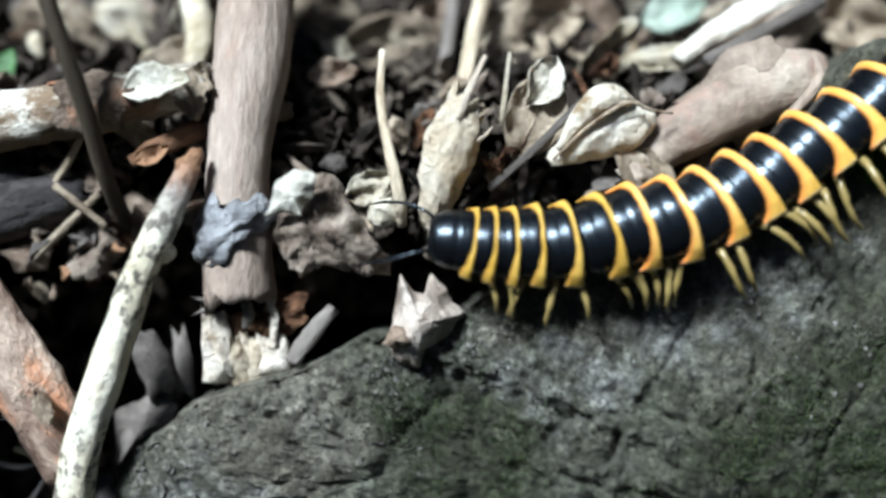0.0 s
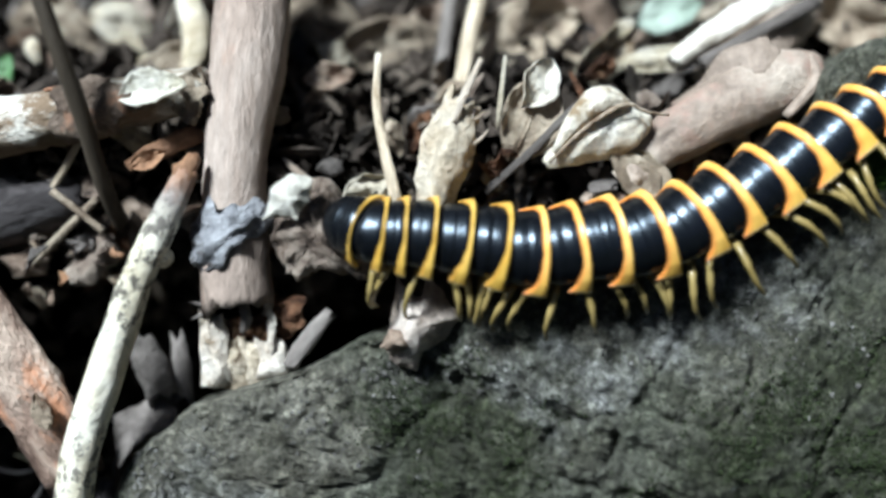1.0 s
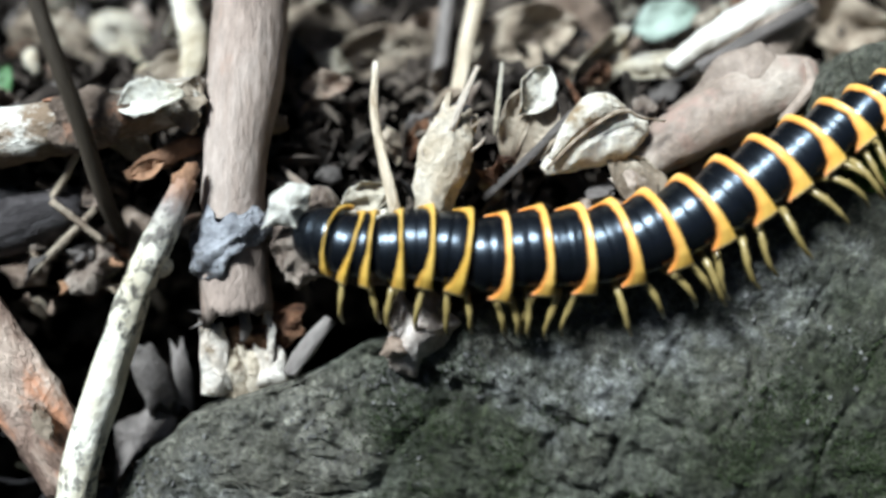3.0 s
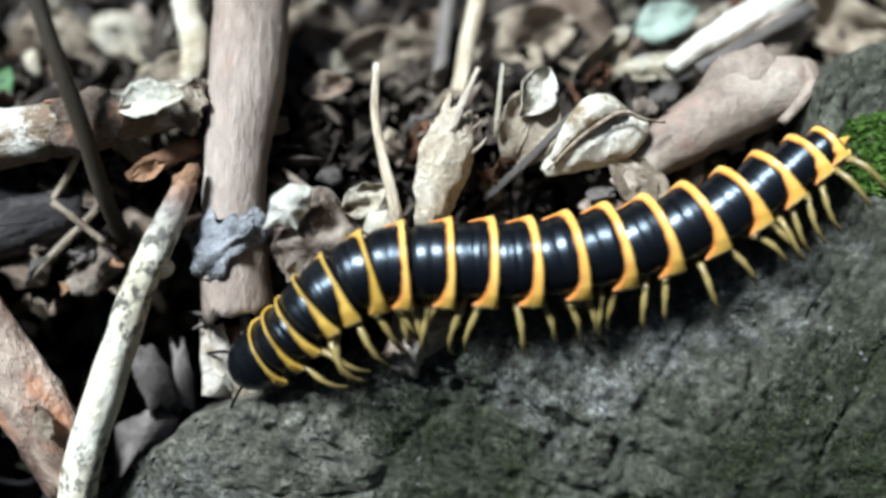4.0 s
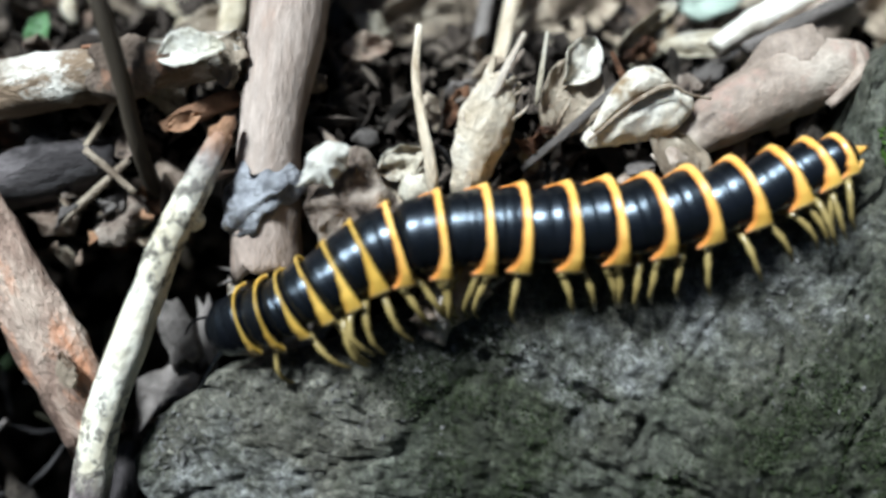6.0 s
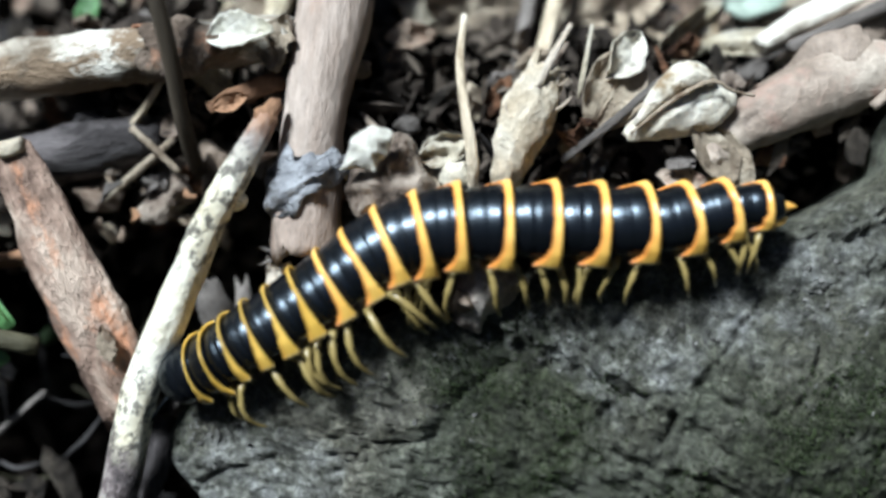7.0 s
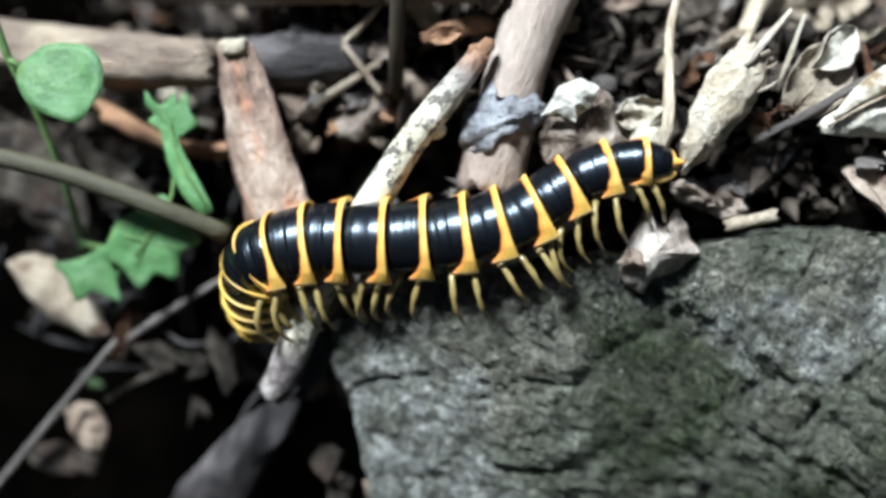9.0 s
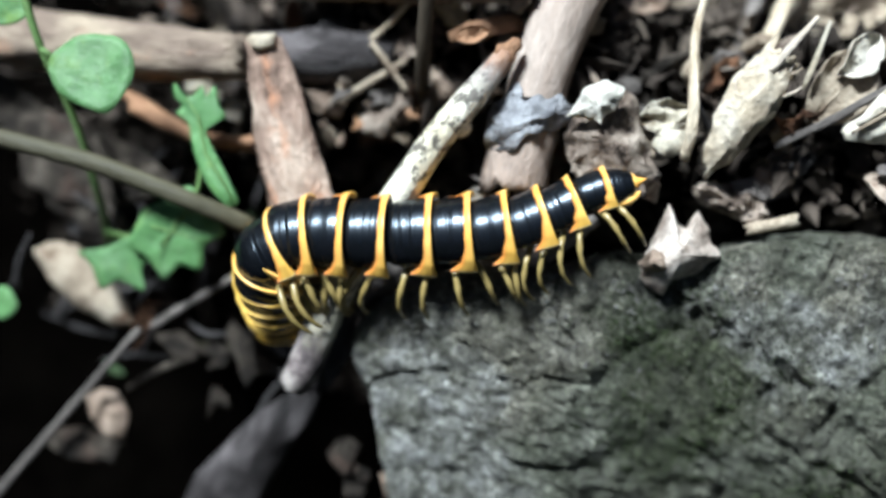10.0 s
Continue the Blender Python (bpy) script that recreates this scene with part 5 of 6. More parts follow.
# ---- the green seedling ----
def blade_bm(outline, thick=0.012, cup=0.12, seed=0.0):
    """A flat living leaf with a lobed outline: (x, y) centimetres round its middle."""
    bm = bmesh.new()
    pts = [Vector((*p[:2], 0)) for p in glide([*outline, outline[0]], len(outline) * 4 + 1)[:-1]]
    n = len(pts)
    layers = []
    for dz in (thick / 2, -thick / 2):
        rings = []
        for s in (1.0, 0.8, 0.55, 0.28):
            ring = []
            for p in pts:
                q = p * s
                z = dz * (0.4 if s == 1 else 1) + cup * (q.length ** 2) + 0.03 * noise.noise(q * 5 + Vector((seed, 0, 0)))
                ring.append(bm.verts.new(Vector((q.x, q.y, z)) * CM))
            rings.append(ring)
        mid = bm.verts.new(Vector((0, 0, dz)) * CM)
        for a, b in zip(rings, rings[1:]):
            for j in range(n):
                bm.faces.new((a[j], a[(j + 1) % n], b[(j + 1) % n], b[j]))
        for j in range(n):
            bm.faces.new((rings[-1][j], rings[-1][(j + 1) % n], mid))
        layers.append(rings[0])
    for j in range(n):
        bm.faces.new((layers[0][j], layers[0][(j + 1) % n], layers[1][(j + 1) % n], layers[1][j]))
    return bm


def seedling():
    base = Vector((-4.65, -1.92, -0.5))
    s = root("seedling", BANK @ Matrix.Translation(base * CM), "small green seedling with round and lobed leaves", "plant")

    def rel(p, r):
        return (p[0] - base.x, p[1] - base.y, p[2] - base.z, r)

    def m(p, turn, tx=0, ty=0):
        return Matrix.Translation((Vector(p) - base) * CM) @ pose(0, 0, 0, tx, ty, turn)
    part("stem", stick_bm([rel((-4.65, -1.92, -0.5), 0.031), rel((-4.58, -1.30, 0.2), 0.031), rel((-4.74, -0.70, 0.6), 0.027), rel((-4.96, -0.24, 0.9), 0.030), rel((-5.16, 0.15, 1), 0.030)], 18, sides=8, rough=0.08), GREEN_STEM, s)
    part("stalk", stick_bm([rel((-4.95, -0.26, 0.9), 0.022), rel((-4.90, -0.27, 0.9), 0.022), rel((-4.83, -0.32, 0.86), 0.018)], 8, sides=7), GREEN_STEM, s)
    part("round_leaf", blade_bm([(-0.02, 0.28), (0.17, 0.27), (0.3, 0.16), (0.33, -0.02), (0.27, -0.19), (0.18, -0.29), (0.06, -0.28), (-0.14, -0.22), (-0.29, -0.09), (-0.32, 0.07), (-0.18, 0.22)], 0.012, 0.2, 1), GREEN, s, "", m((-4.54, -0.32, 0.9), 8, -8))
    part("lobed_leaf", blade_bm([(-0.31, 0.29), (-0.18, 0.21), (-0.1, 0.32), (-0.05, 0.25), (0.0, 0.34), (0.06, 0.22), (0.14, 0.14), (0.05, 0.05), (0.02, -0.01), (0.13, -0.18), (0.29, -0.34), (0.4, -0.45), (0.32, -0.5), (0.16, -0.41), (0.01, -0.25), (-0.1, -0.06), (-0.15, 0.03), (-0.24, 0.07), (-0.21, 0.14), (-0.28, 0.19)], 0.012, 0.06, 2), GREEN, s, "", m((-3.75, -0.52, 0.55), 0, 0))
    part("lobed_leaf", blade_bm([(-0.2, 0.2), (0.0, 0.26), (0.2, 0.34), (0.3, 0.16), (0.44, -0.04), (0.26, -0.12), (0.2, -0.32), (0.04, -0.26), (-0.1, -0.36), (-0.22, -0.18), (-0.36, -0.08)], 0.012, 0.06, 3), GREEN, s, "", m((-3.85, -1.34, 0.45), 20, 5))
    part("lobed_leaf", blade_bm([(-0.34, 0.06), (-0.1, 0.12), (0.1, 0.22), (0.34, 0.12), (0.2, -0.02), (0.24, -0.2), (0.02, -0.14), (-0.12, -0.22), (-0.2, -0.06)], 0.012, 0.06, 4), GREEN, s, "", m((-4.25, -1.70, 0.35), 10, 0))
    o = Vector((-3.84, -1.33, 0.47)) - base
    for x, y in ((0.34, 0.0), (0.12, 0.26), (-0.06, -0.28)):
        part("vein", tube(bmesh.new(), [(o.x - x * 0.5, o.y - y * 0.5, o.z + 0.004, 0.008), (o.x + x * 0.2, o.y + y * 0.2, o.z + 0.006, 0.007), (o.x + x * 0.9, o.y + y * 0.9, o.z + 0.016, 0.003)], 6, 0.1), GREEN_STEM, s)
    part("midrib", tube(bmesh.new(), [rel((-3.4, -0.96, 0.565), 0.011), rel((-3.69, -0.68, 0.57), 0.01), rel((-3.82, -0.42, 0.575), 0.008), rel((-3.94, -0.32, 0.58), 0.003)], 6, 0.1), GREEN_STEM, s)
    part("leaf_stalk", stick_bm([rel((-4.53, -1.52, 0.1), 0.023), rel((-4.19, -1.48, 0.3), 0.023), rel((-3.89, -1.35, 0.42), 0.019), rel((-3.71, -0.99, 0.5), 0.019), rel((-3.75, -0.61, 0.52), 0.015)], 16, sides=7), GREEN_STEM, s)
    part("small_leaf", blade_bm([(-0.12, 0.1), (0.06, 0.14), (0.16, 0.0), (0.06, -0.12), (-0.1, -0.1)], 0.012, 0.1, 5), GREEN, s, "", m((-5.22, -2.31, 0.2), 10, 0))
    part("small_leaf", blade_bm([(-0.2, 0.12), (0.06, 0.14), (0.22, 0.0), (0.06, -0.12), (-0.2, -0.1)], 0.012, 0.1, 6), GREEN, s, "", m((-5.31, -0.03, 0.9), 10, 0))


# ---- crumbs, chips and moss ----
def litter():
    rng = random.Random(5)
    # thin twiglets and scraps in the hollow beside the stone
    # mostly dark wood, so that the twiglets hold the hollow's shade in their colour
    for k in range(34):
        a, b = rng.uniform(-5.6, -2.5), rng.uniform(-2.7, -0.9)
        h = rng.uniform(-0.6, 0.05)
        d = rng.uniform(0, math.pi)
        n = rng.uniform(0.3, 0.8)
        dx, dy, dz = math.cos(d) * n, math.sin(d) * n, rng.uniform(-0.2, 0.2)
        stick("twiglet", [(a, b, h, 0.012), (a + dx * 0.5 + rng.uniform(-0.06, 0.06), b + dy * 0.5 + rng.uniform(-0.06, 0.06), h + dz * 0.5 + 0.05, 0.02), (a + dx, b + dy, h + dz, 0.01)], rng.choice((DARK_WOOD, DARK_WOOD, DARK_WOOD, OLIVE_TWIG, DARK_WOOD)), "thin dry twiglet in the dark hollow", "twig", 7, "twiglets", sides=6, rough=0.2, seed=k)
    # torn leaves caught between the twigs
    # dull and dark materials put the shade into these scraps too
    for k in range(15):
        a, b = rng.uniform(-5.4, -2.6), rng.uniform(-2.8, -0.8)
        mat, say = ((DULL_SHADED_LEAF, "brown torn leaf caught in the hollow"), (DARK_WOOD, "dark rotten scrap in the hollow"), (DULL_SHADED_LEAF, "dull torn leaf caught in the hollow"), (DARK_BLADE, "dark green leaf scrap in the hollow"))[(0, 1, 1, 2, 3)[k % 5]]
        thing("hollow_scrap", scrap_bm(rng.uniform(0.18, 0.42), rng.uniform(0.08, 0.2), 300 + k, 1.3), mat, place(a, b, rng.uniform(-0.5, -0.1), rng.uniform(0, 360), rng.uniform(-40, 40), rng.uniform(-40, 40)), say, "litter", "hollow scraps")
    # small litter beside the leaning bark strip
    for k in range(14):
        a, b, h = (-2.68, -0.11, 0.15)
        mat, say = ((BUFF_LEAF, "buff crumb of dead leaf beside the bark strip"), (GREY_WOOD, "grey chip beside the bark strip"), (BROWN_LEAF, "brown crumb of dead leaf beside the bark strip"), (RUST_LEAF, "orange crumb of bark beside the bark strip"))[(0, 1, 2, 0, 2, 3, 1)[k % 7]]
        thing("litter_crumb", scrap_bm(rng.uniform(0.12, 0.3), rng.uniform(0.06, 0.14), 400 + k, 1.3), mat, place(a + rng.uniform(-0.35, 0.35), b + rng.uniform(-0.3, 0.3), h + rng.uniform(-0.15, 0.15), rng.uniform(0, 360), rng.uniform(-40, 40), rng.uniform(-40, 40)), say, "litter", "bark crumbs")
    # scraps that can be told apart
    kinds = [(DARK_WOOD, "dark chip of rotten wood"), (BROWN_LEAF, "brown torn piece of dead leaf"), (BUFF_LEAF, "buff torn piece of dead leaf"), (GREY_WOOD, "grey chip of weathered wood"), (CRUMPLED, "dark crumpled piece of dead leaf"), (DULL_SHADED_LEAF, "dull brown torn piece of dead leaf"), (PALE_LEAF, "pale torn piece of dead leaf"), (ROT_WOOD, "reddish crumb of rotten wood")]
    shapes = []
    for q, (mat, _) in enumerate(kinds):
        row = []
        for k in range(6):
            l, w = rng.uniform(0.1, 0.26), rng.uniform(0.05, 0.14)
            rim = [(math.cos(g * 0.9) * l * rng.uniform(0.6, 1.25), math.sin(g * 0.9) * w * rng.uniform(0.6, 1.25)) for g in range(7)]
            row.append(mesh_of("scrap", sheet_bm(rim, 0.02, rng.uniform(-0.05, 0.1), rng.uniform(0.04, 0.12), 5, q * 10 + k, 0.12, around=22, steps=(1.0, 0.75, 0.4)), mat, k % 2 == 0))
        row += [mesh_of("splinter", tube(bmesh.new(), glide([(0, 0, 0, 0.01), (rng.uniform(0.15, 0.25), rng.uniform(-0.05, 0.05), 0.02, rng.uniform(0.02, 0.045)), (rng.uniform(0.4, 0.6), 0, 0, 0.012)], 6), 7, 0.3, seed=q + k), mat) for k in range(2)]
        shapes.append(row)
    made = 0
    while made < 300:
        a, b = rng.uniform(-5.4, 4.2), rng.uniform(-2.6, 2.6)
        if (b < -0.4 and a > -2.2) or (b < -0.4 and rng.random() < 0.6) or (-1.1 < a - 0.1 * b < 0.6 and b < 0.2) or (0.3 < a < 2.6 and -0.5 < b < 0.35 and rng.random() < 0.75):
            continue
        i = rng.randrange(len(kinds))
        ob = new("litter_scrap", rng.choice(shapes[i]))
        ob.matrix_world = place(a, b, soil_height(a, b) + rng.uniform(0.05, 0.3), rng.uniform(0, 360), rng.uniform(-45, 45), rng.uniform(-45, 45))
        tagged(ob, kinds[i][1], "litter", "litter scraps")
        made += 1
    # crumbs nobody could count
    verts, faces = [], []
    for k in range(9000):
        a, b = rng.gauss(-0.6, 2.6), rng.uniform(-2.8, 3.4)
        if b < -0.55 and a > -2.2:
            continue
        r = rng.uniform(0.015, 0.06) * (2.2 if rng.random() < 0.2 else 1)
        c = Vector((a, b, soil_height(a, b) + r * rng.uniform(0.2, 2.0)))
        turn = Euler((rng.uniform(0, 6), rng.uniform(0, 6), rng.uniform(0, 6))).to_matrix()
        s = Vector((r * rng.uniform(0.8, 2.8), r, r * rng.uniform(0.12, 0.6)))
        n0 = len(verts)
        for q in ((1, 0.2, 0), (-1, -0.3, 0), (0.1, 1, 0), (-0.2, -1, 0), (0.3, 0.1, 1), (-0.3, 0.2, -1)):
            v = Vector((q[0] * s.x, q[1] * s.y, q[2] * s.z)) * rng.uniform(0.6, 1.3)
            verts.append((c + turn @ v) * CM)
        for f in ((0, 2, 4), (2, 1, 4), (1, 3, 4), (3, 0, 4), (2, 0, 5), (1, 2, 5), (3, 1, 5), (0, 3, 5)):
            faces.append([n0 + q for q in f])
    me = bpy.data.meshes.new("litter_crumbs")
    me.from_pydata(verts, [], faces)
    me.materials.append(DEBRIS)
    ob = new("litter_crumbs", me)
    ob.matrix_world = BANK.copy()
    tagged(ob, "fine dark crumbs of rotten leaves and wood", "litter", kind="stuff")
    # loose grit on the stone's ridge
    verts, faces = [], []
    while len(faces) < 9600:
        a, k = rng.uniform(-2.2, 3.0), min(abs(rng.gauss(0, 0.3)), 0.9)
        b = -0.62 + 0.34 * a - k if a < 1.6 else -0.1 - k * 1.4
        if rng.random() > 0.35 + 1.6 * noise.noise(Vector((a * 2.1, b * 2.1, 6))):
            continue
        hit, spot, up, _ = STONE_OB.ray_cast(Vector((a, b, 3)) * CM, Vector((0, 0, -1)))
        if not hit or up.z < 0.5:
            continue
        r = 0.006 + 0.02 * rng.random() ** 4
        turn = Euler((rng.uniform(0, 6), rng.uniform(0, 6), rng.uniform(0, 6))).to_matrix()
        n0 = len(verts)
        for q in ((1, 0.2, 0), (-1, -0.3, 0), (0.1, 1, 0), (-0.2, -1, 0), (0.3, 0.1, 0.8), (-0.3, 0.2, -0.8)):
            verts.append(spot + turn @ Vector(q) * r * rng.uniform(0.6, 1.4) * CM)
        for f in ((0, 2, 4), (2, 1, 4), (1, 3, 4), (3, 0, 4), (2, 0, 5), (1, 2, 5), (3, 1, 5), (0, 3, 5)):
            faces.append([n0 + q for q in f])
    me = bpy.data.meshes.new("stone_grit")
    me.from_pydata(verts, [], faces)
    me.materials.append(GRIT)
    ob = new("stone_grit", me)
    ob.matrix_world = BANK.copy()
    tagged(ob, "pale fine grit on the stone's ridge", "grit", kind="stuff")
    # thin moss film on the stone
    verts, faces = [], []
    while len(faces) < 21000:
        a, b = rng.uniform(-1.2, 4.2), rng.uniform(-3.4, -0.5)
        grown = max(math.exp(-2 * ((a - x) ** 2 + (b - y) ** 2) / r ** 2) for x, y, r in GREENED)
        if rng.random() > grown * max(0.0, 0.45 + 1.6 * noise.noise(Vector((a * 2.4, b * 2.4, 3)))):
            continue
        hit, spot, up, _ = STONE_OB.ray_cast(Vector((a, b, 3)) * CM, Vector((0, 0, -1)))
        if not hit:
            continue
        base = spot / CM - up * 0.004
        lean = (up + Vector((rng.gauss(0, 0.6), rng.gauss(0, 0.6), 0))).normalized() * rng.uniform(0.014, 0.035)
        side = Vector((-lean.y, lean.x, 0)).normalized() * 0.009
        n0 = len(verts)
        verts += [(base - side) * CM, (base + side) * CM, (base + lean * 0.6 + side * 0.7) * CM, (base + lean) * CM, (base + lean * 0.5 + Vector((side.y, -side.x, 0))) * CM]
        faces += [[n0, n0 + 1, n0 + 2, n0 + 3], [n0, n0 + 3, n0 + 4], [n0 + 1, n0 + 4, n0 + 3]]
    me = bpy.data.meshes.new("moss_film")
    me.from_pydata(verts, [], faces)
    me.materials.append(MOSS_FILM)
    ob = new("moss_film", me)
    ob.matrix_world = BANK.copy()
    tagged(ob, "short dark green moss film on the stone", "moss", kind="stuff")
    # moss on the stone's far shoulder
    verts, faces = [], []
    for k in range(2600):
        ang, rad = rng.uniform(0, 2 * math.pi), rng.random() ** 0.6
        a, b = 3.12 + math.cos(ang) * rad * 0.42, 0.7 + math.sin(ang) * rad * 0.28
        h = stone_top(a, b) - 0.02
        lean = Vector((rng.gauss(0, 0.5), rng.gauss(0, 0.5), 1)).normalized() * rng.uniform(0.03, 0.08)
        side = Vector((-lean.y, lean.x, 0)).normalized() * 0.014
        n0 = len(verts)
        base = Vector((a, b, h))
        verts += [(base - side) * CM, (base + side) * CM, (base + lean * 0.6 + side * 0.7) * CM, (base + lean) * CM, (base + lean * 0.5 + Vector((side.y, -side.x, 0))) * CM]
        faces += [[n0, n0 + 1, n0 + 2, n0 + 3], [n0, n0 + 3, n0 + 4], [n0 + 1, n0 + 4, n0 + 3]]
    me = bpy.data.meshes.new("moss_patch")
    me.from_pydata(verts, [], faces)
    me.materials.append(MOSS)
    ob = new("moss_patch", me)
    ob.matrix_world = BANK.copy()
    tagged(ob, "bright green moss tuft on the stone", "moss", kind="stuff")


# ---- the millipede ----
RING_LENGTH = [0.14, 0.14, 0.145, 0.16, 0.19, 0.21, 0.225, 0.245, 0.265, 0.275, 0.28, 0.28, 0.28, 0.28, 0.28, 0.27, 0.25, 0.22]
RING_SIZE = [0.77, 0.82, 0.86, 0.895, 0.925, 0.95, 0.98, 1, 1, 1, 1, 0.99, 0.97, 0.945, 0.9, 0.82, 0.71, 0.55]
HALF_WIDTH, HEIGHT = 0.272, 0.245


def shell_bm(length, size):
    """The black ring: arched back, belly, cross grooves; x forward, z up, in centimetres."""
    bm = bmesh.new()
    w, hh = HALF_WIDTH * size, HEIGHT * size
    sect = [(math.sin(radians(a)), math.cos(radians(a))) for a in range(-90, 91, 9)]
    under = [(0.86, -0.12), (0.6, -0.42), (0.3, -0.58), (0.0, -0.62), (-0.3, -0.58), (-0.6, -0.42), (-0.86, -0.12)]
    prof = [(0.85, 0.62), (0.74, 0.72), (0.62, 0.81), (0.52, 0.875), (0.4, 0.92), (0.27, 0.945), (0.15, 0.958), (0.09, 0.962), (0.06, 0.948), (0.03, 0.964), (-0.07, 0.978), (-0.2, 0.985), (-0.36, 0.985), (-0.44, 0.96), (-0.47, 0.85)]
    rings = []
    for x, s in prof:
        rings.append([bm.verts.new(Vector(((x + 0.4) * length, y * w * s, z * hh * s)) * CM) for y, z in sect + under])
    n = len(rings[0])
    for a, b in zip(rings, rings[1:]):
        for j in range(n):
            bm.faces.new((a[j], a[(j + 1) % n], b[(j + 1) % n], b[j]))
    bm.faces.new(rings[0])
    bm.faces.new(rings[-1][::-1])
    return bm


def band_bm(length, size, front=False, inner=0.95):
    """The bright hind margin: narrow over the back, broad on the side keels, which end in a backward point."""
    bm = bmesh.new()
    w, hh = HALF_WIDTH * size, HEIGHT * size
    n, cols = 72, 5
    edge, keel = bm.verts.layers.float.new("edge"), bm.verts.layers.float.new("keel")
    shells = []
    for lift in (1.04 if front else 1.03, inner):
        grid = []
        for j in range(n + 1):
            s = j / n * 2 - 1
            k = abs(s)
            a = radians(90 * s)
            if front:
                wide = 0.12 + 0.46 * max(0, (k - 0.3) / 0.7) ** 1.3
            else:
                wide = 0.165 + 0.03 * k + 0.26 * max(0, (k - 0.42) / 0.58) ** 1.7 + 0.2 * max(0, (k - 0.86) / 0.14) ** 1.4
            wide *= 1 + 0.22 * noise.noise(Vector((s * 5, size * 9, length * 31)))
            back = -0.5 - 0.03 * max(0, (k - 0.7) / 0.3) ** 2
            out = 1 + 0.13 * max(0, (k - 0.62) / 0.38) ** 1.5
            row = []
            for i in range(cols):
                x = (back + 0.4 + wide * i / (cols - 1)) * length
                crown = lift + ((0.05, 0.045, 0.025, 0.0, -0.03)[i] if lift > 1 else 0.02 * (1 - i / (cols - 1)))
                row.append(bm.verts.new(Vector((x, math.sin(a) * w * crown * out, math.cos(a) * hh * crown - 0.03 * size * max(0, (k - 0.8) / 0.2))) * CM))
                row[-1][edge], row[-1][keel] = i / (cols - 1), k
            grid.append(row)
        shells.append(grid)
    for grid in shells:
        for j in range(n):
            for i in range(cols - 1):
                bm.faces.new((grid[j][i], grid[j + 1][i], grid[j + 1][i + 1], grid[j][i + 1]))
    o, q = shells
    for j in range(n):
        for i in (0, cols - 1):
            bm.faces.new((o[j][i], o[j + 1][i], q[j + 1][i], q[j][i]))
    for i in range(cols - 1):
        for j in (0, n):
            bm.faces.new((o[j][i], o[j][i + 1], q[j][i + 1], q[j][i]))
    return bm


def leg_bm(side, size):
    """A jointed leg from the hip at the origin, out and down."""
    line = [(0, 0, 0, 0.026), (0, 0.09, 0.012, 0.029), (0.002, 0.17, 0.01, 0.03), (0.006, 0.2, 0.0, 0.023), (0.014, 0.27, -0.045, 0.027), (0.02, 0.305, -0.085, 0.019), (0.022, 0.33, -0.16, 0.023), (0.018, 0.338, -0.21, 0.016), (0.008, 0.335, -0.28, 0.016), (-0.004, 0.32, -0.335, 0.011), (-0.012, 0.31, -0.365, 0.003)]
    reach = 1.0 if side > 0 else 0.6
    return tube(bmesh.new(), [(x * size, y * size * side * reach, z * size, r * size) for x, y, z, r in line], 8, 0.05)


LINES = []


def body_line(t, points):
    """Where head, rings and tail lie at t seconds: along, up and off the bank in centimetres."""
    LINES.append((t, [Vector(p) + Vector((0, 0.045, 0)) for p in points]))


body_line(0, [(0.03, 0.03, 0.82), (0.19, 0.00, 0.81), (0.32, -0.01, 0.81), (0.46, -0.02, 0.80), (0.62, -0.01, 0.80), (0.83, 0.00, 0.79), (1.08, 0.06, 0.78), (1.29, 0.12, 0.77), (1.54, 0.17, 0.76), (1.78, 0.26, 0.75), (2.00, 0.38, 0.74), (2.22, 0.50, 0.73), (2.45, 0.66, 0.72), (2.70, 0.82, 0.71), (2.94, 1.00, 0.70), (3.17, 1.16, 0.70), (3.38, 1.30, 0.69), (3.56, 1.43, 0.68), (3.69, 1.52, 0.68), (3.81, 1.60, 0.67)])
body_line(0.2, [(-0.47, 0.13, 0.82), (-0.31, 0.04, 0.82), (-0.18, 0.02, 0.82), (0.01, 0.00, 0.82), (0.19, -0.02, 0.81), (0.40, -0.02, 0.80), (0.64, -0.01, 0.79), (0.90, 0.03, 0.78), (1.15, 0.08, 0.77), (1.41, 0.12, 0.76), (1.66, 0.21, 0.75), (1.90, 0.34, 0.74), (2.15, 0.47, 0.74), (2.37, 0.61, 0.73), (2.62, 0.73, 0.72), (2.85, 0.86, 0.71), (3.06, 1.01, 0.70), (3.23, 1.12, 0.69), (3.36, 1.22, 0.69), (3.48, 1.29, 0.68)])
body_line(0.5, [(-0.51, 0.09, 0.76), (-0.52, 0.07, 0.82), (-0.39, 0.07, 0.82), (-0.22, 0.07, 0.82), (-0.05, 0.07, 0.82), (0.16, 0.05, 0.81), (0.40, 0.04, 0.80), (0.64, 0.02, 0.79), (0.90, 0.04, 0.78), (1.16, 0.07, 0.77), (1.43, 0.12, 0.76), (1.69, 0.21, 0.75), (1.93, 0.32, 0.74), (2.18, 0.45, 0.73), (2.44, 0.60, 0.72), (2.66, 0.73, 0.72), (2.86, 0.86, 0.71), (3.05, 1.00, 0.70), (3.20, 1.11, 0.69), (3.32, 1.20, 0.69)])
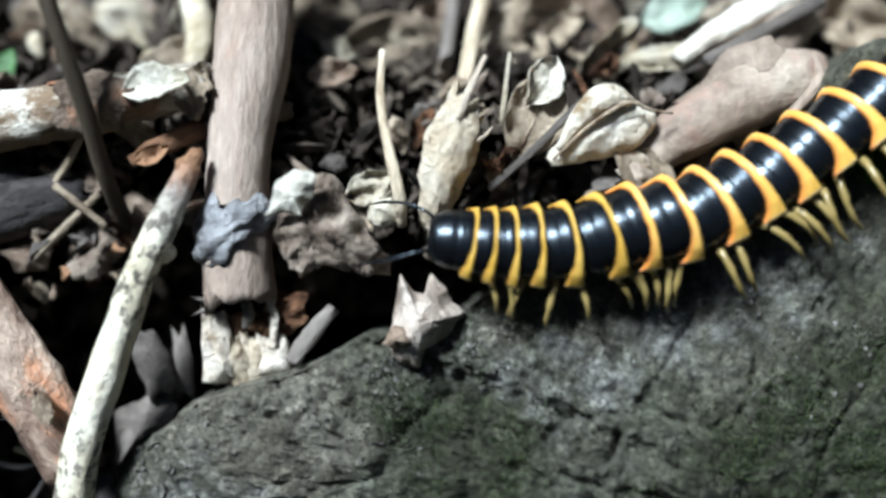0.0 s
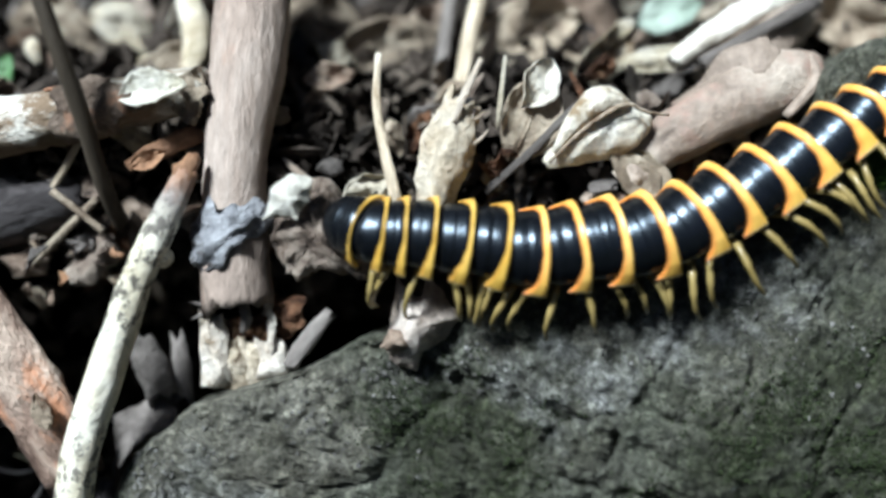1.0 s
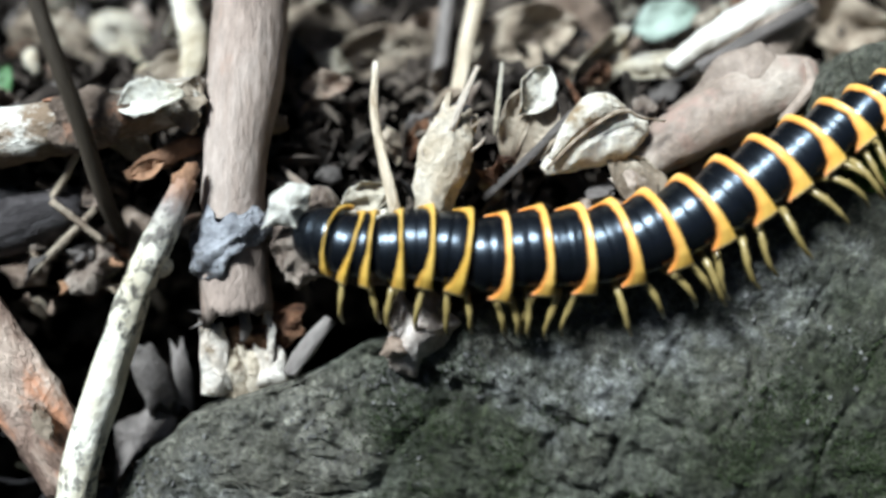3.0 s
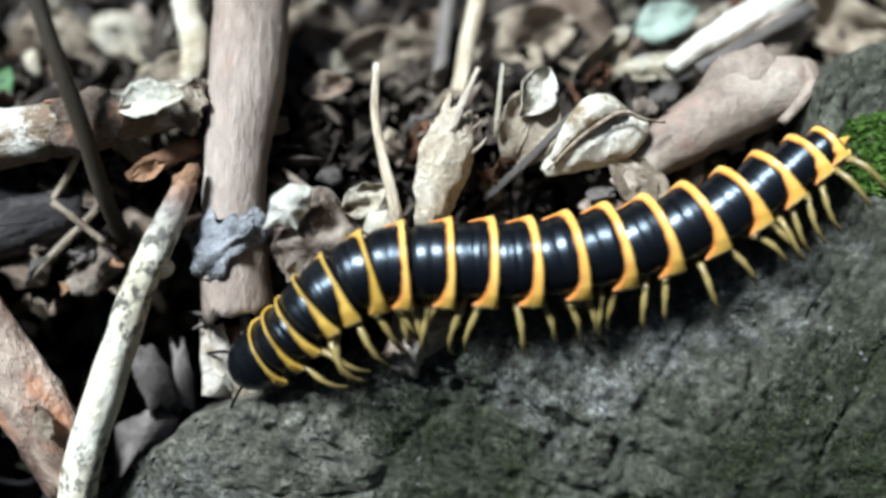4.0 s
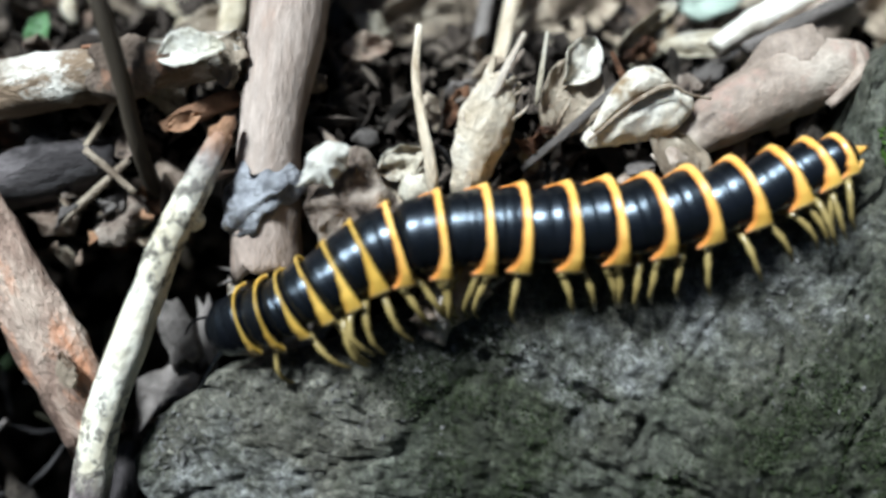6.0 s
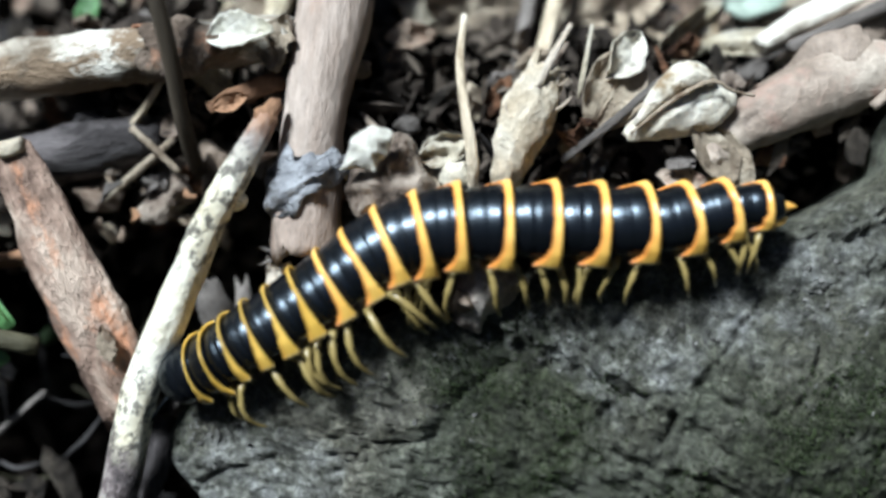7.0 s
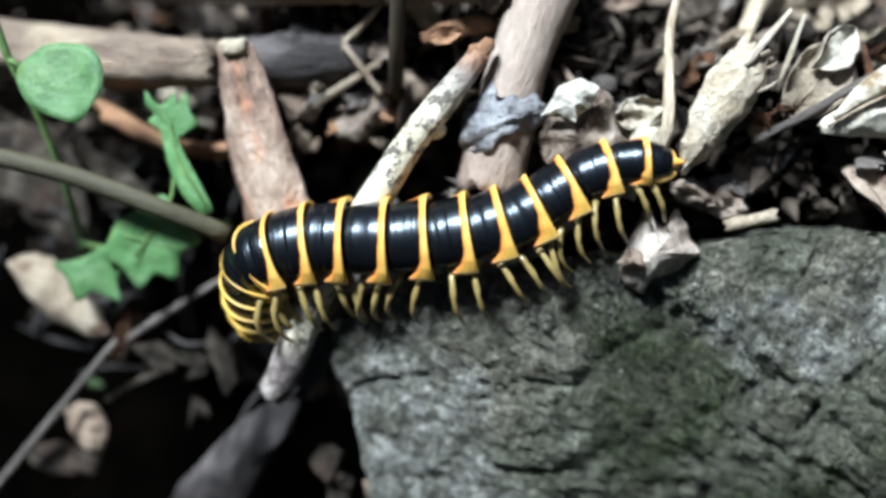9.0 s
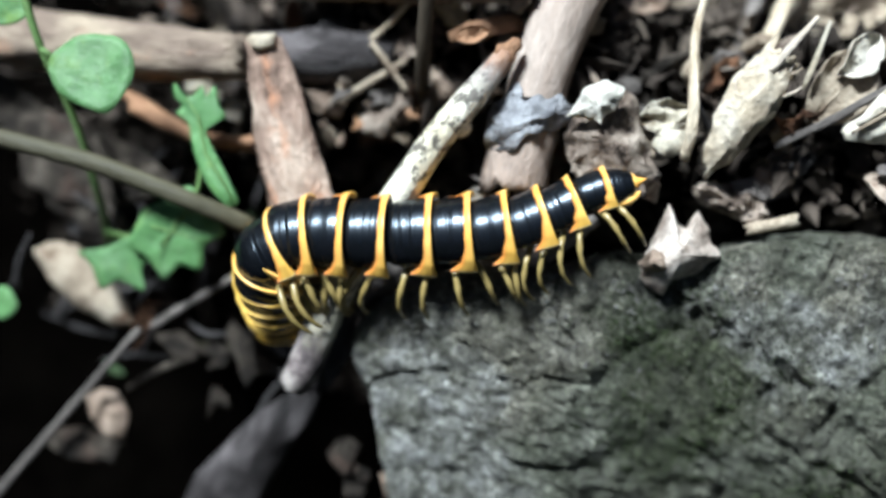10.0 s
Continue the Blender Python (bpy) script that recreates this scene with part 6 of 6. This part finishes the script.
body_line(1, [(-0.48, 0.12, 0.75), (-0.47, 0.10, 0.82), (-0.36, 0.08, 0.82), (-0.22, 0.07, 0.82), (-0.04, 0.06, 0.82), (0.18, 0.03, 0.81), (0.42, -0.00, 0.80), (0.66, -0.03, 0.79), (0.90, -0.00, 0.78), (1.16, 0.04, 0.77), (1.42, 0.08, 0.76), (1.68, 0.18, 0.75), (1.91, 0.31, 0.74), (2.17, 0.44, 0.73), (2.40, 0.59, 0.73), (2.65, 0.74, 0.72), (2.84, 0.88, 0.71), (3.03, 1.02, 0.70), (3.18, 1.13, 0.70), (3.30, 1.21, 0.69)])
body_line(2.5, [(-0.42, 0.22, 0.75), (-0.40, 0.21, 0.82), (-0.30, 0.16, 0.82), (-0.20, 0.12, 0.82), (-0.02, 0.08, 0.82), (0.17, 0.06, 0.81), (0.40, 0.02, 0.80), (0.65, -0.02, 0.79), (0.91, 0.02, 0.78), (1.17, 0.04, 0.77), (1.43, 0.09, 0.76), (1.68, 0.19, 0.75), (1.91, 0.31, 0.74), (2.16, 0.45, 0.73), (2.40, 0.60, 0.73), (2.65, 0.76, 0.72), (2.85, 0.90, 0.71), (3.04, 1.03, 0.70), (3.20, 1.15, 0.69), (3.31, 1.22, 0.69)])
body_line(3.8, [(-1.26, -0.54, 0.70), (-1.15, -0.47, 0.74), (-1.04, -0.42, 0.77), (-0.91, -0.34, 0.80), (-0.77, -0.23, 0.82), (-0.61, -0.12, 0.82), (-0.39, -0.06, 0.82), (-0.15, -0.04, 0.82), (0.12, -0.03, 0.82), (0.39, -0.04, 0.80), (0.66, -0.03, 0.79), (0.94, 0.01, 0.78), (1.23, 0.08, 0.77), (1.52, 0.17, 0.76), (1.78, 0.28, 0.75), (2.03, 0.39, 0.74), (2.27, 0.52, 0.73), (2.48, 0.64, 0.72), (2.62, 0.74, 0.72), (2.78, 0.79, 0.71)])
body_line(4, [(-1.26, -0.70, 0.66), (-1.13, -0.63, 0.72), (-1.02, -0.54, 0.76), (-0.91, -0.45, 0.80), (-0.80, -0.32, 0.82), (-0.65, -0.21, 0.82), (-0.44, -0.10, 0.82), (-0.22, -0.06, 0.82), (0.07, -0.05, 0.82), (0.34, -0.05, 0.81), (0.61, -0.05, 0.80), (0.89, -0.01, 0.78), (1.17, 0.05, 0.77), (1.45, 0.12, 0.76), (1.73, 0.22, 0.75), (2.00, 0.34, 0.74), (2.23, 0.47, 0.73), (2.45, 0.60, 0.72), (2.59, 0.68, 0.72), (2.73, 0.74, 0.71)])
body_line(4.5, [(-1.23, -0.91, 0.66), (-1.12, -0.71, 0.72), (-1.01, -0.64, 0.76), (-0.90, -0.53, 0.80), (-0.83, -0.41, 0.82), (-0.68, -0.28, 0.82), (-0.49, -0.18, 0.82), (-0.27, -0.09, 0.82), (0.00, -0.03, 0.82), (0.27, -0.03, 0.81), (0.55, -0.02, 0.80), (0.83, 0.01, 0.79), (1.13, 0.07, 0.78), (1.41, 0.14, 0.76), (1.69, 0.24, 0.75), (1.94, 0.34, 0.74), (2.20, 0.45, 0.73), (2.42, 0.57, 0.72), (2.58, 0.66, 0.72), (2.72, 0.69, 0.71)])
body_line(5, [(-1.22, -0.96, 0.66), (-1.11, -0.77, 0.72), (-0.99, -0.72, 0.76), (-0.88, -0.59, 0.80), (-0.78, -0.48, 0.82), (-0.65, -0.34, 0.82), (-0.49, -0.20, 0.82), (-0.27, -0.10, 0.82), (0.00, -0.04, 0.82), (0.27, -0.03, 0.81), (0.54, -0.02, 0.80), (0.82, 0.01, 0.79), (1.12, 0.06, 0.78), (1.41, 0.14, 0.76), (1.67, 0.23, 0.75), (1.94, 0.33, 0.74), (2.19, 0.45, 0.73), (2.40, 0.56, 0.73), (2.56, 0.66, 0.72), (2.72, 0.69, 0.71)])
body_line(5.5, [(-1.25, -0.92, 0.66), (-1.13, -0.77, 0.72), (-1.02, -0.70, 0.76), (-0.91, -0.61, 0.80), (-0.81, -0.49, 0.82), (-0.66, -0.34, 0.82), (-0.49, -0.22, 0.82), (-0.26, -0.10, 0.82), (-0.01, -0.04, 0.82), (0.26, -0.03, 0.81), (0.53, -0.02, 0.80), (0.80, 0.00, 0.79), (1.10, 0.05, 0.78), (1.39, 0.14, 0.77), (1.66, 0.23, 0.75), (1.93, 0.33, 0.74), (2.18, 0.44, 0.73), (2.39, 0.55, 0.73), (2.54, 0.65, 0.72), (2.68, 0.67, 0.71)])
body_line(5.7, [(-1.34, -0.74, 0.68), (-1.23, -0.67, 0.72), (-1.10, -0.63, 0.76), (-0.97, -0.56, 0.80), (-0.85, -0.46, 0.82), (-0.69, -0.35, 0.82), (-0.52, -0.22, 0.82), (-0.30, -0.11, 0.82), (-0.03, -0.05, 0.82), (0.25, -0.03, 0.81), (0.51, -0.02, 0.80), (0.79, 0.00, 0.79), (1.08, 0.05, 0.78), (1.37, 0.13, 0.77), (1.64, 0.22, 0.75), (1.91, 0.32, 0.74), (2.16, 0.43, 0.73), (2.36, 0.54, 0.73), (2.51, 0.62, 0.72), (2.66, 0.66, 0.72)])
body_line(6.8, [(-2.05, -1.12, 0.66), (-1.92, -1.06, 0.70), (-1.79, -0.98, 0.76), (-1.66, -0.88, 0.82), (-1.55, -0.80, 0.82), (-1.40, -0.69, 0.82), (-1.24, -0.59, 0.82), (-1.09, -0.47, 0.82), (-0.90, -0.34, 0.82), (-0.71, -0.23, 0.82), (-0.49, -0.15, 0.82), (-0.23, -0.10, 0.82), (0.08, -0.07, 0.82), (0.36, -0.06, 0.81), (0.66, -0.04, 0.79), (0.98, 0.00, 0.78), (1.28, 0.06, 0.77), (1.52, 0.11, 0.76), (1.73, 0.17, 0.75), (1.91, 0.19, 0.74)])
body_line(7, [(-2.13, -1.26, 0.66), (-2.00, -1.20, 0.70), (-1.86, -1.12, 0.76), (-1.73, -1.02, 0.82), (-1.61, -0.93, 0.82), (-1.46, -0.83, 0.82), (-1.30, -0.70, 0.82), (-1.13, -0.57, 0.82), (-0.96, -0.43, 0.82), (-0.79, -0.29, 0.82), (-0.58, -0.20, 0.82), (-0.34, -0.13, 0.82), (-0.04, -0.10, 0.82), (0.26, -0.07, 0.81), (0.56, -0.05, 0.80), (0.86, -0.02, 0.79), (1.14, 0.03, 0.77), (1.39, 0.10, 0.76), (1.61, 0.14, 0.76), (1.81, 0.15, 0.75)])
body_line(7.5, [(-2.63, -1.36, 0.60), (-2.42, -1.30, 0.68), (-2.26, -1.25, 0.75), (-2.09, -1.19, 0.82), (-1.94, -1.12, 0.82), (-1.77, -1.02, 0.82), (-1.59, -0.91, 0.82), (-1.41, -0.79, 0.82), (-1.22, -0.65, 0.82), (-1.06, -0.49, 0.82), (-0.89, -0.33, 0.82), (-0.69, -0.19, 0.82), (-0.45, -0.08, 0.82), (-0.15, -0.03, 0.82), (0.15, -0.04, 0.81), (0.46, -0.03, 0.80), (0.75, -0.01, 0.79), (1.01, 0.03, 0.78), (1.25, 0.08, 0.77), (1.45, 0.11, 0.76)])
body_line(8, [(-2.91, -1.35, 0.62), (-2.86, -1.31, 0.67), (-2.80, -1.26, 0.72), (-2.71, -1.22, 0.77), (-2.61, -1.16, 0.81), (-2.46, -1.09, 0.82), (-2.24, -1.01, 0.82), (-2.00, -0.94, 0.82), (-1.74, -0.85, 0.82), (-1.52, -0.73, 0.82), (-1.29, -0.61, 0.82), (-1.09, -0.47, 0.82), (-0.89, -0.30, 0.82), (-0.66, -0.16, 0.82), (-0.40, -0.05, 0.82), (-0.09, -0.04, 0.82), (0.20, -0.08, 0.81), (0.48, -0.10, 0.80), (0.69, -0.10, 0.79), (0.87, -0.14, 0.79)])
body_line(8.3, [(-3.03, -1.60, 0.42), (-3.04, -1.54, 0.48), (-3.02, -1.48, 0.55), (-3.00, -1.41, 0.62), (-2.98, -1.34, 0.70), (-2.91, -1.25, 0.77), (-2.77, -1.14, 0.81), (-2.57, -1.04, 0.82), (-2.31, -0.96, 0.82), (-2.05, -0.89, 0.82), (-1.78, -0.80, 0.82), (-1.53, -0.70, 0.82), (-1.33, -0.58, 0.82), (-1.09, -0.41, 0.82), (-0.90, -0.24, 0.82), (-0.69, -0.11, 0.82), (-0.40, -0.02, 0.82), (-0.13, 0.01, 0.82), (0.10, 0.03, 0.82), (0.30, -0.01, 0.81)])
body_line(8.6, [(-2.95, -1.88, 0.30), (-2.96, -1.82, 0.36), (-2.97, -1.74, 0.43), (-2.98, -1.67, 0.51), (-2.95, -1.57, 0.59), (-2.93, -1.46, 0.68), (-2.91, -1.35, 0.75), (-2.81, -1.25, 0.80), (-2.71, -1.17, 0.82), (-2.47, -1.07, 0.82), (-2.20, -0.99, 0.82), (-1.91, -0.88, 0.82), (-1.64, -0.80, 0.82), (-1.40, -0.68, 0.82), (-1.19, -0.54, 0.82), (-0.99, -0.35, 0.82), (-0.79, -0.21, 0.82), (-0.56, -0.04, 0.82), (-0.36, 0.03, 0.82), (-0.11, 0.07, 0.82)])
body_line(9, [(-2.81, -1.81, 0.30), (-2.84, -1.76, 0.35), (-2.85, -1.70, 0.41), (-2.86, -1.65, 0.48), (-2.88, -1.57, 0.56), (-2.88, -1.47, 0.65), (-2.87, -1.36, 0.73), (-2.83, -1.25, 0.79), (-2.72, -1.16, 0.83), (-2.52, -1.05, 0.82), (-2.28, -0.97, 0.82), (-1.99, -0.90, 0.82), (-1.72, -0.81, 0.82), (-1.45, -0.71, 0.82), (-1.23, -0.59, 0.82), (-1.02, -0.44, 0.82), (-0.84, -0.24, 0.82), (-0.62, -0.06, 0.82), (-0.40, 0.04, 0.82), (-0.16, 0.09, 0.82)])
body_line(9.5, [(-2.78, -1.85, 0.29), (-2.80, -1.80, 0.34), (-2.81, -1.76, 0.41), (-2.83, -1.69, 0.48), (-2.84, -1.62, 0.56), (-2.85, -1.53, 0.65), (-2.86, -1.43, 0.72), (-2.85, -1.32, 0.79), (-2.79, -1.20, 0.83), (-2.64, -1.09, 0.82), (-2.38, -1.00, 0.82), (-2.09, -0.92, 0.82), (-1.80, -0.84, 0.82), (-1.53, -0.74, 0.82), (-1.31, -0.65, 0.82), (-1.08, -0.50, 0.82), (-0.88, -0.34, 0.82), (-0.69, -0.15, 0.82), (-0.48, 0.00, 0.82), (-0.25, 0.05, 0.82)])
body_line(10, [(-2.83, -1.91, 0.23), (-2.86, -1.86, 0.29), (-2.87, -1.81, 0.34), (-2.90, -1.75, 0.41), (-2.91, -1.69, 0.48), (-2.93, -1.61, 0.56), (-2.94, -1.52, 0.65), (-2.94, -1.42, 0.73), (-2.91, -1.29, 0.79), (-2.85, -1.19, 0.83), (-2.69, -1.08, 0.82), (-2.44, -1.01, 0.82), (-2.16, -0.94, 0.82), (-1.85, -0.85, 0.82), (-1.59, -0.76, 0.82), (-1.34, -0.66, 0.82), (-1.12, -0.53, 0.82), (-0.94, -0.38, 0.82), (-0.76, -0.23, 0.82), (-0.54, -0.11, 0.82)])


def frames_along(points):
    """A pose for each point of the body: x forward along it, z its back, with no twist between neighbours; on the stone's far shoulder and where the body heads downhill the rings stand steeper, and over the edge the belly turns to the stone."""
    n = len(points)
    fwd = [(points[max(k - 1, 0)] - points[min(k + 1, n - 1)]).normalized() for k in range(n)]
    for f, p in zip(fwd, points):
        f.y *= 1 + 0.45 * min(1.0, max(0.0, (p.x - 0.5) / 0.8))
        f.normalize()
    back = [None] * n
    start = 12
    v = Vector((0, 0.42, 0.91))
    back[start] = (v - fwd[start] * v.dot(fwd[start])).normalized()
    for order in (range(start + 1, n), range(start - 1, -1, -1)):
        last = start
        for k in order:
            turned = fwd[last].rotation_difference(fwd[k]) @ back[last]
            want = v - fwd[k] * v.dot(fwd[k])
            blend = 0.06 * min(1.0, want.length) ** 2
            back[k] = (turned + want * blend)
            back[k] = (back[k] - fwd[k] * back[k].dot(fwd[k])).normalized()
            last = k
    out = []
    for p, f, z in zip(points, fwd, back):
        z = Matrix.Rotation(radians(20) * min(1.0, max(0.0, (p.y - 0.25) / 0.6)), 3, f) @ z
        z = Matrix.Rotation(radians(18) * min(1.0, max(0.0, (-f.y - 0.3) / 0.3)) * min(1.0, max(0.0, (0.5 + f.z) / 0.3)), 3, f) @ z
        z = Matrix.Rotation(radians(-25) * min(1.0, max(0.0, (-f.z - 0.15) / 0.55)), 3, f) @ z
        m = Matrix((f, z.cross(f), z)).transposed().to_4x4()
        m.translation = p * CM
        out.append(m)
    return out


def millipede():
    body = root("millipede", BANK.copy(), "glossy black millipede with orange and yellow bands", "millipede")
    pieces = [head(body)]
    for k in range(18):
        ring = part("ring", shell_bm(0.23 if k == 0 else RING_LENGTH[k], RING_SIZE[k]), BLACK, body)
        part("band", band_bm(RING_LENGTH[k], RING_SIZE[k], k < 6), YELLOW if k < 6 else ORANGE, ring, "yellow hind margin" if k < 6 else "orange hind margin")
        pieces.append(ring)
    pieces.append(tail(body))
    return body, pieces


def head(body):
    bm = bmesh.new()
    ball(bm, (-0.03, 0, -0.06), (0.11, 0.16, 0.16), 22)
    ball(bm, (0.01, 0, -0.15), (0.085, 0.11, 0.085), 16)
    ball(bm, (-0.12, 0, -0.04), (0.16, 0.165, 0.17), 20)
    h = part("head", bm, BLACK, body)
    for side in (1, -1):
        line = [(0.03, side * 0.06, -0.02, 0.012), (0.14, side * 0.13, 0.03, 0.012), (0.26, side * 0.18, 0.0, 0.01), (0.36, side * 0.21, -0.06, 0.012), (0.46, side * 0.22, -0.13, 0.01), (0.54, side * 0.22, -0.2, 0.006)]
        part("antenna", tube(bmesh.new(), glide(line, 14), 8, 0.15), BLACK, h, "black jointed antenna")
    return h


def tail(body):
    bm = tube(bmesh.new(), glide([(0.26, 0, -0.01, 0.14), (0.19, 0, -0.01, 0.13), (0.12, 0, -0.015, 0.105), (0.08, 0, -0.02, 0.085), (0.06, 0, -0.02, 0.03)], 9), 18, 0.03, flat=0.85)
    last = part("tail_ring", bm, BLACK, body, "small grey-black last ring")
    tip = tube(bmesh.new(), [(0.1, 0, -0.02, 0.055), (0.07, 0, -0.02, 0.05), (0.035, 0, -0.015, 0.03), (0.0, 0, -0.01, 0.012), (-0.02, 0, -0.01, 0.004)], 14, 0.03)
    part("tail_tip", tip, ORANGE, last, "pointed orange tail tip")
    for side in (1, -1):
        keel = tube(bmesh.new(), glide([(0.22, side * 0.115, -0.05, 0.02), (0.15, side * 0.11, -0.055, 0.032), (0.08, side * 0.085, -0.055, 0.028), (0.04, side * 0.06, -0.05, 0.006)], 9), 10, 0.05)
        part("keel", keel, ORANGE, last, "orange side keel")
    return last


def travel(t):
    """How far the body's middle has gone along itself at t seconds, in centimetres."""
    s, last = 0.0, None
    for (t0, p), (t1, q) in zip(LINES, LINES[1:]):
        d = (q[11] - p[11]).length
        if t >= t1:
            s += d
        elif t > t0:
            u = (t - t0) / (t1 - t0)
            s += d * u
    return s


def motions():
    for k, piece in enumerate(PIECES):
        rows = [(t, frames_along(points)[k]) for t, points in LINES]
        walk(piece, rows)
    ticks = [k * 0.1 for k in range(101)]
    gone = [travel(t) for t in ticks]
    for leg, hip, side, phase in LEGS:
        rows = []
        for t, s in zip(ticks, gone):
            w = 2 * math.pi * s / 0.5 + phase
            swing = 30 * math.sin(w) * side
            raise_up = 13 * max(0, math.cos(w)) * side
            rows.append((t, pose(hip[0] * CM, hip[1] * CM, hip[2] * CM, raise_up, 0, swing)))
        walk(leg, rows)


ground()
# added out of view, only to cut the sky light near the horizon
forest()
STONE_OB = stone()
bpy.context.view_layer.update()
wood()
leaves()
seedling()
litter()
BODY, PIECES = millipede()
LEGS = []
for k in range(1, 18):
    size = max(0.84, RING_SIZE[k])
    legs = [(side, mesh_of("leg", leg_bm(side, size), LEG)) for side in (1, -1)]
    pairs = (0.02,) if k < 4 else (0.09, -0.07)
    for i, x in enumerate(pairs):
        for side, me in legs:
            ob = new("leg", me)
            ob.parent = PIECES[k + 1]
            hip = ((x + 0.1) * RING_LENGTH[k] / 0.33, side * 0.13 * RING_SIZE[k], -0.14 * RING_SIZE[k])
            LEGS.append((ob, hip, side, 0.75 * (2 * k + i) + random.Random(k * 7 + i).uniform(-0.5, 0.5)))
motions()
